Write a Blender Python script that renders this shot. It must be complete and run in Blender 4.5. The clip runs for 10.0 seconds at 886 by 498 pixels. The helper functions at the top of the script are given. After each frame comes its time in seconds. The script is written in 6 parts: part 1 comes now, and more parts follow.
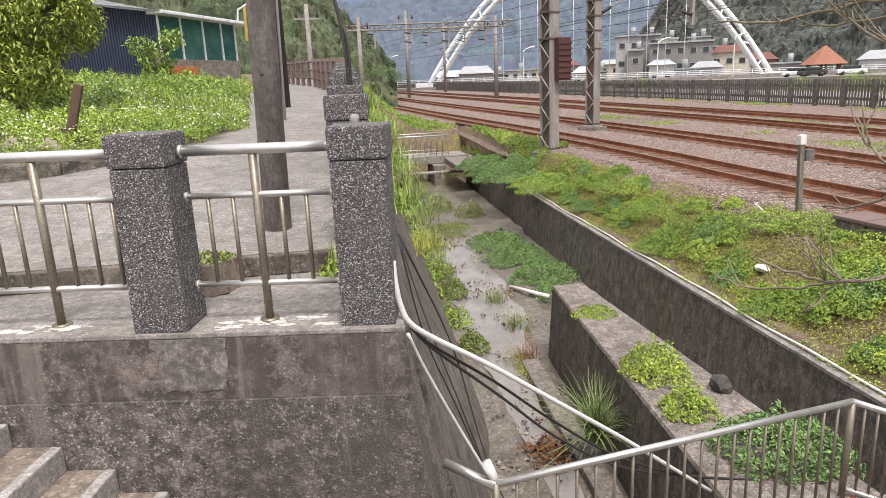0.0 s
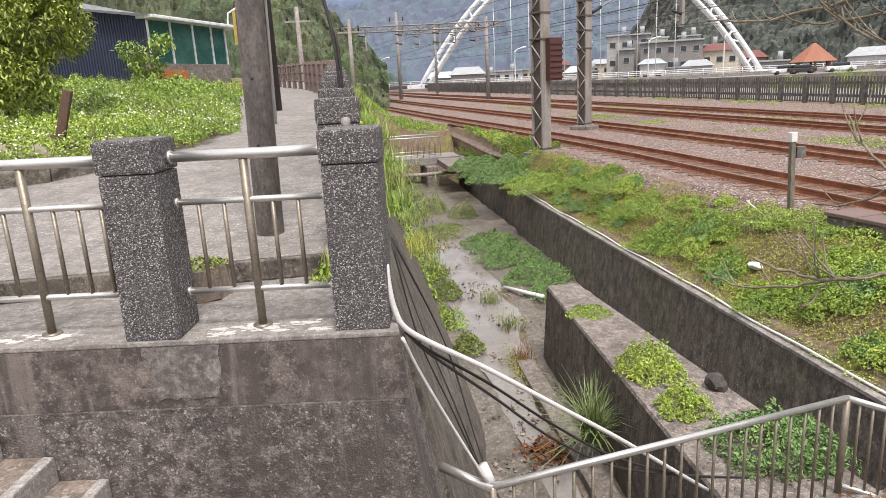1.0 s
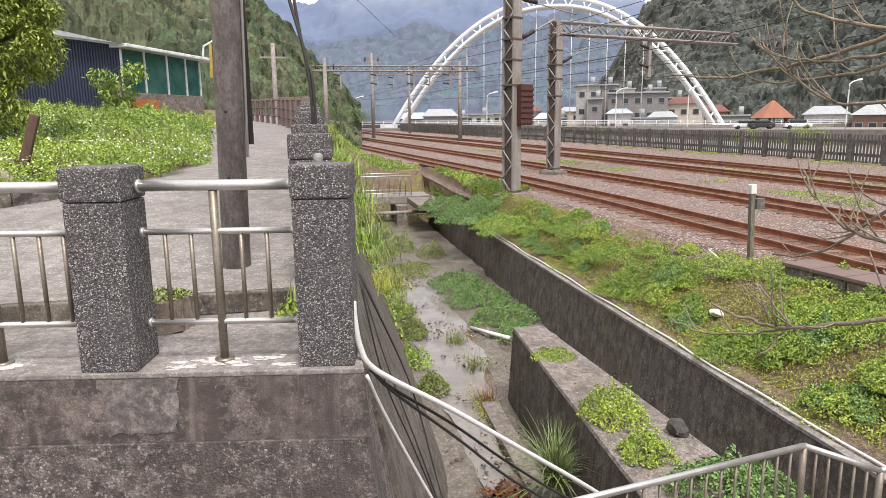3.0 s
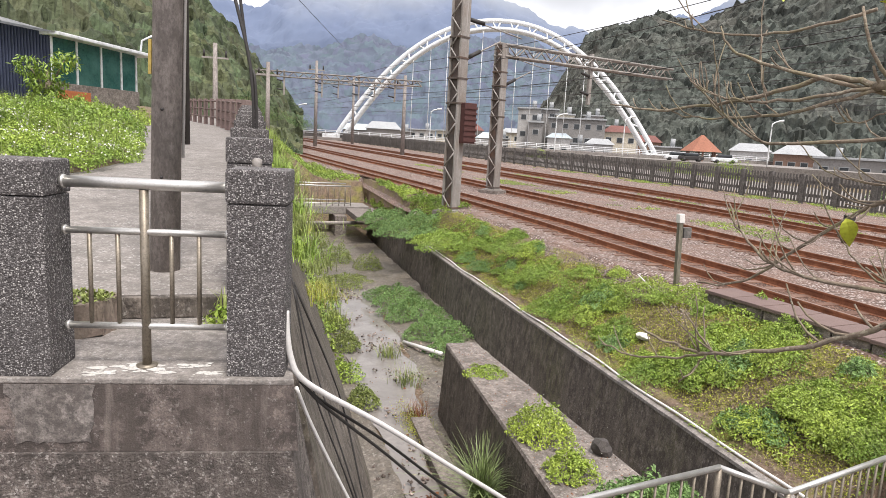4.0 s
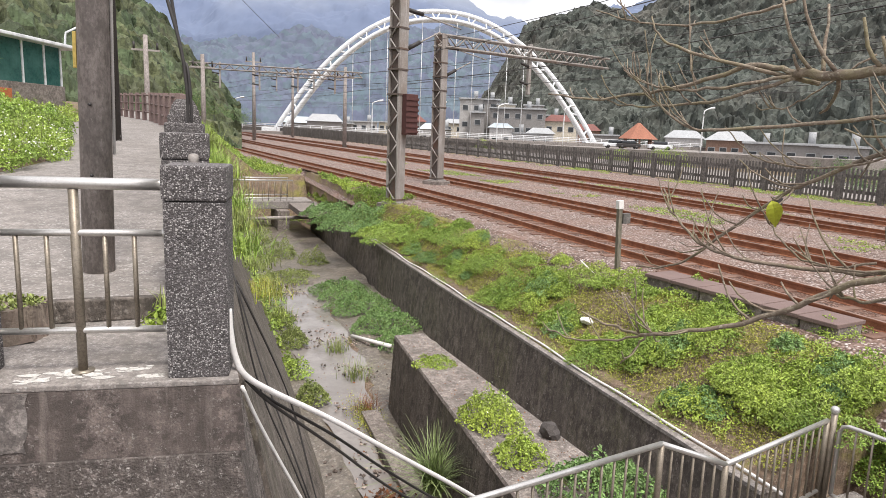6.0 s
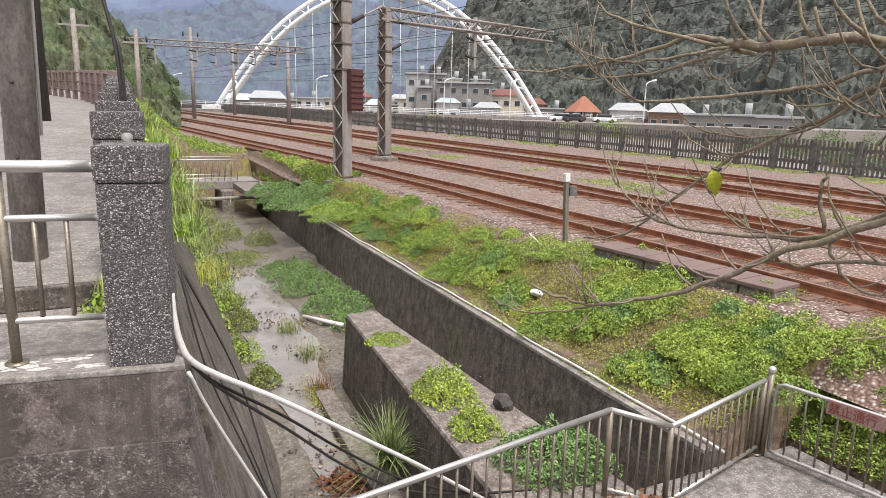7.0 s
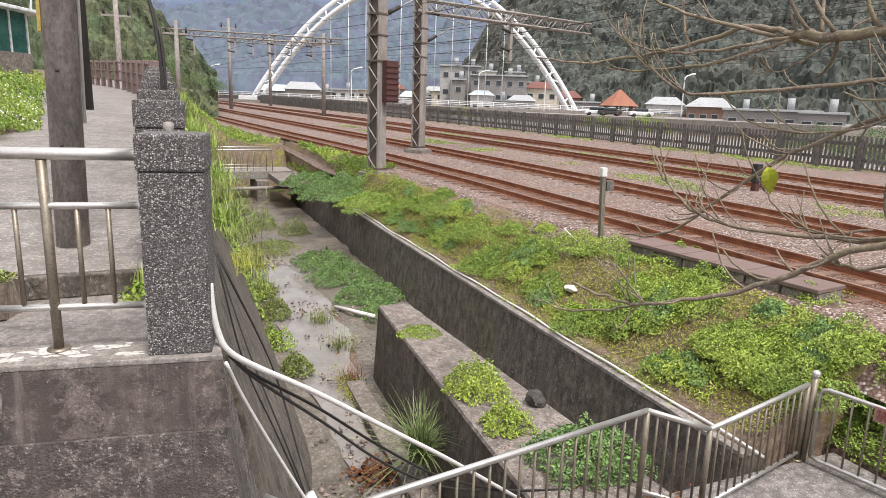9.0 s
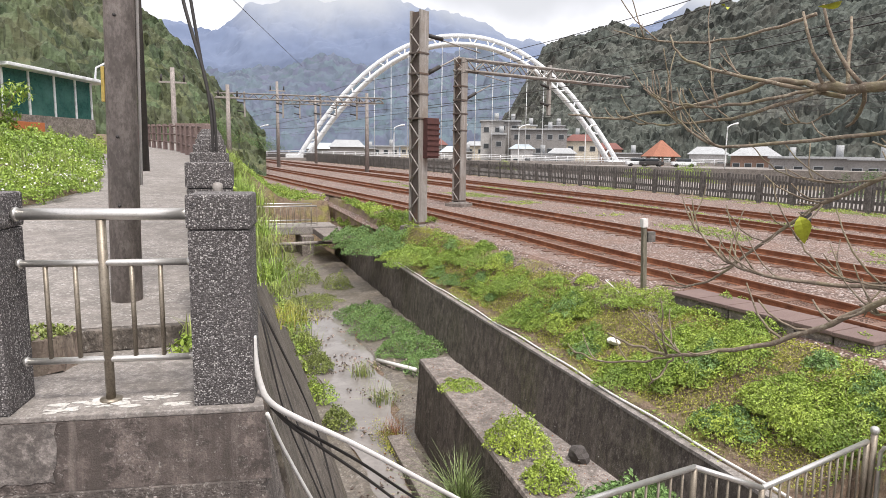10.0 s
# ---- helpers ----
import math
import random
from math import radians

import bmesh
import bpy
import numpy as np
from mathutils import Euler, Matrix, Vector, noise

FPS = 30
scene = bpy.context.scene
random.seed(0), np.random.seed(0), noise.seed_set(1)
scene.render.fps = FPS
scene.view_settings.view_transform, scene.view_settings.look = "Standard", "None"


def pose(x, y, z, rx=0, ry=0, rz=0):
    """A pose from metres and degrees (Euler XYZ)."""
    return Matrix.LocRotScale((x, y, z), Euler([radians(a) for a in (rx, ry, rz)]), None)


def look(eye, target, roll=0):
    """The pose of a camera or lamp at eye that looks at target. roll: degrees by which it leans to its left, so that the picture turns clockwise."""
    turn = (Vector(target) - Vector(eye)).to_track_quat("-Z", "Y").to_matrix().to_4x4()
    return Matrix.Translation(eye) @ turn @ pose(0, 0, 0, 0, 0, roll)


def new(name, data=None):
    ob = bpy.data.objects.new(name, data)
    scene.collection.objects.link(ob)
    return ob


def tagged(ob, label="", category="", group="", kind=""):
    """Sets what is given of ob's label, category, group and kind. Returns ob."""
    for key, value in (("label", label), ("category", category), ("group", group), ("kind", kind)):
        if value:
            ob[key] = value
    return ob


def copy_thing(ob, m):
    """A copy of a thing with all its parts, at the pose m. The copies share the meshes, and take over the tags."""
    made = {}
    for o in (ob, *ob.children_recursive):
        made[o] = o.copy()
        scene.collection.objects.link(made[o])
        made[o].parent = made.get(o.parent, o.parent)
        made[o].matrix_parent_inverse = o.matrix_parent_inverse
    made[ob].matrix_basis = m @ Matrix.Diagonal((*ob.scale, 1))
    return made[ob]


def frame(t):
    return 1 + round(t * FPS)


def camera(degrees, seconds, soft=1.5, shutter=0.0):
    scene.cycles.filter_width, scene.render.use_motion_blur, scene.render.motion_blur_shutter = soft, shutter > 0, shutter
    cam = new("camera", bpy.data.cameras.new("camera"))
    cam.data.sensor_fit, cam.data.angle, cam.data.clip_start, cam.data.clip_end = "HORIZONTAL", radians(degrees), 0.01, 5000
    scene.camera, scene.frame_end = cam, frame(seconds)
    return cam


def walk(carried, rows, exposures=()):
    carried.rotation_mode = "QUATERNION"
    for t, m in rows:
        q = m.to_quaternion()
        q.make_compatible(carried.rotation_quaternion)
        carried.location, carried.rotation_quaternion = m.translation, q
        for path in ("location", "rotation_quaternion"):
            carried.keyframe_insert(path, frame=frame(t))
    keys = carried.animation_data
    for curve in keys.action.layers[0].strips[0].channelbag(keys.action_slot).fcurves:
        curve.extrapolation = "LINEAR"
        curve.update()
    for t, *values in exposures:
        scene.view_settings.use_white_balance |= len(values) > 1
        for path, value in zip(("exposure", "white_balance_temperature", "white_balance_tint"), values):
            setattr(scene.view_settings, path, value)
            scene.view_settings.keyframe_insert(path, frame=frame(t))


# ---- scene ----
EYE = 1.28
cam = camera(68.0, 10.0, soft=0.5)
walk(cam, [
    (0.0, pose(0.005, -0.014, EYE + 0.002, 75.92, 2.31, -8.39)),
    (0.5, pose(0.002, 0.012, EYE + 0.009, 75.82, 3.98, -10.38)),
    (1.0, pose(0.011, 0.006, EYE + 0.007, 75.99, 2.92, -9.09)),
    (1.5, pose(0.004, 0.023, EYE + 0.006, 76.63, 2.76, -10.75)),
    (2.0, pose(0.001, 0.016, EYE + 0.007, 76.24, 2.33, -11.82)),
    (2.2, pose(0.002, 0.013, EYE + 0.003, 76.49, 2.29, -10.76)),
    (3.3, pose(0.011, -0.016, EYE + 0.010, 79.86, -0.14, -12.08)),
    (3.5, pose(0.019, 0.013, EYE + 0.011, 78.96, -0.73, -12.80)),
    (4.0, pose(-0.000, -0.008, EYE + 0.008, 80.68, -3.08, -16.36)),
    (4.5, pose(-0.000, -0.000, EYE - 0.000, 79.83, -2.66, -17.06)),
    (5.0, pose(-0.007, -0.011, EYE - 0.001, 80.80, -3.66, -16.99)),
    (5.2, pose(-0.004, -0.014, EYE + 0.004, 80.15, -3.22, -16.89)),
    (6.3, pose(0.010, -0.019, EYE + 0.013, 80.02, -1.94, -22.30)),
    (6.5, pose(0.014, -0.016, EYE + 0.017, 79.48, -1.89, -22.46)),
    (7.0, pose(0.024, 0.000, EYE + 0.005, 78.23, -1.41, -25.82)),
    (7.5, pose(0.036, -0.039, EYE + 0.021, 78.62, -2.04, -29.41)),
    (8.0, pose(0.032, -0.006, EYE - 0.002, 77.05, 0.03, -34.50)),
    (8.5, pose(0.026, 0.016, EYE - 0.003, 76.50, 0.98, -33.83)),
    (9.0, pose(0.011, 0.084, EYE - 0.003, 77.52, -1.90, -22.96)),
    (9.5, pose(0.011, -0.019, EYE + 0.018, 80.84, -1.37, -18.73)),
    (10.0, pose(0.017, -0.012, EYE + 0.013, 82.05, -0.74, -19.42)),
])

# ---- light: an overcast day ----
SUN_EL, SUN_AZ = 64.0, 172.0
world = bpy.data.worlds.new("overcast")
scene.world = world
world.use_nodes = True
wt = world.node_tree
wt.nodes.clear()
w_out = wt.nodes.new("ShaderNodeOutputWorld")
w_bg = wt.nodes.new("ShaderNodeBackground")
w_sky = wt.nodes.new("ShaderNodeTexSky")
w_sky.sky_type = "NISHITA"
w_sky.sun_disc = False
w_sky.sun_elevation = radians(SUN_EL)
w_sky.sun_rotation = radians(SUN_AZ)
w_sky.air_density, w_sky.dust_density, w_sky.ozone_density = 1.0, 6.0, 1.0
w_mix = wt.nodes.new("ShaderNodeMix")
w_mix.data_type = "RGBA"
w_mix.inputs[0].default_value = 0.82
w_mix.inputs[7].default_value = (8.95, 8.78, 9.15, 1)      # cloud cover
w_co = wt.nodes.new("ShaderNodeTexCoord")
w_no = wt.nodes.new("ShaderNodeTexNoise")
w_no.inputs["Scale"].default_value = 2.2
w_no.inputs["Detail"].default_value = 5
w_rp = wt.nodes.new("ShaderNodeMapRange")
w_rp.inputs[1].default_value, w_rp.inputs[2].default_value = 0.3, 0.7
w_rp.inputs[3].default_value, w_rp.inputs[4].default_value = 0.84, 1.12
w_mul = wt.nodes.new("ShaderNodeMath")
w_mul.operation = "MULTIPLY"
w_mul.inputs[1].default_value = 0.098
wt.links.new(w_co.outputs["Generated"], w_no.inputs["Vector"])
wt.links.new(w_no.outputs["Fac"], w_rp.inputs[0])
wt.links.new(w_rp.outputs[0], w_mul.inputs[0])
wt.links.new(w_sky.outputs[0], w_mix.inputs[6])
wt.links.new(w_mix.outputs[2], w_bg.inputs["Color"])
wt.links.new(w_mul.outputs[0], w_bg.inputs["Strength"])
wt.links.new(w_bg.outputs[0], w_out.inputs[0])
sun = new("sun", bpy.data.lights.new("sun", "SUN"))
sun.data.energy, sun.data.angle, sun.data.color = 2.0, radians(14), (1, 0.95, 0.89)
sun.matrix_world = look((0, 0, 30), (-0.07, 0.48, 29.0))
scene.view_settings.exposure = 0.86


# ---- materials ----
def mat(name, c1, c2, scale=4.0, rough=0.8, bump=0.3, fine=60.0, speck=None, metal=0.0, stain=None, vary=0.0, stretch=(1, 1, 1), bdist=0.01, specks=0.6, grain=0.6, mottle=0.0, streak=None, lichen=None, canopy=None):
    """Two colours mixed by coarse noise and by fine grain, with an optional third colour in specks and a stain colour in large blotches."""
    m = bpy.data.materials.new(name)
    m.use_nodes = True
    nt = m.node_tree
    b = nt.nodes["Principled BSDF"]
    b.inputs["Roughness"].default_value = rough
    b.inputs["Metallic"].default_value = metal
    geo = nt.nodes.new("ShaderNodeNewGeometry")
    mp = nt.nodes.new("ShaderNodeMapping")
    mp.inputs["Scale"].default_value = stretch
    nt.links.new(geo.outputs["Position"], mp.inputs[0])

    def noise_node(sc, detail=6.0, rgh=0.6):
        n = nt.nodes.new("ShaderNodeTexNoise")
        n.inputs["Scale"].default_value = sc
        n.inputs["Detail"].default_value = detail
        n.inputs["Roughness"].default_value = rgh
        nt.links.new(mp.outputs[0], n.inputs["Vector"])
        return n

    def ramp(src, lo, hi):
        r = nt.nodes.new("ShaderNodeMapRange")
        r.inputs[1].default_value, r.inputs[2].default_value = lo, hi
        nt.links.new(src, r.inputs[0])
        return r.outputs[0]

    def mix(fac, a, bb):
        x = nt.nodes.new("ShaderNodeMix")
        x.data_type = "RGBA"
        for sock, v in ((0, fac), (6, a), (7, bb)):
            if isinstance(v, bpy.types.NodeSocket):
                nt.links.new(v, x.inputs[sock])
            else:
                x.inputs[sock].default_value = v if sock == 0 else (*v, 1)
        return x.outputs[2]

    n1, n2 = noise_node(scale), noise_node(fine, 3.0)
    col = mix(ramp(n1.outputs["Fac"], 0.3, 0.7), c1, c2)
    dark = tuple(grain * (p + q) / 2 for p, q in zip(c1, c2))
    col = mix(ramp(n2.outputs["Fac"], 0.45, 0.75), col, dark)
    if speck:
        v = nt.nodes.new("ShaderNodeTexVoronoi")
        v.inputs["Scale"].default_value = fine
        nt.links.new(mp.outputs[0], v.inputs["Vector"])
        sep = nt.nodes.new("ShaderNodeSeparateColor")
        nt.links.new(v.outputs["Color"], sep.inputs[0])
        col = mix(ramp(sep.outputs[0], specks, specks + 0.25), col, speck)
    if stain:
        n3 = noise_node(scale * 0.35, 8.0, 0.7)
        col = mix(ramp(n3.outputs["Fac"], 0.48, 0.68), col, stain)
    if mottle:
        n4 = noise_node(scale * 3.3, 12.0, 0.78)
        for lo, hi, shade in ((0.50, 0.56, 0.42), (0.46, 0.40, 1.55)):
            k = nt.nodes.new("ShaderNodeMath")
            k.operation = "MULTIPLY"
            k.inputs[1].default_value = mottle
            nt.links.new(ramp(n4.outputs["Fac"], lo, hi), k.inputs[0])
            col = mix(k.outputs[0], col, tuple(shade * (p + q) / 2 for p, q in zip(c1, c2)))
    if streak:
        for k, (lo, hi), tone in ((1.7, (0.5, 0.66), streak[0]), (2.9, (0.56, 0.7), streak[1])):
            ms = nt.nodes.new("ShaderNodeMapping")
            ms.inputs["Scale"].default_value = (k, k, 0.22)
            nt.links.new(geo.outputs["Position"], ms.inputs[0])
            ns = nt.nodes.new("ShaderNodeTexNoise")
            ns.inputs["Scale"].default_value, ns.inputs["Detail"].default_value, ns.inputs["Roughness"].default_value = 1.6, 9, 0.68
            nt.links.new(ms.outputs[0], ns.inputs["Vector"])
            col = mix(ramp(ns.outputs["Fac"], lo, hi), col, tone)
    if canopy:
        flat = nt.nodes.new("ShaderNodeMapping")
        flat.inputs["Scale"].default_value = (1 / canopy[0], 1 / canopy[0], 1 / canopy[0])
        nt.links.new(geo.outputs["Position"], flat.inputs[0])
        vt = nt.nodes.new("ShaderNodeTexVoronoi")
        vt.inputs["Scale"].default_value = 1.0
        nt.links.new(flat.outputs[0], vt.inputs["Vector"])
        st = nt.nodes.new("ShaderNodeSeparateColor")
        nt.links.new(vt.outputs["Color"], st.inputs[0])
        hs_ = nt.nodes.new("ShaderNodeHueSaturation")
        rv = nt.nodes.new("ShaderNodeMapRange")
        rv.inputs[3].default_value, rv.inputs[4].default_value = 1 - canopy[1], 1 + canopy[1]
        nt.links.new(st.outputs[0], rv.inputs[0])
        nt.links.new(rv.outputs[0], hs_.inputs["Value"])
        rh = nt.nodes.new("ShaderNodeMapRange")
        rh.inputs[3].default_value, rh.inputs[4].default_value = 0.46, 0.53
        nt.links.new(st.outputs[1], rh.inputs[0])
        nt.links.new(rh.outputs[0], hs_.inputs["Hue"])
        nt.links.new(col, hs_.inputs["Color"])
        col = hs_.outputs[0]
    if lichen:
        n5 = noise_node(lichen[1], 14.0, 0.8)
        col = mix(ramp(n5.outputs["Fac"], lichen[2], lichen[2] + 0.04), col, lichen[0])
    if vary:
        info = nt.nodes.new("ShaderNodeNewGeometry")
        hsv = nt.nodes.new("ShaderNodeHueSaturation")
        nt.links.new(ramp(info.outputs["Random Per Island"], 0, 1), hsv.inputs["Value"])
        rr = hsv.inputs["Value"].links[0].from_node
        rr.inputs[3].default_value, rr.inputs[4].default_value = 1 - vary, 1 + vary
        nt.links.new(col, hsv.inputs["Color"])
        col = hsv.outputs[0]
    nt.links.new(col, b.inputs["Base Color"])
    if bump:
        bp = nt.nodes.new("ShaderNodeBump")
        bp.inputs["Strength"].default_value = bump
        bp.inputs["Distance"].default_value = bdist
        add = nt.nodes.new("ShaderNodeMath")
        nt.links.new(n1.outputs["Fac"], add.inputs[0])
        nt.links.new(n2.outputs["Fac"], add.inputs[1])
        nt.links.new(add.outputs[0], bp.inputs["Height"])
        nt.links.new(bp.outputs[0], b.inputs["Normal"])
    return m


def stones(name, scale, tones, mortar, rough=0.9, edge=0.35, bump=1.0, bdist=0.01, wash=None):
    """Packed stones: a tone for each cell, darker joints, rounded relief, with stained areas."""
    m = bpy.data.materials.new(name)
    m.use_nodes = True
    nt = m.node_tree
    b = nt.nodes["Principled BSDF"]
    b.inputs["Roughness"].default_value = rough
    geo = nt.nodes.new("ShaderNodeNewGeometry")
    vo = nt.nodes.new("ShaderNodeTexVoronoi")
    vo.inputs["Scale"].default_value = scale
    nt.links.new(geo.outputs["Position"], vo.inputs["Vector"])
    sep = nt.nodes.new("ShaderNodeSeparateColor")
    nt.links.new(vo.outputs["Color"], sep.inputs[0])
    cr = nt.nodes.new("ShaderNodeValToRGB")
    cr.color_ramp.elements[0].color = (*tones[0], 1)
    cr.color_ramp.elements[1].color = (*tones[-1], 1)
    for i, t in enumerate(tones[1:-1]):
        e = cr.color_ramp.elements.new((i + 1) / (len(tones) - 1))
        e.color = (*t, 1)
    nt.links.new(sep.outputs[0], cr.inputs[0])
    mr = nt.nodes.new("ShaderNodeMapRange")
    mr.inputs[1].default_value, mr.inputs[2].default_value = edge, edge + 0.3
    nt.links.new(vo.outputs["Distance"], mr.inputs[0])
    mx = nt.nodes.new("ShaderNodeMix")
    mx.data_type = "RGBA"
    mx.inputs[7].default_value = (*mortar, 1)
    nt.links.new(mr.outputs[0], mx.inputs[0])
    nt.links.new(cr.outputs[0], mx.inputs[6])
    col = mx.outputs[2]
    if wash:
        no = nt.nodes.new("ShaderNodeTexNoise")
        no.inputs["Scale"].default_value, no.inputs["Detail"].default_value, no.inputs["Roughness"].default_value = wash[1], 10, 0.7
        nt.links.new(geo.outputs["Position"], no.inputs["Vector"])
        r2 = nt.nodes.new("ShaderNodeMapRange")
        r2.inputs[1].default_value, r2.inputs[2].default_value, r2.inputs[4].default_value = 0.45, 0.65, wash[2]
        nt.links.new(no.outputs["Fac"], r2.inputs[0])
        m2 = nt.nodes.new("ShaderNodeMix")
        m2.data_type = "RGBA"
        m2.inputs[7].default_value = (*wash[0], 1)
        nt.links.new(r2.outputs[0], m2.inputs[0])
        nt.links.new(col, m2.inputs[6])
        col = m2.outputs[2]
    nt.links.new(col, b.inputs["Base Color"])
    bp = nt.nodes.new("ShaderNodeBump")
    bp.invert = True
    bp.inputs["Strength"].default_value, bp.inputs["Distance"].default_value = bump, bdist
    nt.links.new(vo.outputs["Distance"], bp.inputs["Height"])
    nt.links.new(bp.outputs[0], b.inputs["Normal"])
    return m


AGGREGATE = mat("rough exposed aggregate", (0.21, 0.178, 0.163), (0.10, 0.084, 0.077), 3.0, 0.95, 1.0, 80, (0.52, 0.48, 0.45), specks=0.78, stain=(0.075, 0.062, 0.056), mottle=1.0, bdist=0.016, streak=((0.095, 0.08, 0.072), (0.22, 0.19, 0.174)), lichen=((0.40, 0.37, 0.345), 30, 0.575))
BAND = mat("stained wall band", (0.195, 0.16, 0.145), (0.11, 0.088, 0.079), 2.2, 0.9, 0.6, 100, (0.36, 0.33, 0.31), specks=0.85, stain=(0.068, 0.055, 0.049), mottle=1.0, streak=((0.08, 0.065, 0.058), (0.23, 0.195, 0.175)), lichen=((0.30, 0.275, 0.255), 24, 0.59))
PATCHM = mat("pale mortar patch", (0.25, 0.225, 0.21), (0.15, 0.13, 0.12), 6, 0.9, 0.5, 90, stain=(0.085, 0.07, 0.064), mottle=0.9, streak=((0.10, 0.085, 0.077), (0.30, 0.275, 0.26)))
CONCRETE = mat("weathered concrete", (0.27, 0.23, 0.205), (0.165, 0.14, 0.125), 3, 0.9, 0.7, 60, (0.42, 0.39, 0.36), stain=(0.115, 0.097, 0.085), specks=0.8, mottle=0.65, lichen=((0.36, 0.335, 0.31), 12, 0.64))
WALLDARK = mat("wet mossy concrete", (0.115, 0.097, 0.083), (0.185, 0.157, 0.135), 1.8, 0.85, 0.9, 45, (0.40, 0.365, 0.33), specks=0.86, bdist=0.02, stain=(0.112, 0.105, 0.06), stretch=(1, 1, 0.6), mottle=0.85, streak=((0.118, 0.10, 0.085), (0.19, 0.163, 0.14)), lichen=((0.33, 0.305, 0.275), 22, 0.59))
LANDING = mat("gritty landing concrete", (0.29, 0.262, 0.245), (0.16, 0.145, 0.135), 2.6, 0.9, 0.8, 80, (0.48, 0.45, 0.43), stain=(0.12, 0.107, 0.098), specks=0.76, mottle=0.7, lichen=((0.42, 0.395, 0.37), 11, 0.62))
LEDGE = mat("pale worn concrete", (0.33, 0.30, 0.28), (0.22, 0.197, 0.18), 5, 0.9, 0.6, 90, (0.45, 0.43, 0.41), stain=(0.15, 0.133, 0.118), specks=0.82, mottle=0.5)
PATH = mat("concrete paving", (0.29, 0.262, 0.243), (0.18, 0.162, 0.149), 2.2, 0.85, 0.6, 60, (0.46, 0.44, 0.42), stain=(0.19, 0.17, 0.155), specks=0.8, mottle=0.4)
PEBBLE = stones("pebble dash", 128, [(0.03, 0.027, 0.028), (0.085, 0.078, 0.079), (0.15, 0.138, 0.139), (0.25, 0.235, 0.232), (0.55, 0.525, 0.51)], (0.06, 0.054, 0.053), edge=0.38, bump=0.7, bdist=0.007, wash=((0.11, 0.10, 0.098), 4, 0.3))
STEEL = mat("brushed steel tube", (0.66, 0.645, 0.62), (0.50, 0.485, 0.465), 8, 0.36, 0.05, 90, metal=0.75, grain=0.85)
STEELDULL = mat("dull steel bar", (0.30, 0.26, 0.21), (0.21, 0.18, 0.14), 12, 0.45, 0.1, 90, metal=0.55)
RUST = mat("rusty rail steel", (0.31, 0.12, 0.06), (0.17, 0.066, 0.036), 5, 0.85, 0.4, 60, stain=(0.38, 0.16, 0.08))
BROWNBED = stones("rust-brown ballast", 26, [(0.06, 0.033, 0.024), (0.14, 0.076, 0.054), (0.22, 0.12, 0.085), (0.29, 0.18, 0.14), (0.45, 0.35, 0.30)], (0.055, 0.032, 0.023), edge=0.4, bdist=0.05, wash=((0.21, 0.10, 0.062), 1.0, 0.6))
RAILHEAD = mat("worn rail head", (0.36, 0.245, 0.20), (0.25, 0.155, 0.115), 6, 0.45, 0.1, 60, metal=0.35)
BALLAST = stones("ballast stones", 21, [(0.05, 0.032, 0.026), (0.17, 0.112, 0.092), (0.27, 0.19, 0.16), (0.36, 0.285, 0.255), (0.66, 0.61, 0.58)], (0.095, 0.063, 0.05), edge=0.36, bump=0.9, bdist=0.03, wash=((0.24, 0.145, 0.11), 0.8, 0.55))
SOIL = mat("soil with moss and dead stalks", (0.23, 0.165, 0.115), (0.12, 0.08, 0.058), 3.0, 0.95, 0.9, 45, (0.36, 0.31, 0.25), stain=(0.21, 0.205, 0.04), bdist=0.03, specks=0.86, mottle=0.6)
MOSS = mat("yellow green moss", (0.38, 0.41, 0.05), (0.25, 0.285, 0.04), 3, 0.95, 0.8, 60, (0.38, 0.31, 0.15), vary=0.4)
MUD = mat("stream bed mud", (0.135, 0.113, 0.09), (0.20, 0.173, 0.145), 2.5, 0.45, 0.6, 30, (0.36, 0.33, 0.30), stain=(0.085, 0.07, 0.05), specks=0.82, mottle=0.6)
WOODPOLE = mat("concrete utility pole", (0.38, 0.34, 0.32), (0.27, 0.24, 0.222), 3, 0.9, 0.4, 60, (0.17, 0.15, 0.14), specks=0.9, stain=(0.21, 0.183, 0.168), stretch=(1, 1, 0.5), mottle=0.5, lichen=((0.46, 0.43, 0.40), 14, 0.62))
DARKPOLE = mat("dark tarred pole", (0.045, 0.04, 0.038), (0.07, 0.06, 0.055), 3, 0.9, 0.3, 60)
FENCEC = mat("grey precast fence", (0.20, 0.185, 0.175), (0.11, 0.10, 0.094), 1.5, 0.95, 0.3, 30, stain=(0.10, 0.093, 0.087), mottle=0.6)
MASTM = mat("galvanised mast steel", (0.37, 0.345, 0.325), (0.26, 0.238, 0.22), 2, 0.75, 0.3, 30, stain=(0.20, 0.155, 0.125), streak=((0.19, 0.165, 0.148), (0.46, 0.43, 0.405)))
# Rusty steel of the clamp bands; its dark tone also serves as web shade.
WEBDARK = mat("dark rusty steel, also web shade", (0.13, 0.105, 0.092), (0.085, 0.066, 0.057), 3, 0.85, 0.3, 40, stain=(0.16, 0.09, 0.06))
RUSTPLATE = mat("rust red plate", (0.10, 0.035, 0.03), (0.07, 0.03, 0.028), 6, 0.8, 0.3, 40)
WHITE = mat("white painted steel", (0.78, 0.79, 0.80), (0.70, 0.72, 0.74), 0.4, 0.5, 0.0, 5)
PVC = mat("grey white plastic pipe", (0.80, 0.78, 0.76), (0.68, 0.66, 0.64), 10, 0.45, 0.05, 60, grain=0.85)
CABLE = mat("black cable sheath", (0.025, 0.022, 0.022), (0.04, 0.036, 0.034), 20, 0.6, 0.05, 80)
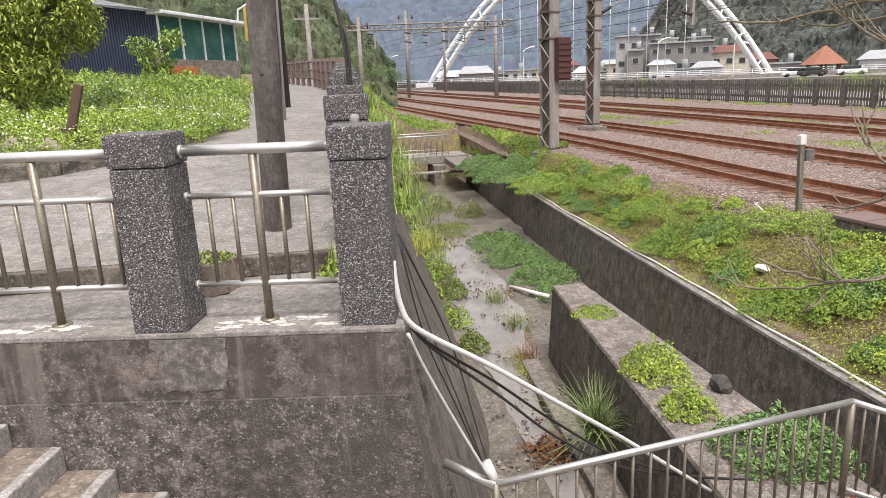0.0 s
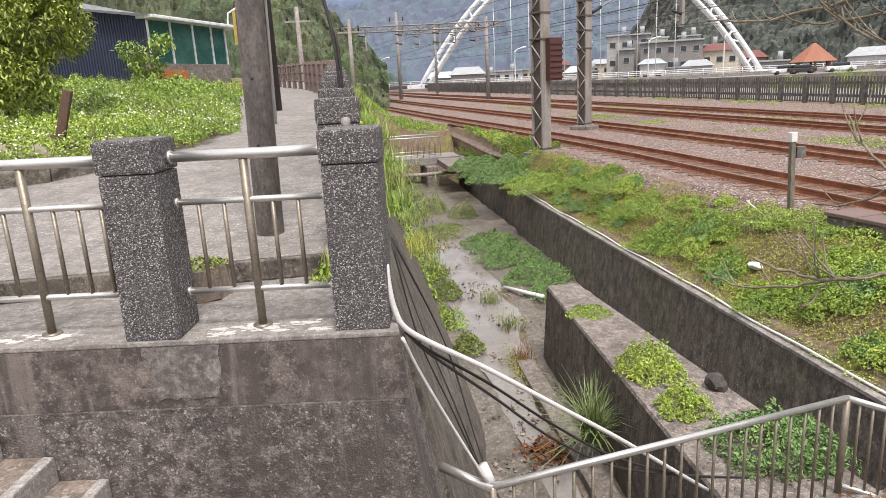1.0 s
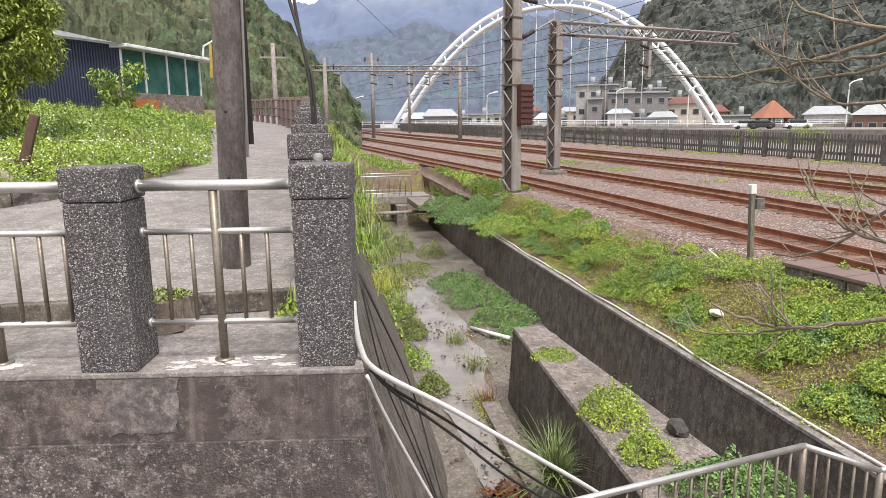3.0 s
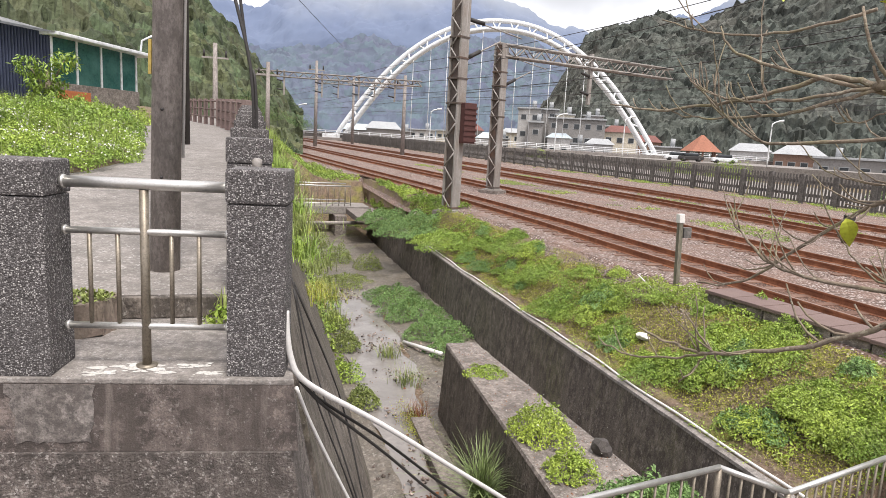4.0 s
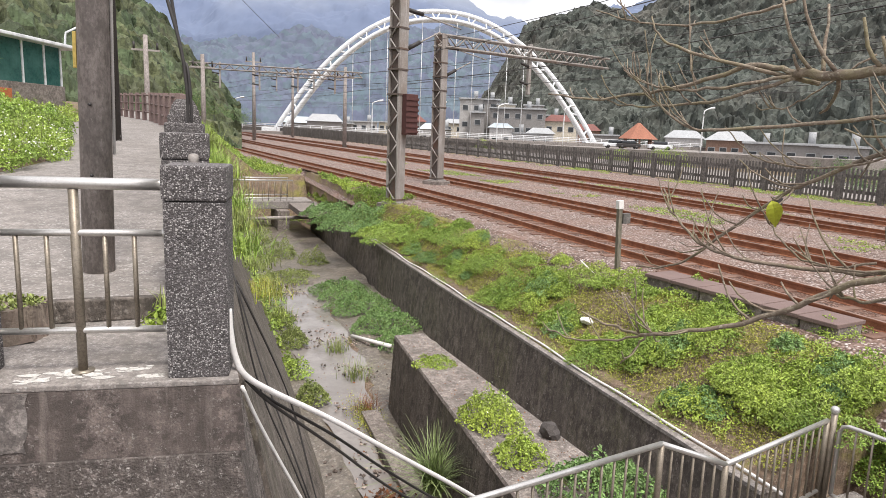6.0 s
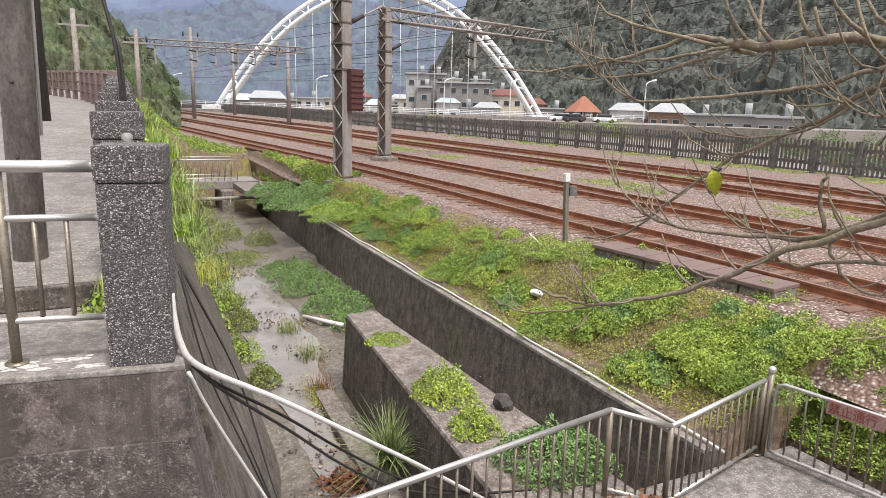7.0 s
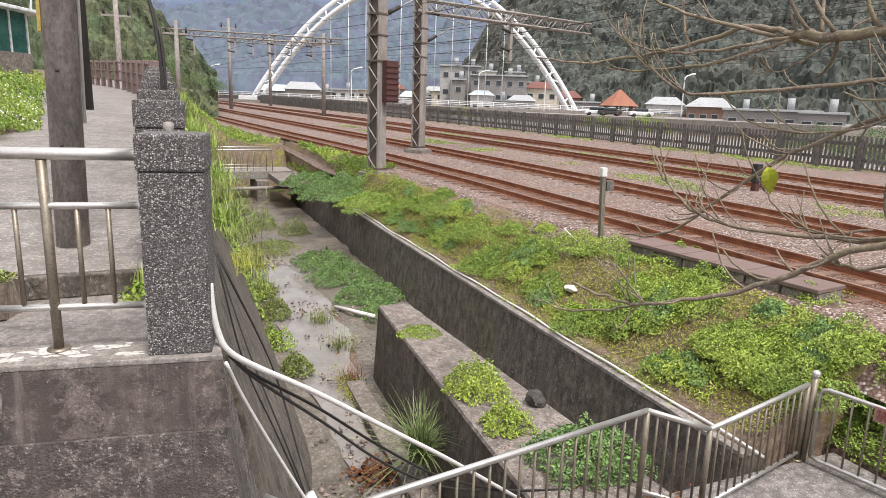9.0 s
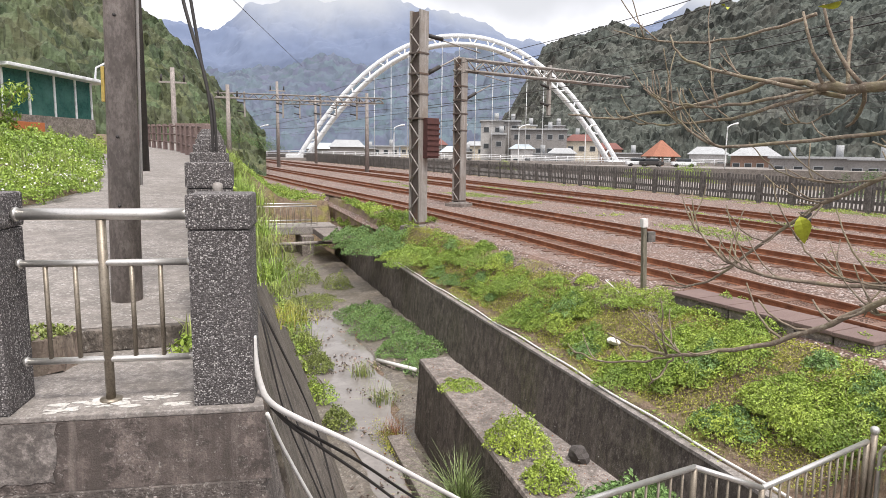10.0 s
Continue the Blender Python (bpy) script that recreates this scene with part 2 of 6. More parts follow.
BARK = mat("bare branch bark", (0.27, 0.215, 0.16), (0.13, 0.10, 0.078), 14, 0.9, 0.5, 90, (0.33, 0.30, 0.23), specks=0.8, stain=(0.19, 0.17, 0.09))
WATER = mat("shallow silty water", (0.21, 0.19, 0.175), (0.29, 0.265, 0.25), 1.3, 0.04, 0.04, 9, stain=(0.13, 0.115, 0.10), grain=0.85)
ROCK = mat("dark rock", (0.06, 0.052, 0.05), (0.09, 0.078, 0.072), 9, 0.85, 0.6, 60)
FOREST = mat("hillside forest", (0.052, 0.07, 0.036), (0.095, 0.118, 0.056), 0.12, 1.0, 0.7, 2.2, stain=(0.08, 0.09, 0.05), grain=0.5, bdist=0.3, canopy=(2.6, 0.4))
# Forest green greyed in the base colour to stand in for mist.
FOREST2 = mat("forest greyed for mist", (0.058, 0.068, 0.06), (0.09, 0.10, 0.085), 0.03, 1.0, 0.6, 1.1, stain=(0.098, 0.094, 0.082), grain=0.55, bdist=0.5, canopy=(6.5, 0.4))
# Blue-grey of the air between is put into this forest's base colour.
HAZE1 = mat("forest in blue haze tone", (0.085, 0.107, 0.148), (0.108, 0.13, 0.17), 0.02, 1.0, 0.2, 0.3, grain=0.88, bdist=0.6, canopy=(9, 0.12))
# Distance haze is mixed into the mountain's blue base colour.
HAZE2 = mat("far mountain with haze colour", (0.125, 0.158, 0.245), (0.148, 0.185, 0.272), 0.004, 1.0, 0.0, 0.03, grain=0.97)
LEAF = mat("weed leaves", (0.29, 0.395, 0.065), (0.16, 0.26, 0.042), 1.1, 0.55, 0.0, 20, vary=0.38, stain=(0.37, 0.45, 0.068))
LEAFM = mat("meadow leaves", (0.33, 0.45, 0.085), (0.17, 0.28, 0.045), 0.7, 0.55, 0.0, 20, vary=0.5, stain=(0.42, 0.52, 0.10))
CREEPER = mat("creeper leaves", (0.22, 0.35, 0.11), (0.13, 0.23, 0.07), 1.6, 0.55, 0.0, 20, vary=0.4)
LEAFD = mat("dark weed leaves", (0.12, 0.20, 0.06), (0.075, 0.14, 0.042), 1.6, 0.55, 0.0, 20, vary=0.4)
LEAFG = mat("grass blades", (0.27, 0.31, 0.09), (0.17, 0.215, 0.055), 3, 0.6, 0.0, 20, vary=0.45)
LEAFT = mat("conifer sprays", (0.34, 0.39, 0.07), (0.19, 0.25, 0.045), 2, 0.6, 0.0, 20, vary=0.55)
FLOWER = mat("white petals", (0.8, 0.8, 0.76), (0.7, 0.7, 0.62), 10, 0.6, 0.0, 50)
DRY = mat("dead leaves", (0.22, 0.085, 0.03), (0.13, 0.05, 0.02), 10, 0.8, 0.0, 40, vary=0.5)


# ---- mesh helpers ----
def mesh_from(name, verts, faces, material, smooth=False):
    me = bpy.data.meshes.new(name)
    me.from_pydata([tuple(v) for v in verts], [], faces)
    me.materials.append(material)
    if smooth:
        me.polygons.foreach_set("use_smooth", [True] * len(me.polygons))
    me.update()
    return me


def bm_mesh(name, bm, material, smooth=False):
    me = bpy.data.meshes.new(name)
    bmesh.ops.recalc_face_normals(bm, faces=bm.faces)
    bm.to_mesh(me)
    bm.free()
    me.materials.append(material)
    if smooth:
        me.polygons.foreach_set("use_smooth", [True] * len(me.polygons))
    return me


def part(name, me, parent=None, label="", at=None):
    """Links a mesh as one object, under a thing if one is given."""
    ob = new(name, me)
    if parent is not None:
        ob.parent = parent
    if at is not None:
        ob.matrix_basis = at
    if label:
        ob["label"] = label
    return ob


def empty(name, m, label, category, group="", kind=""):
    ob = new(name)
    ob.empty_display_size = 0.1
    ob.matrix_basis = m
    return tagged(ob, label, category, group, kind)


def box_bm(x0, x1, y0, y1, z0, z1, bevel=0.0, bm=None, m=None):
    bm = bm or bmesh.new()
    mm = Matrix.Translation(((x0 + x1) / 2, (y0 + y1) / 2, (z0 + z1) / 2)) @ Matrix.Diagonal((x1 - x0, y1 - y0, z1 - z0, 1))
    r = bmesh.ops.create_cube(bm, size=1.0, matrix=(m or Matrix()) @ mm)
    if bevel:
        edges = list({e for v in r["verts"] for e in v.link_edges})
        bmesh.ops.bevel(bm, geom=edges, offset=bevel, segments=2, affect="EDGES", profile=0.6)
    return bm


def box_me(name, dims, material, bevel=0.0):
    return bm_mesh(name, box_bm(*dims, bevel), material)


def tube_arrays(pts, r, sides=8, r_end=None):
    """Verts and faces of a tube with capped ends along a line of points."""
    pts = [Vector(p) for p in pts]
    n = len(pts)
    verts, faces = [], []
    up = Vector((0, 0, 1))
    for i, p in enumerate(pts):
        d = (pts[min(i + 1, n - 1)] - pts[max(i - 1, 0)]).normalized()
        a = d.cross(up)
        if a.length < 0.05:
            a = d.cross(Vector((1, 0, 0)))
        a.normalize()
        b = d.cross(a)
        rr = r if r_end is None else r + (r_end - r) * i / max(1, n - 1)
        for k in range(sides):
            t = 2 * math.pi * k / sides
            verts.append(p + a * (rr * math.cos(t)) + b * (rr * math.sin(t)))
    for i in range(n - 1):
        for k in range(sides):
            k2 = (k + 1) % sides
            faces.append((i * sides + k, i * sides + k2, (i + 1) * sides + k2, (i + 1) * sides + k))
    faces.append(tuple(range(sides - 1, -1, -1)))
    faces.append(tuple((n - 1) * sides + k for k in range(sides)))
    return verts, faces


def tube_me(name, pts, r, material, sides=8, r_end=None):
    return mesh_from(name, *tube_arrays(pts, r, sides, r_end), material, smooth=True)


def tubes_me(name, lines, material, sides=6):
    """Several (points, radius[, end radius]) tubes in one mesh."""
    verts, faces = [], []
    for ln in lines:
        v, f = tube_arrays(ln[0], ln[1], sides, ln[2] if len(ln) > 2 else None)
        o = len(verts)
        verts += v
        faces += [tuple(i + o for i in q) for q in f]
    return mesh_from(name, verts, faces, material, smooth=True)


def spline(pts, steps=6):
    """A smooth line through a few points."""
    p = [Vector(q) for q in pts]
    p = [2 * p[0] - p[1]] + p + [2 * p[-1] - p[-2]]
    out = []
    for i in range(1, len(p) - 2):
        for s in range(steps):
            t = s / steps
            a, b, c, d = p[i - 1], p[i], p[i + 1], p[i + 2]
            out.append(0.5 * ((2 * b) + (c - a) * t + (2 * a - 5 * b + 4 * c - d) * t * t + (3 * b - a - 3 * c + d) * t ** 3))
    out.append(p[-2])
    return out


rng = np.random.default_rng(7)


def leaves_me(name, pos, size, material, upright=0.5, long=1.7, lift=0.0):
    """Many pointed leaves (two faces each, folded along the rib) at the given points."""
    pos = np.asarray(pos, float)
    n = len(pos)
    size = np.broadcast_to(np.asarray(size, float), (n,)) * rng.uniform(0.6, 1.3, n)
    az = rng.uniform(0, 2 * np.pi, n)
    tilt = rng.normal(lift, upright, n)
    d = np.stack([np.cos(az) * np.cos(tilt), np.sin(az) * np.cos(tilt), np.sin(tilt)], 1)
    s = np.stack([-np.sin(az), np.cos(az), rng.normal(0, 0.35, n)], 1)
    nrm = np.cross(d, s)
    L, Wd = size[:, None] * long, size[:, None] * 0.5
    base, tip = pos, pos + d * L
    mid = pos + d * L * 0.45
    v = np.stack([base, mid + s * Wd + nrm * Wd * 0.25, tip, mid - s * Wd + nrm * Wd * 0.25], 1).reshape(-1, 3)
    i = np.arange(n) * 4
    f = np.concatenate([np.stack([i, i + 1, i + 2], 1), np.stack([i, i + 2, i + 3], 1)])
    me = bpy.data.meshes.new(name)
    me.from_pydata(v.tolist(), [], f.tolist())
    me.materials.append(material)
    return me


def foliage_me(name, pos, nrm, size, material, tilt=0.45, long=1.9, droop=0.25):
    """Folded leaves that face along the given normals, more or less."""
    pos, n = np.asarray(pos, float), len(pos)
    nn = np.asarray(nrm, float) + rng.normal(0, tilt, (n, 3))
    nn /= np.linalg.norm(nn, axis=1)[:, None] + 1e-9
    d = np.cross(nn, rng.normal(0, 1, (n, 3)))
    d /= np.linalg.norm(d, axis=1)[:, None] + 1e-9
    s = np.cross(nn, d)
    L = (np.broadcast_to(np.asarray(size, float), (n,)) * rng.uniform(0.6, 1.35, n))[:, None]
    mid, tip = pos + d * L * long * 0.45, pos + d * L * long - nn * L * droop
    v = np.stack([pos, mid + s * L * 0.5 + nn * L * 0.14, tip, mid - s * L * 0.5 + nn * L * 0.14], 1).reshape(-1, 3)
    i = np.arange(n) * 4
    f = np.concatenate([np.stack([i, i + 1, i + 2], 1), np.stack([i, i + 2, i + 3], 1)])
    me = bpy.data.meshes.new(name)
    me.from_pydata(v.tolist(), [], f.tolist())
    me.materials.append(material)
    return me


def blades_me(name, roots, length, material, width=0.008, lean=0.5, seg=3):
    """Grass blades that arch over."""
    roots = np.asarray(roots, float)
    n = len(roots)
    L = length * rng.uniform(0.5, 1.15, n)
    az = rng.uniform(0, 2 * np.pi, n)
    k = np.abs(rng.normal(0, lean, n)) + 0.1
    out = np.stack([np.cos(az), np.sin(az), 0 * az], 1)
    side = np.stack([-np.sin(az), np.cos(az), 0 * az], 1)
    rows = []
    for j in range(seg + 1):
        t = j / seg
        c = roots + out * (L * k * t * t)[:, None] + np.array([0, 0, 1.0]) * (L * (t - 0.35 * k * t * t))[:, None]
        w = width * (1 - t * 0.92)
        rows += [c + side * w, c - side * w]
    v = np.stack(rows, 1).reshape(-1, 3)
    m = 2 * (seg + 1)
    i = np.arange(n) * m
    f = np.concatenate([np.stack([i + 2 * j, i + 2 * j + 1, i + 2 * j + 3, i + 2 * j + 2], 1) for j in range(seg)])
    me = bpy.data.meshes.new(name)
    me.from_pydata(v.tolist(), [], f.tolist())
    me.materials.append(material)
    return me


def lerp(x, xs, ys):
    return float(np.interp(x, xs, ys))


# ---- plan ----
def path_z(y):
    return lerp(y, [3.0, 4.7, 4.9, 5.9, 10, 20, 30, 60, 120], [0.14, 0.15, 0.16, 0.215, 0.5, 1.0, 1.4, 2.3, 3.0])


def rail_z(y):
    return lerp(y, [-80, 15, 60, 100, 150, 300], [-1.2, -1.2, -0.64, -0.14, 0.45, 1.5])


OFF_Y = [-80, 12, 20, 28, 36, 50, 75, 100, 150, 300]
OFF_NEAR = [0, 0, -0.3, -1.0, -1.9, -3.6, -6.3, -8.5, -11, -17]
OFF_FAR = [0, 0, -0.1, -0.4, -0.9, -2.0, -4.5, -8, -14, -30]


def track_x(x0, y):
    """The place at y of a line that runs x0 beside the path where the railway is straight."""
    k = (x0 - 10.2) / 22.8
    return x0 + (1 - k) * lerp(y, OFF_Y, OFF_NEAR) + k * lerp(y, OFF_Y, OFF_FAR)


def wall_x(y):
    return lerp(y, [-10, 6, 18, 34], [5.85, 5.85, 6.0, 6.35])


def batter(y):
    return lerp(y, [3.3, 9], [0.14, 0.36])


def left_top_x(y):
    return lerp(y, [3.3, 8, 34], [0.24, 0.27, 0.5])


def grass_edge(y):
    return lerp(y, [5.5, 7.4, 8.3, 8.7, 9.3, 10, 11, 12.7, 15, 17.8, 25, 40], [-9.0, -6.3, -4.2, -3.7, -3.2, -2.55, -2.1, -1.8, -2.0, -2.4, -3.4, -4.0])


BED = -3.95


def ground_z(x, y):
    xr = wall_x(y)
    if x > 34:
        return lerp(x, [34, 40, 60, 140, 4000], [rail_z(y) - 0.3, rail_z(y) - 0.6, -2.2, -1.5, -1.5])
    if x > xr + 0.1:
        xs = track_x(10.2, y) - 2.0
        if y < 5.0:
            return lerp(x, [7.31, 7.34, xs, xs + 0.3, 34], [-3.0, -2.68, rail_z(y) - 0.5, rail_z(y) - 0.27, rail_z(y) - 0.3])
        return lerp(x, [xr + 0.1, xr + 0.14, xr + 0.5, xs - 0.4, xs, 34], [-2.52, -2.44, -2.37, rail_z(y) - 0.38, rail_z(y) - 0.27, rail_z(y) - 0.3])
    if x > 0.0 and y < 38:
        return BED
    if x > 0.0:
        return lerp(x, [0.5, 4.0, 40], [path_z(y) - 0.1, rail_z(y) - 0.4, rail_z(y) - 0.4])
    if y < 4.75:
        return -2.8
    z = path_z(y) - 0.1
    e = grass_edge(y)
    if x < e:
        z += lerp(e - x, [0, 0.5, 2.5, 8, 20, 60], [0.0, 0.22, 0.5, 0.75, 1.5, 6.0]) * lerp(y, [5.5, 8, 14], [0.45, 0.8, 1.0])
    return z


# ---- ground ----
gx = np.unique(np.concatenate([np.linspace(-4000, -120, 14), np.linspace(-120, -14, 18), np.linspace(-14, -0.5, 46), [-0.3, 0.0, 0.01, 0.4], np.linspace(1, 5.4, 6), [7.31, 7.33, 7.41], np.linspace(5.7, 11, 60), np.linspace(11, 36, 30), np.linspace(40, 160, 16), np.linspace(200, 4000, 14)]))
gy = np.unique(np.concatenate([np.linspace(-600, -20, 10), np.linspace(-14, 3.4, 10), [4.7, 4.76], [4.99, 5.01], np.linspace(4, 40, 110), np.linspace(42, 170, 40), np.linspace(190, 4000, 16)]))
gv = []
for yy in gy:
    for xx in gx:
        h = ground_z(xx, yy)
        if (xx < -3 and yy > 6) or xx > 6.3:
            h += 0.10 * noise.noise((xx * 0.9, yy * 0.9, 0)) * (1 if xx < 9 else 0.3)
        gv.append((xx, yy, h))
nx_ = len(gx)
gf = [(j * nx_ + i, j * nx_ + i + 1, (j + 1) * nx_ + i + 1, (j + 1) * nx_ + i) for j in range(len(gy) - 1) for i in range(nx_ - 1)]
tagged(part("ground", mesh_from("ground", gv, gf, SOIL, True)), "uneven soil with dry stalks beside a stream channel", "ground", kind="structure")


def sweep(name, ys, profile, material, smooth=False, cap=True):
    """A closed cross-section carried along y; profile(y) gives its (x, z) corners."""
    verts, faces = [], []
    n = len(profile(ys[0]))
    for y in ys:
        verts += [(px, y, pz) for px, pz in profile(y)]
    for i in range(len(ys) - 1):
        for k in range(n):
            k2 = (k + 1) % n
            faces.append((i * n + k, i * n + k2, (i + 1) * n + k2, (i + 1) * n + k))
    if cap:
        faces.append(tuple(range(n - 1, -1, -1)))
        faces.append(tuple((len(ys) - 1) * n + k for k in range(n)))
    me = mesh_from(name, verts, faces, material, smooth)
    bm = bmesh.new()
    bm.from_mesh(me)
    bmesh.ops.recalc_face_normals(bm, faces=bm.faces)
    bm.to_mesh(me)
    bm.free()
    return me


# channel walls
FRONT = Matrix.Translation((0.24, 3.36, 0)) @ Matrix.Rotation(radians(-9.6), 4, "Z")
ys_l = [4.70 + 0.6 * i for i in range(53)]


def left_profile(y):
    x, z = left_top_x(y), path_z(y) - 0.02
    return [(x, z), (x + batter(y) * (z - BED) * 0.5, (z + BED) / 2), (x + batter(y) * (z - BED + 0.1), BED - 0.1), (-0.35, BED - 0.1), (-0.35, z)]


tagged(part("wall_west", sweep("wall_west", ys_l, left_profile, WALLDARK)), "battered dark concrete retaining wall above the stream", "wall", kind="structure")
ys_r = [4.9 + 1.0 * i for i in range(31)]


def right_profile(y):
    x, w = wall_x(y), 0.0
    return [(x + w, -2.5), (x - 0.16, BED - 0.1), (x + 0.5, BED - 0.1), (x + 0.34, -2.5)]


tagged(part("wall_east", sweep("wall_east", ys_r, right_profile, WALLDARK)), "dark damp concrete channel wall below the weeds", "wall", kind="structure")
tagged(part("trim", sweep("trim", [4.9 + 0.25 * i for i in range(121)], lambda y: [(wall_x(y) - 0.02 + 0.02 * math.sin(y * 5.3) * 0.3, -2.5), (wall_x(y) - 0.015 + 0.02 * math.sin(y * 5.3) * 0.3, -2.455), (wall_x(y) + 0.09 + 0.01 * math.sin(y * 3.7), -2.44), (wall_x(y) + 0.09, -2.5)], LEDGE)), "thin pale mortar cap on the channel wall", "coping", kind="structure")
pipe_pts = [(wall_x(y) + 0.10 + 0.02 * math.sin(y * 1.3), y, -2.41 + 0.012 * math.sin(y * 2.7)) for y in np.linspace(4.7, 27, 70)]
tagged(part("water_pipe", tube_me("water_pipe", pipe_pts, 0.019, PVC)), "long pale plastic pipe lying on the channel wall", "pipe")


# dividing wall in the stream
def div_profile(y):
    k = (y - 5.0) / 6.35
    xl, xr = 3.15 + 0.46 * k, 4.52 - 0.33 * k
    return [(xl, -2.5), (xl - 0.1, BED - 0.1), (xr + 0.12, BED - 0.1), (xr, -2.5)]


tagged(part("wall_middle", sweep("wall_middle", [4.4 + 0.58 * i for i in range(13)], div_profile, WALLDARK)), "thick concrete dividing wall in the stream", "wall", kind="structure")
tagged(part("ledge_middle", sweep("ledge_middle", [4.4 + 0.58 * i for i in range(13)], lambda y: [(div_profile(y)[0][0] - 0.01, -2.5), (div_profile(y)[0][0] + 0.01, -2.46), (div_profile(y)[3][0] - 0.01, -2.46), (div_profile(y)[3][0] + 0.01, -2.5)], CONCRETE)), "worn pale top of the dividing wall", "coping", kind="structure")

# water and bed
wv, wf = [], []
for i in range(40):
    y = 3.0 + 0.5 * i
    l = lerp(y, [3, 9, 11, 14, 18, 21, 23], [2.15, 2.2, 2.25, 2.25, 2.2, 2.45, 3.2]) + 0.1 * math.sin(y * 3.1)
    r = lerp(y, [3, 9, 11, 14, 18, 21, 23], [2.75, 2.8, 3.2, 3.75, 3.9, 4.1, 3.7]) + 0.12 * math.sin(y * 2.3 + 1)
    wv += [(l, y, BED + 0.03), (r, y, BED + 0.03)]
wf = [(2 * i, 2 * i + 1, 2 * i + 3, 2 * i + 2) for i in range(39)]
tagged(part("water", mesh_from("water", wv, wf, WATER)), "shallow still grey stream water with fallen leaves", "water", kind="structure")
bv, bf = [], []
bx, by = np.linspace(0.4, 5.9, 40), np.linspace(2.0, 38, 170)
for y in by:
    for x in bx:
        inside = lerp(y, [3, 9, 11, 14, 18, 21, 23], [2.2, 2.25, 2.3, 2.3, 2.25, 2.55, 3.2]) < x < lerp(y, [3, 9, 11, 14, 18, 21, 23], [2.75, 2.8, 3.2, 3.75, 3.9, 4.1, 3.7])
        h = BED + 0.055 + 0.07 * noise.noise((x * 2, y * 1.5, 3)) + 0.03 * noise.noise((x * 7, y * 7, 3))
        if inside and y < 22.5:
            h -= 0.12
        if y > 22:
            h += 0.12
        bv.append((x, y, h))
bf = [(j * 40 + i, j * 40 + i + 1, (j + 1) * 40 + i + 1, (j + 1) * 40 + i) for j in range(169) for i in range(39)]
tagged(part("stream_bed", mesh_from("stream_bed", bv, bf, MUD, True)), "muddy gravel stream bed", "ground", kind="structure")

# path: a thick slab that climbs away
pys = [4.72, 4.9, 5.4, 6, 6.6, 7.2] + [8 + 1.0 * i for i in range(60)]


def path_profile(y):
    z = path_z(y)
    lx = grass_edge(y) - 0.25 if y > 6.5 else -7.5
    return [(lx, z - 0.3), (lx, z), (left_top_x(y) - 0.05, z), (left_top_x(y) - 0.05, z - 0.3)]


tagged(part("pavement", sweep("pavement", pys, path_profile, PATH)), "pale worn concrete footpath climbing away", "path", kind="structure")

# front retaining wall with its ledge
def front_block(name, material, z0, z1, y_top, y_low, low_front=0.0, back_top=0.255, back_low=0.255, bevel=0.0):
    """A block behind the front wall line, from its foot at z0 to z1, that reaches back to the path slab."""
    def ring(y, reach, back):
        a, b = FRONT @ Vector((-7, y, 0)), FRONT @ Vector((reach, y, 0))
        return [(a.x, a.y), (b.x, b.y), (back, 4.70), (a.x, 4.70)]
    bm = bmesh.new()
    low = [bm.verts.new((px, py, z0)) for px, py in ring(y_low, low_front, back_low)]
    top = [bm.verts.new((px, py, z1)) for px, py in ring(y_top, 0.0, back_top)]
    bm.faces.new(low[::-1])
    bm.faces.new(top)
    for k in range(4):
        bm.faces.new((low[k], low[(k + 1) % 4], top[(k + 1) % 4], top[k]))
    if bevel:
        bmesh.ops.bevel(bm, geom=bm.edges[:], offset=bevel, segments=2, affect="EDGES", profile=0.6)
    return bm_mesh(name, bm, material)


tagged(part("wall_front", front_block("wall_front", BAND, -0.40, -0.03, 0.02, 0.02, 0.03, 0.25, 0.30)), "stained concrete retaining wall face under the railing", "wall", kind="structure")
tagged(part("wall_front_base", front_block("wall_front_base", AGGREGATE, -3.2, -0.402, 0.0, -0.04, 0.43, 0.31, 0.86)), "rough aggregate concrete wall beside the steps", "wall", kind="structure")
tagged(part("ledge_front", front_block("ledge_front", LEDGE, -0.029, 0.0, 0.017, 0.017, 0.0, 0.25, 0.25, 0.006)), "pale worn concrete ledge carrying the railing", "ledge", kind="structure")
bm = bmesh.new()
ring = [(-1.42 + 0.42 * k / 12, -0.035) for k in range(13)] + [(-1.0 - 0.02 * k / 9, -0.035 - 0.31 * k / 9) for k in range(1, 10)] + [(-1.02 - 0.35 * k / 12, -0.345) for k in range(1, 13)] + [(-1.37 - 0.05 * k / 9, -0.345 + 0.31 * k / 9) for k in range(1, 9)]
face = bm.faces.new([bm.verts.new((px + 0.03 * noise.noise((px * 23, pz * 23, 1)), 0.016, pz + 0.02 * noise.noise((px * 23, pz * 23, 6)) * (pz < -0.05))) for px, pz in ring])
ext = bmesh.ops.extrude_face_region(bm, geom=[face])
for v in [e for e in ext["geom"] if isinstance(e, bmesh.types.BMVert)]:
    v.co.y = 0.05
tagged(part("wall_patch", bm_mesh("wall_patch", bm, PATCHM), at=FRONT), "pale square mortar patch on the wall", "patch", kind="structure")


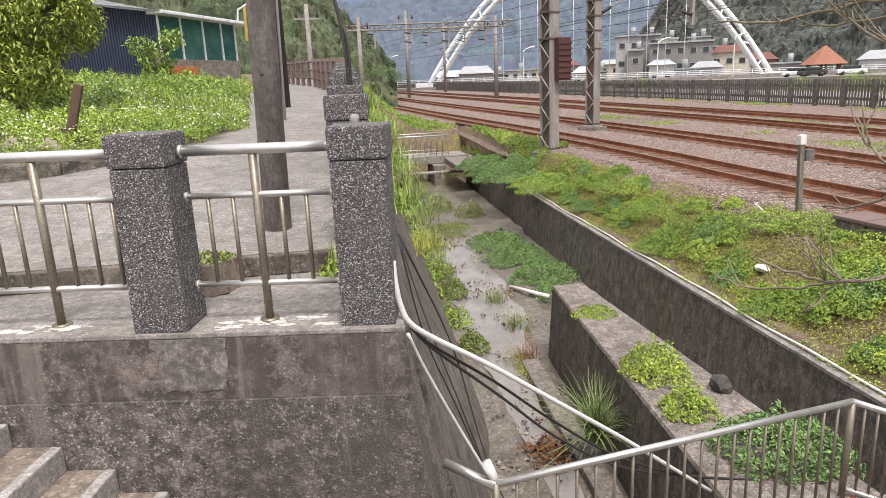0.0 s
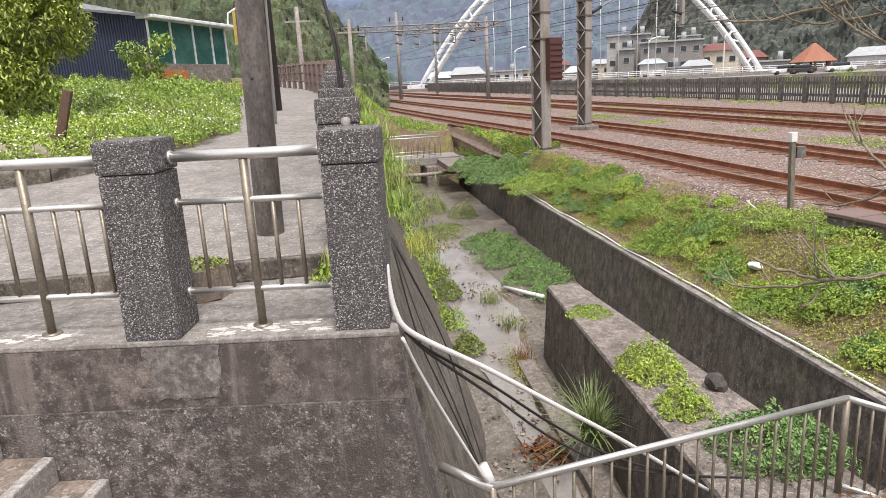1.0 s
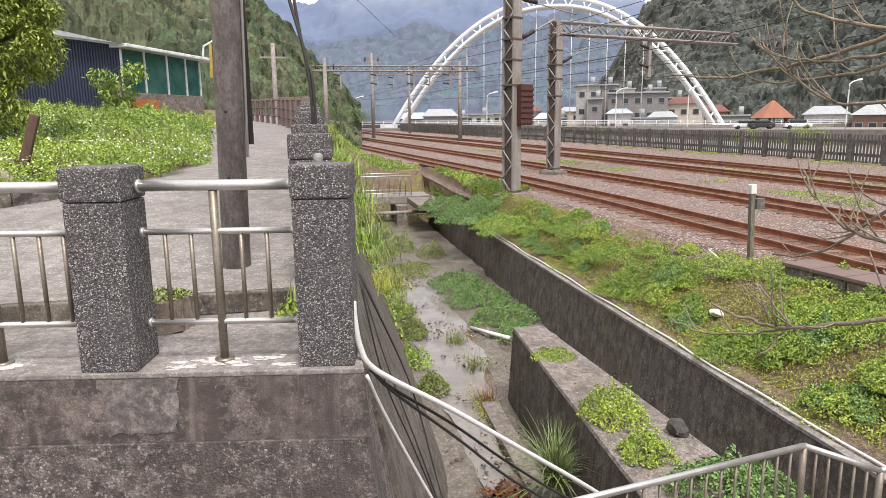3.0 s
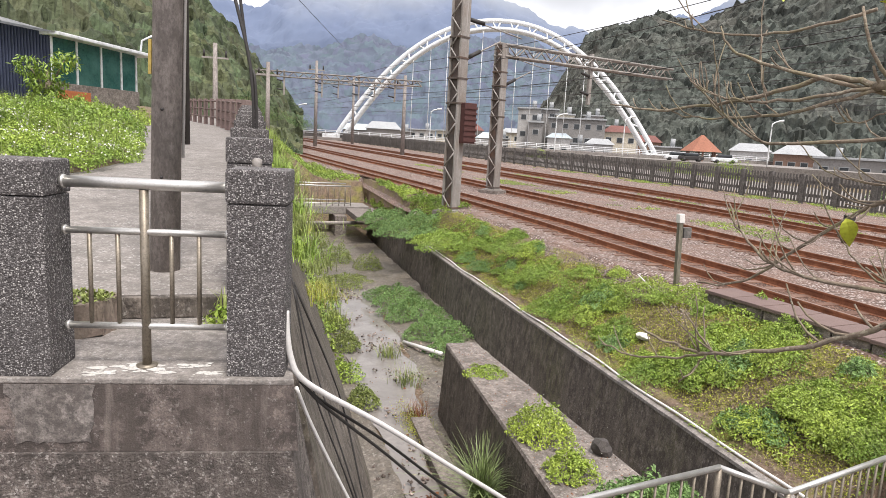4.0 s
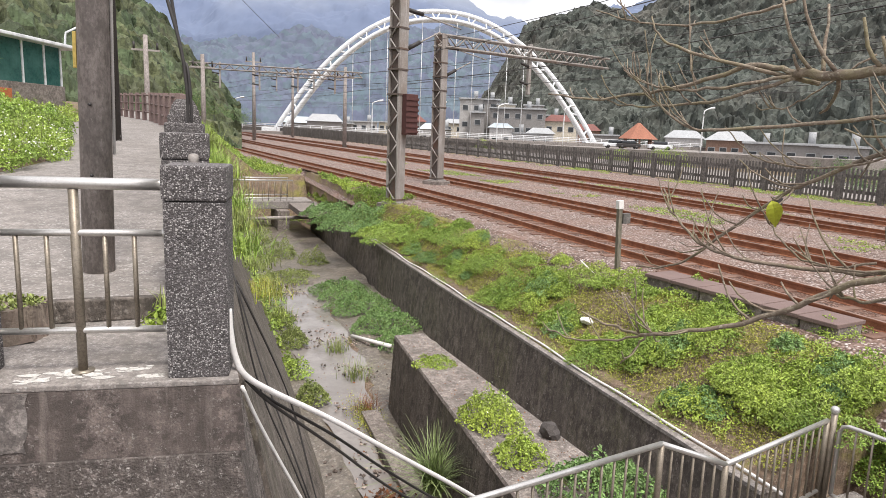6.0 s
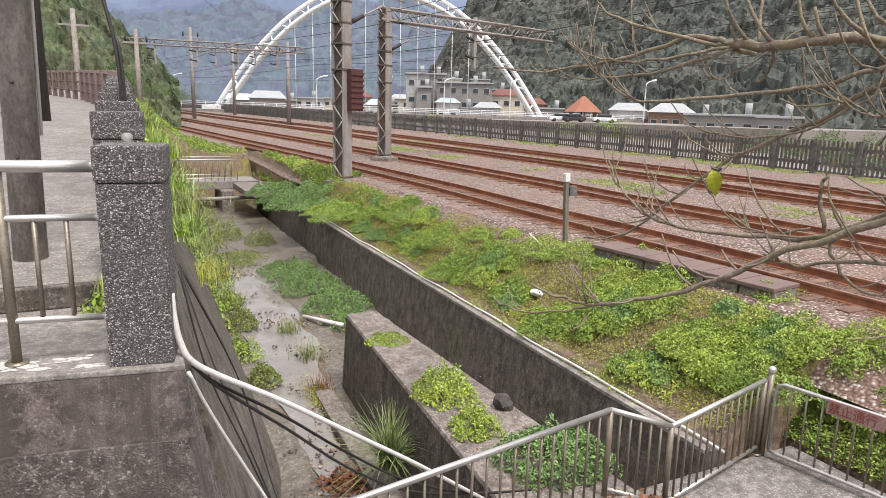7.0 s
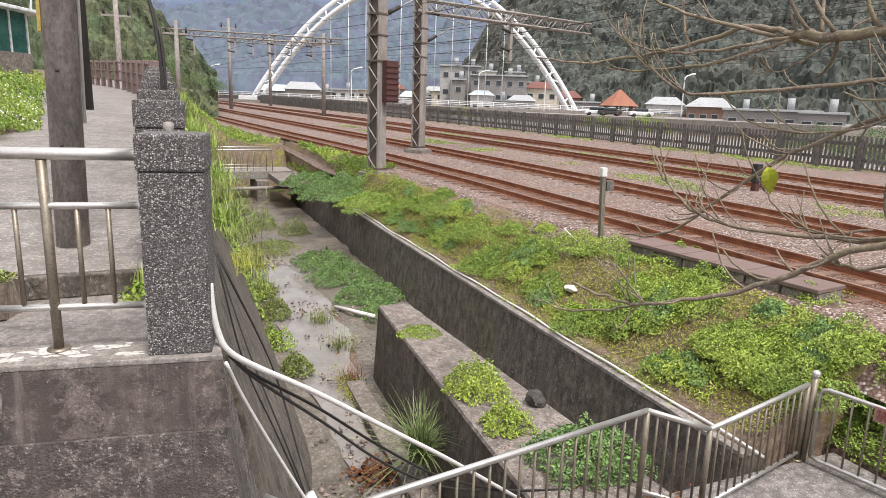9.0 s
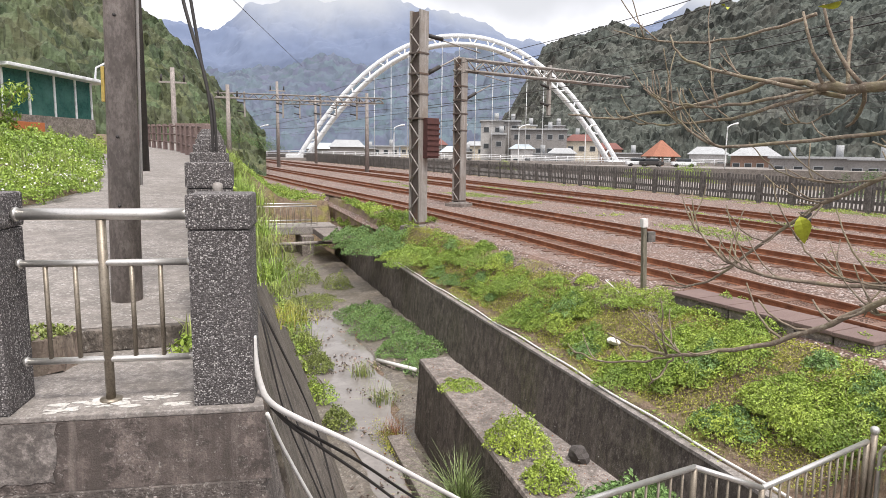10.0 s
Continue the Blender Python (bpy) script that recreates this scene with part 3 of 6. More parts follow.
# pillars
def pillar(m, label, group):
    p = empty("pillar", m, label, "pillar", group)
    part("shaft", box_me("shaft", (-0.15, 0.15, -0.15, 0.15, 0, 0.915), PEBBLE, 0.01), p)
    part("cap", box_me("cap", (-0.157, 0.157, -0.157, 0.157, 0.918, 1.095), PEBBLE, 0.016), p, "pebble-dash cap block with a worn pale top")
    return p


PL = "square pebble-dash pillar with a thick cap"
first = pillar(FRONT @ pose(-0.205, 0.21, 0), PL + " on the ledge corner", "railing pillars")
copy_thing(first, FRONT @ pose(-1.365, 0.185, 0))
copy_thing(first, FRONT @ pose(-2.85, 0.21, 0))
row = pillar(pose(0.02, 4.95, path_z(4.95) - 0.02, 0, 0, -3), PL + " beside the climbing path", "path pillars")
for i in range(1, 9):
    y = 4.95 + 1.2 * i
    copy_thing(row, pose(0.02 + 0.004 * i, y, path_z(y) - 0.02, 0, 0, -3))


def railing(x0, x1, posts, bars, label):
    r = empty("railing", FRONT @ pose(0, 0.21, 0), label, "railing", "front railing")
    part("top_rail", tube_me("top_rail", [(x0, 0, 0.985), ((x0 + x1) / 2, 0, 0.985), (x1, 0, 0.985)], 0.03, STEEL, 14), r)
    part("middle_rail", tube_me("middle_rail", [(x0, 0, 0.735), (x1, 0, 0.735)], 0.018, STEEL, 10), r)
    part("bottom_rail", tube_me("bottom_rail", [(x0, 0, 0.225), (x1, 0, 0.225)], 0.018, STEEL, 10), r)
    for x in posts:
        part("post", tube_me("post", [(x, 0.0, 0.0), (x, 0.0, 0.955)], 0.024, STEELDULL, 12), r)
        part("flange", tube_me("flange", [(x, 0, 0.0), (x, 0, 0.012)], 0.055, STEELDULL, 14), r)
    for x in bars:
        part("bar", tube_me("bar", [(x, 0, 0.235), (x, 0, 0.725)], 0.0125, STEELDULL, 8), r)
    for x, z in ((x0, 0.985), (x1, 0.985), (x0, 0.735), (x1, 0.735), (x0, 0.225), (x1, 0.225)):
        s = 0.012 if x == x0 else -0.012
        part("collar", tube_me("collar", [(x, 0, z), (x + s * 1.5, 0, z)], 0.036 if z > 0.9 else 0.025, STEEL, 12), r)
    return r


railing(-1.202, -0.368, [-0.80], [-1.075, -0.935, -0.665, -0.525], "brushed steel tube railing between two pillars")
railing(-2.687, -1.528, [-2.03], [-2.45, -2.31, -2.17, -1.89, -1.75, -1.62], "brushed steel tube railing on the ledge")
railing(-4.4, -3.013, [-3.6], [-4.2, -4.05, -3.9, -3.75, -3.45, -3.3, -3.15], "brushed steel tube railing on the ledge")

TREAD = mat("brown gritty tread", (0.27, 0.215, 0.18), (0.185, 0.145, 0.12), 3, 0.95, 0.8, 60, (0.42, 0.38, 0.34), specks=0.8, mottle=0.6)
NOSING = mat("pale worn step edge", (0.42, 0.39, 0.375), (0.30, 0.275, 0.26), 5, 0.9, 0.6, 80, (0.55, 0.52, 0.5), specks=0.8, mottle=0.5)
# steps, bridge deck, lower landing, and the terrace where the camera stands
st = empty("staircase", FRONT, "concrete steps going down beside the wall", "stairs", kind="structure")
for k in range(-2, 13):
    x, z = -2.60 + 0.29 * k, -0.505 - 0.155 * k
    part("step", box_me("step", (x - 0.02, x + 0.22, -2.4, -0.008, z - 0.5, z), TREAD, 0.008), st)
    part("nosing", box_me("nosing", (x + 0.2202, x + 0.29, -2.4, -0.008, z - 0.16, z + 0.004), NOSING, 0.012), st, "paler worn step edge")
tagged(part("terrace", box_me("terrace", (-12, 6, -9, 0.85, -2.9, -0.25), PATH, 0.02)), "plain concrete terrace at the head of the steps", "terrace", kind="structure")
tagged(part("deck", box_me("deck", (0.25, 4.62, 0.86, 4.56, -2.62, -2.45), CONCRETE, 0.01)), "concrete slab bridge over the stream", "bridge deck", kind="structure")
tagged(part("landing", box_me("landing", (4.63, 7.3, 0.0, 4.85, -3.0, -2.68), LANDING, 0.015)), "rough grey concrete landing", "landing", kind="structure")

# ---- railway ----
tys = [-60, -30, -10] + [2.0 * i for i in range(0, 75)] + [160, 180, 220, 260, 300]


def bed_profile(y):
    a, b, z = track_x(10.2, y) - 1.7, track_x(33, y) - 1.5, rail_z(y)
    if 20 < y < 41:
        a = max(a, wall_x(y) + 1.15)
    return [(a - 0.9, z - 0.75), (a, z - 0.17), (b, z - 0.17), (b + 0.8, z - 0.7)]


tagged(part("ballast", sweep("ballast", tys, bed_profile, BALLAST)), "grey and rust-brown railway ballast", "ballast", kind="structure")


def rail_profile(x0, h=0.0):
    def prof(y):
        x, z = track_x(x0, y), rail_z(y) - 0.17
        return [(x - 0.065, z), (x - 0.065, z + 0.02), (x - 0.012, z + 0.035), (x - 0.012, z + 0.12), (x - 0.034, z + 0.13), (x - 0.034, z + 0.165),
                (x + 0.034, z + 0.165), (x + 0.034, z + 0.13), (x + 0.012, z + 0.12), (x + 0.012, z + 0.035), (x + 0.065, z + 0.02), (x + 0.065, z)]
    return prof


SLEEPER = box_me("sleeper", (-1.05, 1.05, -0.1, 0.1, -0.2, -0.145), mat("rust-stained sleeper", (0.19, 0.105, 0.075), (0.10, 0.052, 0.036), 2, 0.9, 0.4, 40, stain=(0.26, 0.17, 0.13)), 0.01)
for x0 in (10.2, 14.5, 20.6, 24.3):
    tr = empty("railway_track", pose(0, 0, 0), "rusty narrow-gauge railway track on ballast", "railway track", "railway tracks", kind="structure")
    for s in (-0.55, 0.55):
        rail = part("rail", sweep("rail", tys, rail_profile(x0 + s), RUST), tr)
        part("rail_head", sweep("rail_head", tys, lambda y: [(track_x(x0 + s, y) + a, rail_z(y) - 0.004 + b) for a, b in ((-0.026, 0.0), (-0.022, 0.004), (0.022, 0.004), (0.026, 0.0))], RAILHEAD), rail, "worn paler running surface")
    part("stained_bed", sweep("stained_bed", tys, lambda y: [(track_x(x0, y) - 0.95, rail_z(y) - 0.20), (track_x(x0, y) - 0.85, rail_z(y) - 0.162), (track_x(x0, y) + 0.85, rail_z(y) - 0.162), (track_x(x0, y) + 0.95, rail_z(y) - 0.20)], BROWNBED), tr, "rust-brown stained ballast")
    n = 60
    for i in range(n):
        y = 3 + 0.65 * i
        part("sleeper", SLEEPER, tr, at=pose(track_x(x0, y), y, rail_z(y)))

# picket fence beyond the tracks
fence = empty("picket_fence", pose(0, 0, 0), "grey precast concrete picket fence along the railway", "fence", kind="structure")
PICKET = box_me("picket", (-0.022, 0.022, -0.06, 0.06, 0.1, 1.75), FENCEC)
POST = box_me("fence_post", (-0.1, 0.1, -0.12, 0.12, -0.4, 1.80), FENCEC, 0.02)


def fence_place(y):
    return pose(track_x(33, y), y, rail_z(y) - 0.3, 0, 0, math.degrees(-math.atan2(track_x(33, y + 0.5) - track_x(33, y), 0.5)))


y, k = 4.0, 0
far_v, far_f = [], []
while y < 190:
    if k % 10 == 0:
        part("fence_post", POST, fence, at=fence_place(y))
    elif y < 60:
        part("picket", PICKET, fence, at=fence_place(y))
    else:
        m = fence_place(y)
        o = len(far_v)
        far_v += [m @ Vector((a, b, c)) for c in (0.1, 1.75) for a, b in ((-0.022, -0.06), (0.022, -0.06), (0.022, 0.06), (-0.022, 0.06))]
        far_f += [tuple(o + i for i in f) for f in ((0, 1, 5, 4), (1, 2, 6, 5), (2, 3, 7, 6), (3, 0, 4, 7), (4, 5, 6, 7))]
    y += 0.235
    k += 1
tagged(part("far_pickets", mesh_from("far_pickets", far_v, far_f, FENCEC), fence), kind="stuff")
for z in (0.55, 1.35):
    part("fence_rail", sweep("fence_rail", [0, 4] + [4 + 4.0 * i for i in range(1, 47)], lambda yy: [(track_x(33, yy) + a, rail_z(yy) - 0.3 + z + b) for a, b in ((0.02, -0.09), (0.10, -0.09), (0.10, 0.09), (0.02, 0.09))], FENCEC), fence)


# overhead line masts
def lattice_mast(m, height, w, d, label):
    p = empty("catenary_mast", m, label, "mast", "overhead line masts")
    part("plinth", box_me("plinth", (-0.55, 0.55, -0.45, 0.45, -1.0, 0.25), CONCRETE, 0.03), p, "grey concrete plinth")
    for s in (-1, 1):
        part("channel", box_me("channel", (s * w / 2 - 0.035, s * w / 2 + 0.035, -d / 2, d / 2, 0.25, height), MASTM, 0.008), p)
    n = int(height / 0.55)
    for i in range(n):
        z0, z1 = 0.3 + i * 0.55, 0.3 + (i + 1) * 0.55
        a, b = (-w / 2, w / 2) if i % 2 else (w / 2, -w / 2)
        for yy in (-d / 2, d / 2):
            part("lacing_bar", tube_me("lacing_bar", [(a, yy, z0), (b, yy, min(z1, height))], 0.032, MASTM, 4), p)
    for z in (0.35, 0.52 * height, 0.63 * height, 0.72 * height, 0.81 * height):
        part("clamp_band", box_me("clamp_band", (-w / 2 - 0.055, w / 2 + 0.055, -d / 2 - 0.03, d / 2 + 0.03, z, z + 0.07), WEBDARK, 0.01), p, "dark steel clamp band")
    # Added dark plates put in the shade of the recess behind the lacing.
    for s in (-1, 1):
        part("shade_plate", box_me("shade_plate", (-w / 2 + 0.036, w / 2 - 0.036, s * (d / 2 - 0.09) - 0.006, s * (d / 2 - 0.09) + 0.006, 0.3, height - 0.05), WEBDARK), p, "dark plate giving the shade behind the lacing")
    part("base_flange", box_me("base_flange", (-w / 2 - 0.14, w / 2 + 0.14, -d / 2 - 0.12, d / 2 + 0.12, 0.252, 0.31), MASTM, 0.01), p)
    return p


mast_a = lattice_mast(pose(7.55, 24.2, -1.6, 0, 0, -58), 8.25, 0.46, 0.48, "tall laced steel mast on a concrete plinth")
mast_b = lattice_mast(pose(11.9, 31.2, -1.25, 0, 0, -58), 7.4, 0.46, 0.46, "laced steel mast between the tracks carrying a beam")


# ---- hills, town and the arch bridge ----
def at(az, d, z=0.0):
    """A place at a bearing (degrees right of the path) and a distance from the viewpoint."""
    return Vector((d * math.sin(radians(az)), d * math.cos(radians(az)), z))


def ridge(name, d0, d1, az, el, material, label, bump, tree, cols=420, rows=60):
    """A hillside from its foot at d0 up to a skyline at d1, covered by a canopy of trees that are tree metres across."""
    verts, faces = [], []
    for j in range(rows + 1):
        k = j / rows
        for i in range(cols + 1):
            a = az[0] + (az[-1] - az[0]) * i / cols
            d = d0 + (d1 - d0) * k
            top = EYE + d1 * math.tan(radians(lerp(a, az, el)))
            p = at(a, d, -2.5 + (top + 2.5) * (k ** 0.8))
            q = p / tree
            near = noise.voronoi(q)[0][0]
            p.z += (noise.noise(p * (0.25 / bump)) * 1.6 + noise.noise(p * (0.8 / bump)) * 0.5) * bump * (0.2 + 0.8 * k)
            lift = tree * (0.95 * max(0.0, 0.85 - near ** 2) * (0.75 + 0.5 * noise.cell(q * 0.7)) + 0.28 * noise.noise(q * 4.3) + 0.16 * noise.noise(q * 9.7))
            p += (Vector((0, 0, 0.75)) - at(a, 0.65)) * lift
            verts.append(p)
    for j in range(rows):
        for i in range(cols):
            o = j * (cols + 1) + i
            faces.append((o, o + 1, o + cols + 2, o + cols + 1))
    tagged(part(name, mesh_from(name, verts, faces, material, tree > 8)), label, "hill", kind="structure")


ridge("hill_far", 1300, 2000, [-40, -10, 1, 3.5, 7.5, 15, 20, 24.5, 28, 31, 40, 60, 80], [10, 10, 10.0, 11.4, 12.2, 12.9, 11.6, 10.2, 9.0, 9.8, 12, 13, 12], HAZE2, "mountain under low cloud, its haze put in as pale blue", 26, 12)
ridge("hill_middle", 480, 850, [-30, -5, 5, 12, 18, 24, 28, 35, 60, 80], [7, 6, 6.6, 7.6, 8.6, 8.2, 7.2, 7, 8, 8], HAZE1, "forested hill behind the bridge, haze put into its colour", 13, 9, 620, 70)
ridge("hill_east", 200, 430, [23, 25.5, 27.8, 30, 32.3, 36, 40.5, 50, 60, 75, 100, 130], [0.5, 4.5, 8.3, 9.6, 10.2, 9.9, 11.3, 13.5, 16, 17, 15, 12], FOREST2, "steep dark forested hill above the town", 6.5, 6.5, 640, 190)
ridge("hill_west", 62, 140, [-90, -40, -20, -10, -4, -1.3, 0.6, 2.5, 4.5], [22, 22, 20, 14, 9.9, 7.6, 5, 3, 0.8], FOREST, "wooded hillside rising above the path", 2.4, 2.6, 560, 90)

# low cloud over the mountain tops
cloud_m = bpy.data.materials.new("low cloud")
cloud_m.use_nodes = True
cn = cloud_m.node_tree
cn.nodes.clear()
c_out, c_mix, c_tr, c_em = (cn.nodes.new(k) for k in ("ShaderNodeOutputMaterial", "ShaderNodeMixShader", "ShaderNodeBsdfTransparent", "ShaderNodeEmission"))
c_em.inputs[0].default_value, c_em.inputs[1].default_value = (0.445, 0.452, 0.478, 1), 1.0
c_geo, c_sep, c_no = (cn.nodes.new(k) for k in ("ShaderNodeNewGeometry", "ShaderNodeSeparateXYZ", "ShaderNodeTexNoise"))
c_no.inputs["Scale"].default_value, c_no.inputs["Detail"].default_value, c_no.inputs["Roughness"].default_value = 0.0042, 5, 0.5
c_ma, c_mr = cn.nodes.new("ShaderNodeMath"), cn.nodes.new("ShaderNodeMapRange")
c_ma.operation = "MULTIPLY_ADD"
c_ma.inputs[1].default_value = 190.0
c_mr.interpolation_type = "SMOOTHSTEP"
c_mr.inputs[1].default_value, c_mr.inputs[2].default_value = 296.0, 392.0
cn.links.new(c_geo.outputs["Position"], c_sep.inputs[0])
cn.links.new(c_geo.outputs["Position"], c_no.inputs["Vector"])
cn.links.new(c_no.outputs["Fac"], c_ma.inputs[0])
cn.links.new(c_sep.outputs[2], c_ma.inputs[2])
cn.links.new(c_ma.outputs[0], c_mr.inputs[0])
cn.links.new(c_mr.outputs[0], c_mix.inputs[0])
cn.links.new(c_tr.outputs[0], c_mix.inputs[1])
cn.links.new(c_em.outputs[0], c_mix.inputs[2])
cn.links.new(c_mix.outputs[0], c_out.inputs[0])
cv = [at(-30 + 2.0 * i, 1250, z) for i in range(51) for z in (60.0, 900.0)]
tagged(part("backdrop", mesh_from("backdrop", cv, [(2 * i, 2 * i + 2, 2 * i + 3, 2 * i + 1) for i in range(50)], cloud_m)), "pale grey low cloud veiling the mountain tops", "cloud", kind="structure")

# arch bridge
foot_l, foot_r = at(7.2, 150, 1.2), at(34.2, 150, 0.6)
apex_h = 26.2
bridge = empty("arch_bridge", pose(0, 0, 0), "white tubular steel arch bridge with a lattice rib", "bridge")
across = (foot_r - foot_l)
side_v = Vector((-across.y, across.x, 0)).normalized()


def arch_point(k, inset):
    """k runs 0..1 along the rib; inset moves to the lower chord."""
    p = foot_l.lerp(foot_r, 0.5 + (k - 0.5) * (1 - inset * 0.055))
    p.z += (apex_h - inset * 1.75) * (1 - abs(2 * k - 1) ** 2.15)
    return p


for inset, sd, r in ((0, 0.0, 0.5), (1, 0.9, 0.42), (1, -0.9, 0.42)):
    part("chord", tube_me("chord", [arch_point(i / 48, inset) + side_v * sd for i in range(49)], r, WHITE, 10), bridge)
for i in range(1, 36):
    k = i / 36
    part("strut", tubes_me("strut", [([arch_point(k, 0), arch_point(k + 0.012 * (1 if i % 2 else -1), 1) + side_v * s], 0.16) for s in (0.9, -0.9)], WHITE, 6), bridge)
for i in range(4, 15):
    k = i / 18
    p = arch_point(k, 1)
    part("hanger", tube_me("hanger", [p, Vector((p.x, p.y, 0.5))], 0.07, WHITE, 6), bridge)
part("bridge_deck", box_me("bridge_deck", (-across.length / 2 - 12, across.length / 2 + 30, -4, 4, -1.3, -0.1), LEDGE, 0.1), bridge, at=Matrix.Translation((foot_l + foot_r) / 2) @ Matrix.Rotation(math.atan2(across.y, across.x), 4, "Z"))
for f in (foot_l, foot_r):
    part("abutment", box_me("abutment", (-2.6, 2.6, -2, 2, -3.5, 0.5), WHITE, 0.3), bridge, at=Matrix.Translation(f) @ Matrix.Rotation(math.atan2(across.y, across.x), 4, "Z"))
n = 44
par = []
for i in range(n):
    p = foot_l.lerp(foot_r, -0.12 + 1.5 * i / n) - side_v * 4.0
    par.append(([p + Vector((0, 0, -0.1)), p + Vector((0, 0, 1.1))], 0.07))
for h in (0.4, 0.75, 1.1):
    a, b = foot_l.lerp(foot_r, -0.12) - side_v * 4.0, foot_l.lerp(foot_r, 1.38) - side_v * 4.0
    par.append(([a + Vector((0, 0, h)), b + Vector((0, 0, h))], 0.06))
part("parapet", tubes_me("parapet", par, WHITE, 5), bridge, "white tubular parapet")

# town
WALLS = [mat("grey render", (0.30, 0.285, 0.275), (0.22, 0.21, 0.205), 0.5, 0.9, 0.0, 4, stain=(0.25, 0.24, 0.23)), mat("white render", (0.56, 0.55, 0.545), (0.42, 0.41, 0.405), 0.5, 0.9, 0.0, 4, stain=(0.30, 0.29, 0.28)), mat("cream render", (0.62, 0.56, 0.46), (0.52, 0.47, 0.38), 0.5, 0.9, 0.0, 4), mat("brown brick render", (0.25, 0.16, 0.12), (0.2, 0.13, 0.10), 0.5, 0.9, 0.0, 4)]
ROOFS = [mat("grey sheet roof", (0.40, 0.41, 0.42), (0.33, 0.34, 0.35), 0.5, 0.7, 0.0, 4), mat("red sheet roof", (0.20, 0.075, 0.06), (0.15, 0.06, 0.05), 0.5, 0.7, 0.0, 4), mat("orange tile roof", (0.36, 0.15, 0.095), (0.28, 0.115, 0.07), 0.6, 0.8, 0.0, 5), mat("pale blue sheet roof", (0.50, 0.57, 0.60), (0.42, 0.48, 0.52), 0.5, 0.6, 0.0, 4)]
PANE = mat("dark window glass", (0.03, 0.035, 0.04), (0.045, 0.05, 0.055), 1, 0.15, 0.0, 5)


def house(az, d, w, dep, h, wall, roof, pitched, cols, rows, label, base=-1.8):
    p = at(az, d, base)
    hs = empty("house", Matrix.Translation(p) @ Matrix.Rotation(radians(-az), 4, "Z"), label, "house", "town houses")
    part("wall", box_me("wall", (-w / 2, w / 2, 0, dep, 0, h), WALLS[wall], 0.05), hs)
    if pitched:
        bm = bmesh.new()
        o = 0.5
        vs = [bm.verts.new(q) for q in ((-w / 2 - o, -o, h), (w / 2 + o, -o, h), (w / 2 + o, dep + o, h), (-w / 2 - o, dep + o, h), (-w / 2 * pitched, dep / 2, h + w * 0.22), (w / 2 * pitched, dep / 2, h + w * 0.22))]
        for f in ((0, 1, 5, 4), (2, 3, 4, 5), (1, 2, 5), (3, 0, 4), (3, 2, 1, 0)):
            bm.faces.new([vs[i] for i in f])
        part("roof", bm_mesh("roof", bm, ROOFS[roof]), hs)
    else:
        part("roof", box_me("roof", (-w / 2 - 0.3, w / 2 + 0.3, -0.5, dep + 0.2, h, h + 0.35), ROOFS[roof], 0.05), hs)
        part("water_tank", tube_me("water_tank", [(w * 0.2, dep / 2, h + 0.35), (w * 0.2, dep / 2, h + 2.2)], 0.55, ROOFS[0], 12), hs, "steel water tank")
    for r in range(rows):
        for c in range(cols):
            x = -w / 2 + w * (c + 0.5) / cols
            z = h * (r + 0.5) / rows
            win = part("window", box_me("window", (x - 0.7, x + 0.7, -0.08, 0.06, z - 0.65, z + 0.65), ROOFS[0], 0.02), hs)
            part("pane", box_me("pane", (x - 0.6, x + 0.6, -0.10, -0.083, z - 0.55, z + 0.55), PANE), win)
    return hs


house(23.6, 165, 5.5, 7, 12.0, 1, 0, 0, 2, 3, "narrow white house of three storeys")
house(25.0, 175, 6, 7, 12.5, 0, 0, 0, 2, 4, "tall grey concrete house with a roof tank")
house(27.6, 165, 13.5, 8, 10.0, 0, 0, 0, 5, 3, "wide grey apartment house with a flat roof")
house(27.3, 152, 9, 5, 4.0, 1, 0, 0, 4, 1, "low white shed with a flat roof")
house(29.6, 155, 6, 5, 4.3, 1, 0, 0.6, 2, 1, "white cottage with a grey gable roof")
house(31.2, 168, 8, 8, 7.5, 2, 1, 0.6, 3, 2, "cream house with a red sheet roof")
house(33.2, 200, 9, 7, 6.0, 3, 1, 0.6, 3, 2, "brown house with a red roof")
house(9.0, 190, 8, 6, 5.0, 0, 3, 0.7, 3, 1, "grey house with a pale blue sheet roof")
house(11.2, 180, 9, 6, 5.5, 0, 0, 0.7, 3, 1, "grey house with a sheet roof")
house(14.5, 200, 8, 6, 6.0, 1, 0, 0, 3, 2, "white house of two storeys")
house(18.5, 210, 9, 6, 7.0, 0, 1, 0.6, 3, 2, "grey house with a red roof")
house(44.6, 150, 9, 6, 4.2, 3, 0, 0.5, 4, 1, "low house with a rusty pale roof")
house(49.0, 120, 14, 6, 3.6, 0, 0, 0, 5, 1, "long grey concrete building with a flat roof")
house(22.2, 190, 6, 6, 6.5, 2, 0, 0.6, 2, 2, "cream house with a grey roof")
house(26.2, 150, 5, 5, 5.2, 1, 3, 0.6, 2, 1, "small white house with a pale blue roof")
house(28.9, 178, 5, 6, 11.5, 1, 0, 0, 2, 3, "tall narrow white house")
house(30.4, 190, 7, 6, 9.5, 0, 0, 0, 3, 3, "grey concrete house behind the cottages")
house(20.4, 175, 7, 6, 4.5, 1, 3, 0.6, 3, 1, "low white house with a pale blue roof")
house(41.2, 160, 8, 6, 4.5, 1, 0, 0.6, 3, 1, "low white house below the hill")
house(33.0, 370, 9, 7, 9, 3, 1, 0, 3, 3, "red brick house high on the hill", 36)
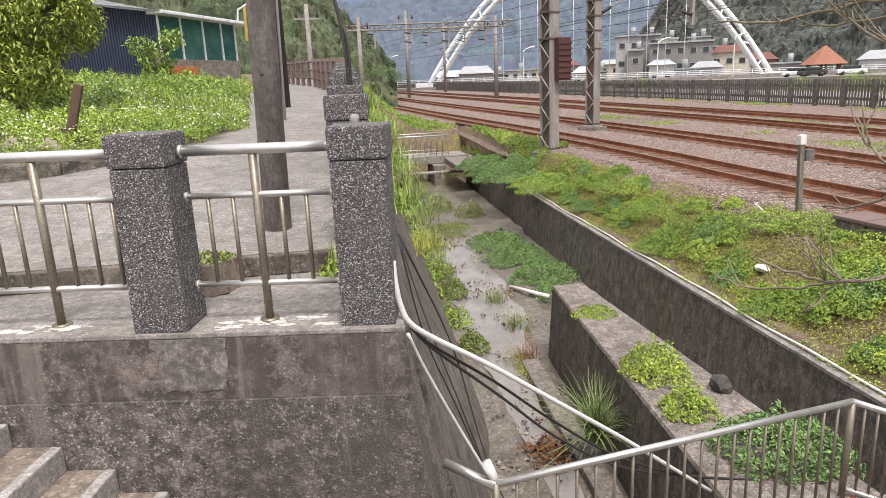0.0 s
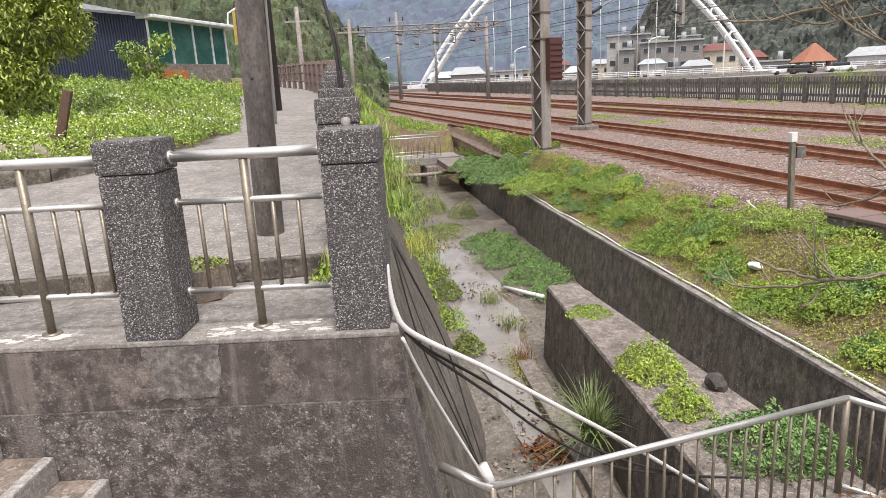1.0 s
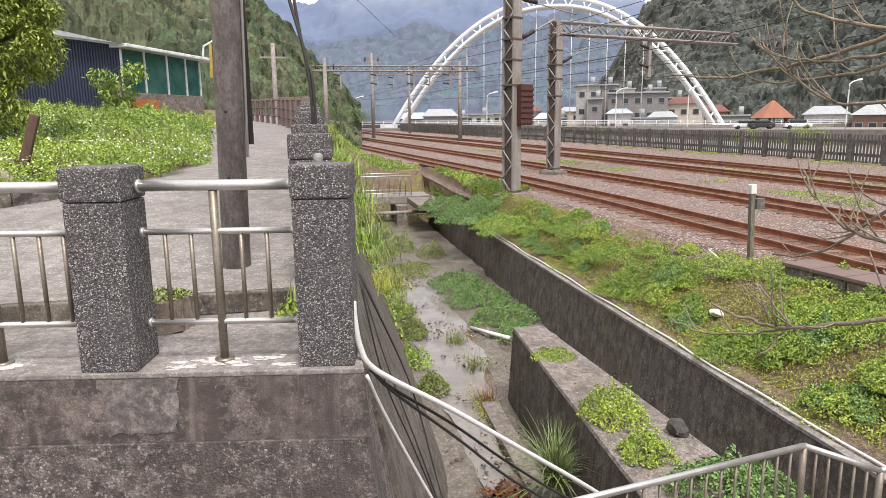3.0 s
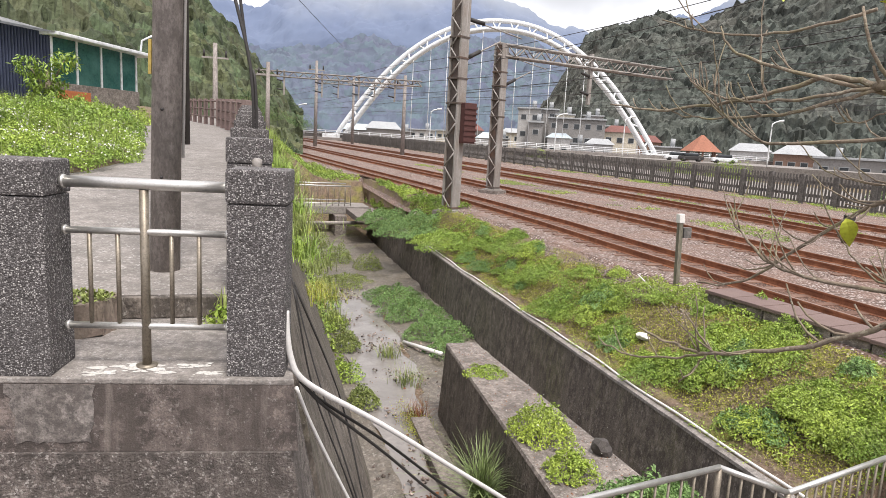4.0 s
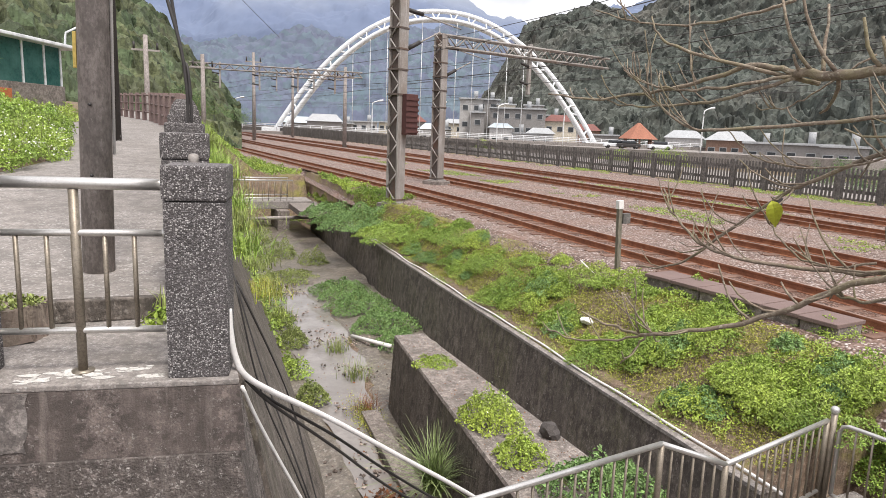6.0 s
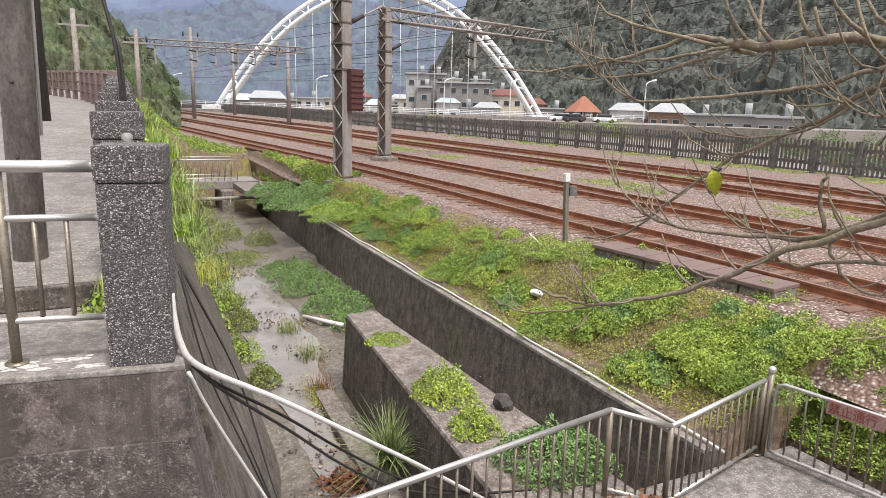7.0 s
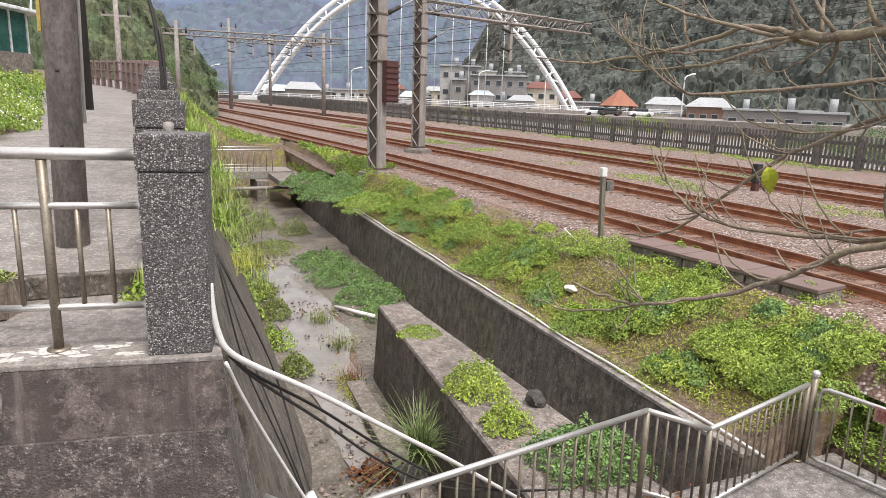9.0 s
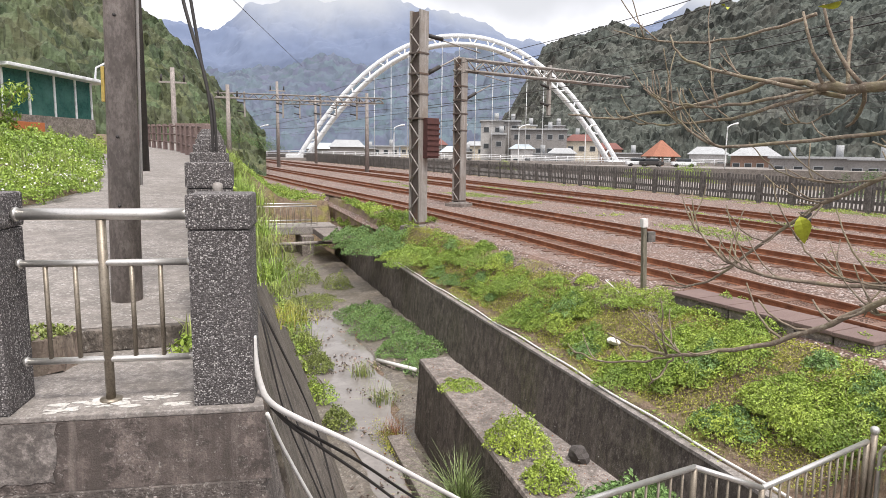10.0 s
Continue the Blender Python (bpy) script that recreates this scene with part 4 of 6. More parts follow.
for az, d, w, h, wall, label in ((21.3, 172, 4, 4.4, 0, "small grey concrete shed with a flat roof"), (24.2, 160, 3.2, 8.6, 0, "narrow grey house with a flat roof"), (26.6, 171, 4.5, 11.2, 2, "cream house of three storeys with a flat roof"), (31.9, 176, 5, 5.8, 1, "small white house with a flat roof"), (35.0, 165, 6, 4.4, 0, "low grey roadside house"), (46.8, 138, 5, 3.6, 1, "low white hut below the hill"), (52.5, 112, 6, 3.4, 0, "grey roadside hut below the hill"), (12.9, 196, 5, 5.2, 0, "low grey house far along the river"), (16.6, 205, 6, 6.2, 2, "cream house far along the river")):
    house(az, d, w, 5, h, wall, 0, 0, max(1, int(w / 2)), max(1, int(h / 3)), label)
lamp = empty("street_lamp", Matrix.Translation(at(20.6, 118, 0.1)), "slim white street lamp on the river road", "street lamp", "river road lamps")
part("pole", tube_me("pole", spline([(0, 0, 0), (0, 0, 5.6), (0.25, 0, 6.5), (1.3, 0, 6.9)], 6), 0.09, WHITE, 8), lamp)
part("head", tube_me("head", [(1.2, 0, 6.88), (2.0, 0, 7.0)], 0.15, WHITE, 8), lamp)
for az, d in ((15.2, 122), (25.9, 116), (31.5, 116), (42.5, 112), (3.9, 135)):
    copy_thing(lamp, Matrix.Translation(at(az, d, 0.1)))
pav = empty("pavilion", Matrix.Translation(at(37.6, 140, -1.6)), "open pavilion with an orange tiled hip roof", "pavilion")
bm = bmesh.new()
bmesh.ops.create_cone(bm, cap_ends=True, segments=6, radius1=3.9, radius2=0.25, depth=3.2, matrix=Matrix.Translation((0, 0, 5.2)))
part("roof", bm_mesh("roof", bm, ROOFS[2]), pav)
for i in range(6):
    a = i * math.pi / 3
    part("column", tube_me("column", [(2.8 * math.cos(a), 2.8 * math.sin(a), 0), (2.8 * math.cos(a), 2.8 * math.sin(a), 3.7)], 0.2, WALLS[3], 8), pav)


def car(az, d, material, label):
    c = empty("car", Matrix.Translation(at(az, d, 0.1)) @ Matrix.Rotation(radians(-az + 10), 4, "Z"), label, "car", "parked cars")
    part("body", box_me("body", (-2.1, 2.1, -0.85, 0.85, 0.3, 0.95), material, 0.15), c)
    part("cabin", box_me("cabin", (-1.3, 1.2, -0.75, 0.75, 0.95, 1.5), PANE, 0.2), c)
    for x in (-1.3, 1.3):
        for y in (-0.85, 0.85):
            part("wheel", tube_me("wheel", [(x, y - 0.1, 0.32), (x, y + 0.1, 0.32)], 0.32, CABLE, 12), c)


car(35.8, 128, WHITE, "white car parked by the river road")
car(36.9, 127, CABLE, "dark car parked by the river road")
car(39.4, 126, WHITE, "white car parked beside the pavilion")
tagged(part("river_road", sweep("river_road", [0, 20, 40, 60, 90, 130, 180], lambda y: [(track_x(34.2, y), rail_z(y) - 1.2), (track_x(34.2, y), rail_z(y) - 0.2), (track_x(34.2, y) + 14, rail_z(y) - 0.15), (track_x(34.2, y) + 14, rail_z(y) - 1.2)], LEDGE)), "pale concrete river road behind the fence", "road", kind="structure")
tagged(part("embankment", sweep("embankment", [60, 80, 100, 120, 140], lambda y: [(100 - 0.3 * y, -3), (100 - 0.3 * y, 0.1), (135 - 0.3 * y, 0.1), (135 - 0.3 * y, -3)], LEDGE)), "grey concrete river embankment road", "embankment", kind="structure")


# ---- overhead line equipment ----
def beam(m, length, label, posts):
    b = empty("overhead_beam", m, label, "beam", "overhead line beams")
    for z in (0, 0.55):
        for yy in (-0.18, 0.18):
            part("chord", tube_me("chord", [(0, yy, z), (length, yy, z)], 0.065, MASTM, 6), b)
    n = int(length / 0.55)
    for i in range(n):
        x0, x1 = i * length / n, (i + 1) * length / n
        for yy in (-0.18, 0.18):
            part("lacing_bar", tube_me("lacing_bar", [(x0, yy, 0.55 * (i % 2)), (x1, yy, 0.55 * ((i + 1) % 2))], 0.038, MASTM, 4), b)
    for x in posts:
        part("drop_post", box_me("drop_post", (x - 0.09, x + 0.09, -0.09, 0.09, -1.9, 0.75), MASTM, 0.01), b)
        for s in (-0.45, -1.4):
            part("insulator", tube_me("insulator", [(x, 0, s), (x - 0.75, -0.2, s + 0.12)], 0.075, CABLE, 8), b, "dark ribbed insulator")
    return b


beam(Matrix.Translation((11.6, 31.1, 5.55)) @ Matrix.Rotation(math.atan2(3.0, 11.7), 4, "Z"), 12.4, "grey lattice beam carried over the tracks", (6.2,))
for mm, zz in (((7.55, 24.2), 4.2), ((11.9, 31.2), 4.0)):
    arm = empty("bracket_arm", pose(mm[0], mm[1], zz), "steel bracket arm with dark ribbed insulators", "bracket arm", "bracket arms")
    part("arm", tube_me("arm", [(0.3, 0, 0.2), (1.7, 0.2, 0.95)], 0.03, MASTM, 6), arm)
    part("stay", tube_me("stay", [(0.3, 0, 1.6), (2.6, 0.3, 1.15)], 0.025, MASTM, 6), arm)
    part("insulator", tube_me("insulator", [(0.35, 0, 1.6), (0.95, 0.05, 1.5)], 0.08, CABLE, 8), arm)
    part("insulator", tube_me("insulator", [(0.32, 0, 0.2), (0.85, 0.07, 0.5)], 0.08, CABLE, 8), arm)
box = empty("relay_box", pose(7.95, 24.0, 2.0, 0, 0, 20), "rust red ribbed steel box fixed to the mast", "box")
part("body", box_me("body", (-0.28, 0.28, -0.2, 0.2, -0.75, 0.75), RUSTPLATE, 0.02), box)
for i in range(7):
    part("rib", box_me("rib", (-0.3, 0.3, -0.23, -0.2, -0.68 + i * 0.2, -0.60 + i * 0.2), RUSTPLATE, 0.005), box)


def far_mast(az, d, el, label="slender grey concrete railway pole", base=None):
    z0 = rail_z(d) - 0.2 if base is None else base
    p = at(az, d, z0)
    m = empty("railway_pole", Matrix.Translation(p), label, "pole", "railway poles")
    top = EYE + d * math.tan(radians(el)) - z0
    part("shaft", tube_me("shaft", [(0, 0, 0), (0, 0, top)], 0.26, WOODPOLE, 8, 0.18), m)
    part("crossarm", box_me("crossarm", (-1.1, 1.1, -0.06, 0.06, top - 1.3, top - 1.15), MASTM), m)
    for x in (-0.9, 0.0, 0.9):
        part("insulator", tube_me("insulator", [(x, 0, top - 1.15), (x, 0, top - 0.6)], 0.09, CABLE, 8), m)


for az, d, el in ((5.5, 95, 6.0), (12.9, 80, 5.3), (1.6, 70, 5.6), (8.6, 120, 5.0), (-2.5, 62, 6.7)):
    far_mast(az, d, el)
beam(Matrix.Translation(at(0.6, 75, 7.2)) @ Matrix.Rotation(radians(-5), 4, "Z"), 18, "far lattice beam across the railway", (3, 7, 11, 15))
beam(Matrix.Translation(at(5.5, 95, 8.3)) @ Matrix.Rotation(radians(-8), 4, "Z"), 12, "far lattice beam across the railway", (3, 8))
wires = empty("overhead_wires", pose(0, 0, 0), "thin overhead contact and feeder wires", "wires")
for x0, zz in ((10.2, 3.9), (10.2, 5.0), (14.5, 4.0), (14.5, 5.1), (20.6, 4.0), (20.6, 5.2), (24.3, 4.1), (24.3, 5.2), (12.0, 5.9), (26.0, 6.3), (27.0, 7.3), (29.5, 6.8), (30.5, 8.6), (31, 4.4), (33, 5.4), (35, 9.6)):
    part("wire", tube_me("wire", [(track_x(x0, y), y, rail_z(y) + zz + 1.0 - 0.35 * math.sin(math.pi * ((y % 45) / 45))) for y in np.linspace(-20, 130, 60)], 0.012, CABLE, 4), wires)

# white-capped marker post and other lineside things
mk = empty("marker_post", pose(8.42, 11.2, -1.55, 0, -3, 0), "weathered post with a white cap and small box", "post")
part("post", box_me("post", (-0.045, 0.045, -0.045, 0.045, -0.3, 1.55), mat("weathered greenish timber", (0.22, 0.20, 0.155), (0.14, 0.125, 0.095), 5, 0.9, 0.5, 50, stretch=(1, 1, 0.2), mottle=0.5), 0.008), mk)
part("cap", box_me("cap", (-0.06, 0.06, -0.06, 0.06, 1.48, 1.66), PVC, 0.012), mk, "dull white cap")
part("box", box_me("box", (0.06, 0.24, -0.06, 0.06, 1.17, 1.38), FENCEC, 0.012), mk)
tagged(part("loose_stick", tube_me("loose_stick", [(7.75, 11.6, -1.2), (8.05, 11.1, -1.62)], 0.012, PVC, 6)), "pale stick leaning on the ballast", "stick")
stump = empty("signal_stump", pose(19.1, 16.9, -1.4), "short black lineside signal box", "signal")
part("post", box_me("post", (-0.1, 0.1, -0.1, 0.1, 0, 0.5), RUSTPLATE, 0.02), stump)
part("head", box_me("head", (-0.13, 0.13, -0.13, 0.13, 0.35, 1.0), CABLE, 0.03), stump)
cd = empty("cable_duct", pose(0, 0, 0), "low concrete cable duct with flat cover slabs", "duct")
for i in range(6):
    y = 9.75 - 0.62 * i
    x = lerp(y, [5, 7, 10], [9.05, 8.88, 8.52])
    part("side_block", box_me("side_block", (-0.3, 0.3, -0.29, 0.29, -0.4, -0.06), CONCRETE, 0.015), cd, at=pose(x, y, -1.17, 0, 0, 8))
    part("cover_slab", box_me("cover_slab", (-0.36, 0.36, -0.3, 0.3, -0.055, 0.01), mat("reddish cover slab", (0.20, 0.14, 0.125), (0.16, 0.11, 0.10), 3, 0.9, 0.3, 50) if i == 0 else bpy.data.materials["reddish cover slab"], 0.012), cd, at=pose(x, y, -1.17, 0, 0, 8))

# small bridge with a railing where the stream comes out
fb = empty("footbridge", pose(0, 0, 0), "small concrete slab footbridge with steel railing", "footbridge")
part("slab", box_me("slab", (0.6, 6.2, 34.2, 36.4, -2.75, -2.35), LEDGE, 0.03), fb)
for y in (34.3, 36.2):
    part("top_rail", tube_me("top_rail", [(1.2, y, -1.3), (5.2, y, -1.3)], 0.035, STEEL, 8), fb)
    part("bottom_rail", tube_me("bottom_rail", [(1.2, y, -2.2), (5.2, y, -2.2)], 0.025, STEEL, 8), fb)
    for i in range(14):
        part("bar", tube_me("bar", [(1.2 + i * 4 / 13, y, -2.35), (1.2 + i * 4 / 13, y, -1.3)], 0.018, STEELDULL, 6), fb)
tagged(part("culvert_pier", box_me("culvert_pier", (4.3, 4.9, 33.4, 36.2, -4.0, -2.76), CONCRETE, 0.03)), "concrete pier under the footbridge", "pier", kind="structure")
tagged(part("apron_slab", box_me("apron_slab", (4.95, 6.4, 30.5, 34.1, -2.7, -2.42), CONCRETE, 0.03)), "concrete cover slab beside the footbridge", "slab", kind="structure")
tagged(part("cross_pipe", tube_me("cross_pipe", [(2.0, 33.0, -3.1), (5.8, 32.4, -2.95)], 0.09, WOODPOLE, 10)), "grey pipe across the channel", "pipe")

# ---- left side: poles, shed, path fence ----
up_ = empty("utility_pole", pose(-0.61, 5.42, path_z(5.42) - 0.03, 0, 1.3, 0), "tall round grey concrete utility pole", "utility pole")
part("shaft", tube_me("shaft", [(0, 0, 0), (0, 0, 4.5), (0, 0, 9)], 0.11, WOODPOLE, 28, 0.085), up_)
part("sign_strip", box_me("sign_strip", (-0.130, -0.106, -0.02, 0.01, 1.5, 1.75), mat("yellow plate", (0.45, 0.33, 0.08), (0.38, 0.28, 0.07), 8, 0.6, 0.0, 30), 0.004), up_, "narrow yellow plate")
part("conduit", tube_me("conduit", [(0.118, 0.02, 0.9), (0.118, 0.02, 9)], 0.012, PVC, 6), up_)
for z in (0.75, 1.25, 2.1, 2.9):
    part("step_hole", tube_me("step_hole", [(-0.02, -0.125, z), (-0.02, -0.11, z)], 0.012, CABLE, 8), up_)
dp = empty("utility_pole", pose(-1.45, 17.5, path_z(17.5) - 0.1), "dark slim tarred utility pole beside the path", "utility pole")
part("shaft", tube_me("shaft", [(0, 0, 0), (0, 0, 9.0)], 0.10, DARKPOLE, 14, 0.08), dp)
shed = empty("shed", pose(0, 0, 0), "blue corrugated shed with a green glazed lean-to", "shed")
BLUE = mat("dark blue corrugated steel", (0.035, 0.045, 0.085), (0.028, 0.036, 0.07), 2, 0.55, 0.05, 30)
GREENG = mat("green translucent sheet", (0.045, 0.14, 0.12), (0.03, 0.10, 0.09), 1.0, 0.12, 0.0, 12, stain=(0.09, 0.20, 0.175))
sa, sb, sc = at(-22.5, 27, 0), at(-13.9, 26, 0), at(-8.3, 29, 0)
vx, fx = [], []
nrib = 46
for i in range(nrib * 4 + 1):
    k = i / (nrib * 4)
    p = sa.lerp(sb, k)
    off = (0, 0.05, 0.05, 0)[i % 4]
    top = 4.6 - 0.5 * k
    vx += [(p.x, p.y - off, 1.7), (p.x, p.y - off, top), ]
fx = [(2 * i, 2 * i + 2, 2 * i + 3, 2 * i + 1) for i in range(nrib * 4)]
part("corrugated_wall", mesh_from("corrugated_wall", vx, fx, BLUE), shed, "dark blue corrugated steel wall")
bm = bmesh.new()
vs = [bm.verts.new(q) for q in ((sa.x - 0.3, sa.y - 0.4, 4.65), (sb.x + 0.3, sb.y - 0.4, 4.12), (sb.x + 0.3, sb.y + 8, 4.6), (sa.x - 0.3, sa.y + 8, 5.6))]
bm.faces.new(vs)
bmesh.ops.solidify(bm, geom=bm.faces[:], thickness=0.12)
part("roof", bm_mesh("roof", bm, ROOFS[0]), shed, "pale sheet metal roof edge")
dirv = (sc - sb).normalized()
L = (sc - sb).length
rot = Matrix.Translation(sb) @ Matrix.Rotation(math.atan2(dirv.y, dirv.x), 4, "Z")
part("glazed_wall", box_me("glazed_wall", (0.05, L, 0, 0.05, 2.55, 4.0), GREENG), shed, "green translucent glazing", at=rot)
part("low_wall", box_me("low_wall", (0, L + 0.1, -0.08, 0.15, 1.2, 2.54), CONCRETE, 0.02), shed, at=rot)
part("lean_to_roof", box_me("lean_to_roof", (-0.3, L + 0.5, -0.5, 3, 4.02, 4.14), WHITE, 0.03), shed, at=rot @ Matrix.Rotation(radians(1.5), 4, "Y"))
for x in (0.02, L * 0.27, L * 0.55, L * 0.8, L):
    part("mullion", box_me("mullion", (x - 0.035, x + 0.035, -0.05, 0.0, 2.5 if x < L else 1.2, 4.0), WHITE, 0.008), shed, at=rot)
part("orange_board", box_me("orange_board", (0.1, 1.55, -0.14, -0.10, 1.7, 2.3), mat("orange board", (0.5, 0.16, 0.06), (0.42, 0.13, 0.05), 3, 0.7, 0.0, 20), 0.01), shed, at=rot)
lampp = empty("street_lamp", pose(sc.x + 0.2, sc.y, 1.6), "white slim street lamp arm above the shed", "street lamp")
part("arm", tube_me("arm", [(0, 0, 2.5), (0.05, 0, 2.9), (0.9, -0.2, 3.35)], 0.04, WHITE, 8), lampp)
part("head", tube_me("head", [(0.75, -0.17, 3.27), (1.15, -0.25, 3.45)], 0.09, WHITE, 8), lampp)
pf = empty("path_fence", pose(0, 0, 0), "weathered red-brown metal fence along the path", "fence")
PF = mat("faded red-brown paint", (0.22, 0.155, 0.145), (0.16, 0.115, 0.105), 3, 0.8, 0.2, 40)
for i in range(16):
    y = 17 + 1.6 * i
    x = lerp(y, [15, 22, 30, 45], [0.1, -0.1, -1.2, -4.5])
    part("post", box_me("post", (x - 0.09, x + 0.09, y - 0.09, y + 0.09, path_z(y) - 0.1, path_z(y) + 1.15), PF, 0.01), pf)
    y2 = y + 1.6
    x2 = lerp(y2, [15, 22, 30, 45], [0.1, -0.1, -1.2, -4.5])
    for h in (0.35, 0.7, 1.05):
        part("fence_rail", tube_me("fence_rail", [(x, y, path_z(y) + h), (x2, y2, path_z(y2) + h)], 0.04, PF, 6), pf)
kerb_line = spline([(-6.5, 7.35, 0), (-5.2, 7.85, 0), (-4.1, 8.35, 0), (-3.55, 8.65, 0), (-3.1, 9.25, 0), (-2.45, 9.85, 0)], 4)
kerb = empty("stone_kerb", pose(0, 0, 0), "low rough grey stone kerb edging the weeds", "kerb")
KERB = mat("rough grey kerb stone", (0.24, 0.21, 0.185), (0.13, 0.11, 0.097), 4, 0.95, 0.9, 50, stain=(0.09, 0.09, 0.05), mottle=0.7, bdist=0.02)
for i in range(0, len(kerb_line) - 2, 2):
    a, b = kerb_line[i], kerb_line[i + 2]
    half = (b - a).length / 2
    bm = box_bm(-half - 0.02, half + 0.02, -0.16, 0.16, -0.15, 0.20 + 0.03 * math.sin(i * 2.1), 0.04)
    bmesh.ops.subdivide_edges(bm, edges=[e for e in bm.edges if e.calc_length() > 0.2], cuts=3)
    for v in bm.verts:
        v.co += Vector((0, noise.noise(Vector((v.co.x * 5 + i, v.co.z * 5, 1))), noise.noise(Vector((v.co.x * 4 + i, v.co.y * 5, 7))))) * 0.055
    c = (a + b) / 2
    part("stone", bm_mesh("stone", bm, KERB), kerb, at=pose(c.x, c.y, path_z(c.y), 0, 0, math.degrees(math.atan2(b.y - a.y, b.x - a.x))))
tagged(part("old_stake", box_me("old_stake", (-0.06, 0.06, -0.045, 0.045, -0.3, 0.72), mat("rotten brown wood", (0.13, 0.075, 0.05), (0.09, 0.055, 0.04), 6, 0.9, 0.5, 50, stretch=(1, 1, 0.2)), 0.02), at=pose(-3.8, 9.9, 0.8, 0, 18, 0)), "leaning rotten brown wooden stake in the weeds", "stake")
bm = bmesh.new()
bmesh.ops.create_icosphere(bm, subdivisions=3, radius=1)
for v in bm.verts:
    v.co *= 1 + 0.25 * noise.noise(v.co * 2)
    v.co = Vector((v.co.x * 0.55, v.co.y * 0.35, v.co.z * 0.26))
tagged(part("boulder", bm_mesh("boulder", bm, mat("pale brown stone", (0.30, 0.25, 0.19), (0.22, 0.19, 0.15), 5, 0.9, 0.5, 50), True), at=pose(-4.3, 9.6, 0.55)), "rounded pale brown boulder beside the kerb", "boulder")
# overhead cables along the path
cab = empty("hanging_cables", pose(0, 0, 0), "black cables hanging from poles over the path", "cables")
part("cable", tube_me("cable", spline([(0.05, 7.1, path_z(7) + 0.6), (0.03, 7.1, path_z(7) + 1.6), (-0.25, 7.3, 3.2), (-0.75, 7.6, 6.5)], 8), 0.017, CABLE, 6), cab)
part("cable", tube_me("cable", spline([(0.10, 7.1, path_z(7) + 0.6), (0.07, 7.1, path_z(7) + 1.5), (-0.05, 7.3, 2.4), (-0.55, 7.6, 6.5)], 8), 0.016, CABLE, 6), cab)
part("cable", tube_me("cable", [(-1.45, 17.5, 7), (8, 60, 9)], 0.014, CABLE, 5), cab)
part("cable", tube_me("cable", [(-0.6, 5.1, 6.2), (-1.45, 17.5, 7.4)], 0.014, CABLE, 5), cab)


# ---- lower landing rails, pipes and cables ----
def panel(name, p0, p1, height, bars, label, group, foot=(True, True), lift=0.1):
    """A rail panel between two rail ends; height is that of the rail above its floor."""
    a, b = Vector(p0), Vector(p1)
    r = empty(name, Matrix.Translation(a), label, "railing", group)
    d = b - a
    dn = Vector((0, 0, -height))
    part("top_rail", tube_me("top_rail", [(0, 0, 0), d * 0.5, d], 0.028, STEEL, 12), r)
    part("bottom_rail", tube_me("bottom_rail", [dn + Vector((0, 0, lift)), d + dn + Vector((0, 0, lift))], 0.022, STEEL, 10), r)
    for k, on in zip((0, 1), foot):
        if on:
            part("post", tube_me("post", [d * k + dn, d * k], 0.03, STEELDULL, 12), r)
            part("flange", tube_me("flange", [d * k + dn, d * k + dn + Vector((0, 0, 0.012))], 0.06, STEELDULL, 12), r)
    for i in range(1, bars):
        k = i / bars
        part("bar", tube_me("bar", [d * k + dn + Vector((0, 0, lift)), d * k], 0.0125, STEELDULL, 7), r)
    return r


C0, BEND, LOW, POST3 = (0.84, 3.90, -1.40), (4.16, 4.62, -1.52), (4.77, 4.41, -1.72), (6.69, 4.86, -1.72)
panel("bridge_railing", C0, BEND, 1.05, 21, "steel tube railing along the slab bridge", "landing railings")
panel("bridge_railing", BEND, LOW, 0.95, 6, "sloping steel tube railing down to the landing", "landing railings", (False, True))
panel("landing_railing", LOW, POST3, 0.95, 13, "steel tube railing on the concrete landing", "landing railings", (False, True))
g = empty("knob_post", pose(POST3[0] + 0.06, POST3[1] - 0.03, -2.68), "steel post with a round knob top", "post")
part("post", tube_me("post", [(0, 0, 0), (0, 0, 1.05)], 0.035, STEELDULL, 12), g)
bm = bmesh.new()
bmesh.ops.create_uvsphere(bm, u_segments=14, v_segments=8, radius=0.05, matrix=Matrix.Translation((0, 0, 1.09)))
part("knob", bm_mesh("knob", bm, STEEL, True), g, "shiny round knob")


def gate(p0, p1, height, bars, label):
    """A gate panel with rounded upper corners."""
    a, b = Vector(p0), Vector(p1)
    r = empty("gate", Matrix.Translation(a), label, "gate", "landing gates")
    d = b - a
    c = d.normalized() * 0.09
    z = Vector((0, 0, -0.09))
    dn = Vector((0, 0, -height + 0.06))
    ring = [dn * 0.98, z, z * 0.3 + c * 0.3, c, d - c, d - c * 0.3 + z * 0.3, d + z, d + dn * 0.98, d - c + dn, c + dn, dn * 0.98]
    part("gate_frame", tube_me("gate_frame", ring, 0.024, STEEL, 10), r)
    for i in range(1, bars):
        k = i / bars
        part("bar", tube_me("bar", [d * k + dn, d * k], 0.0115, STEELDULL, 7), r)
    return r


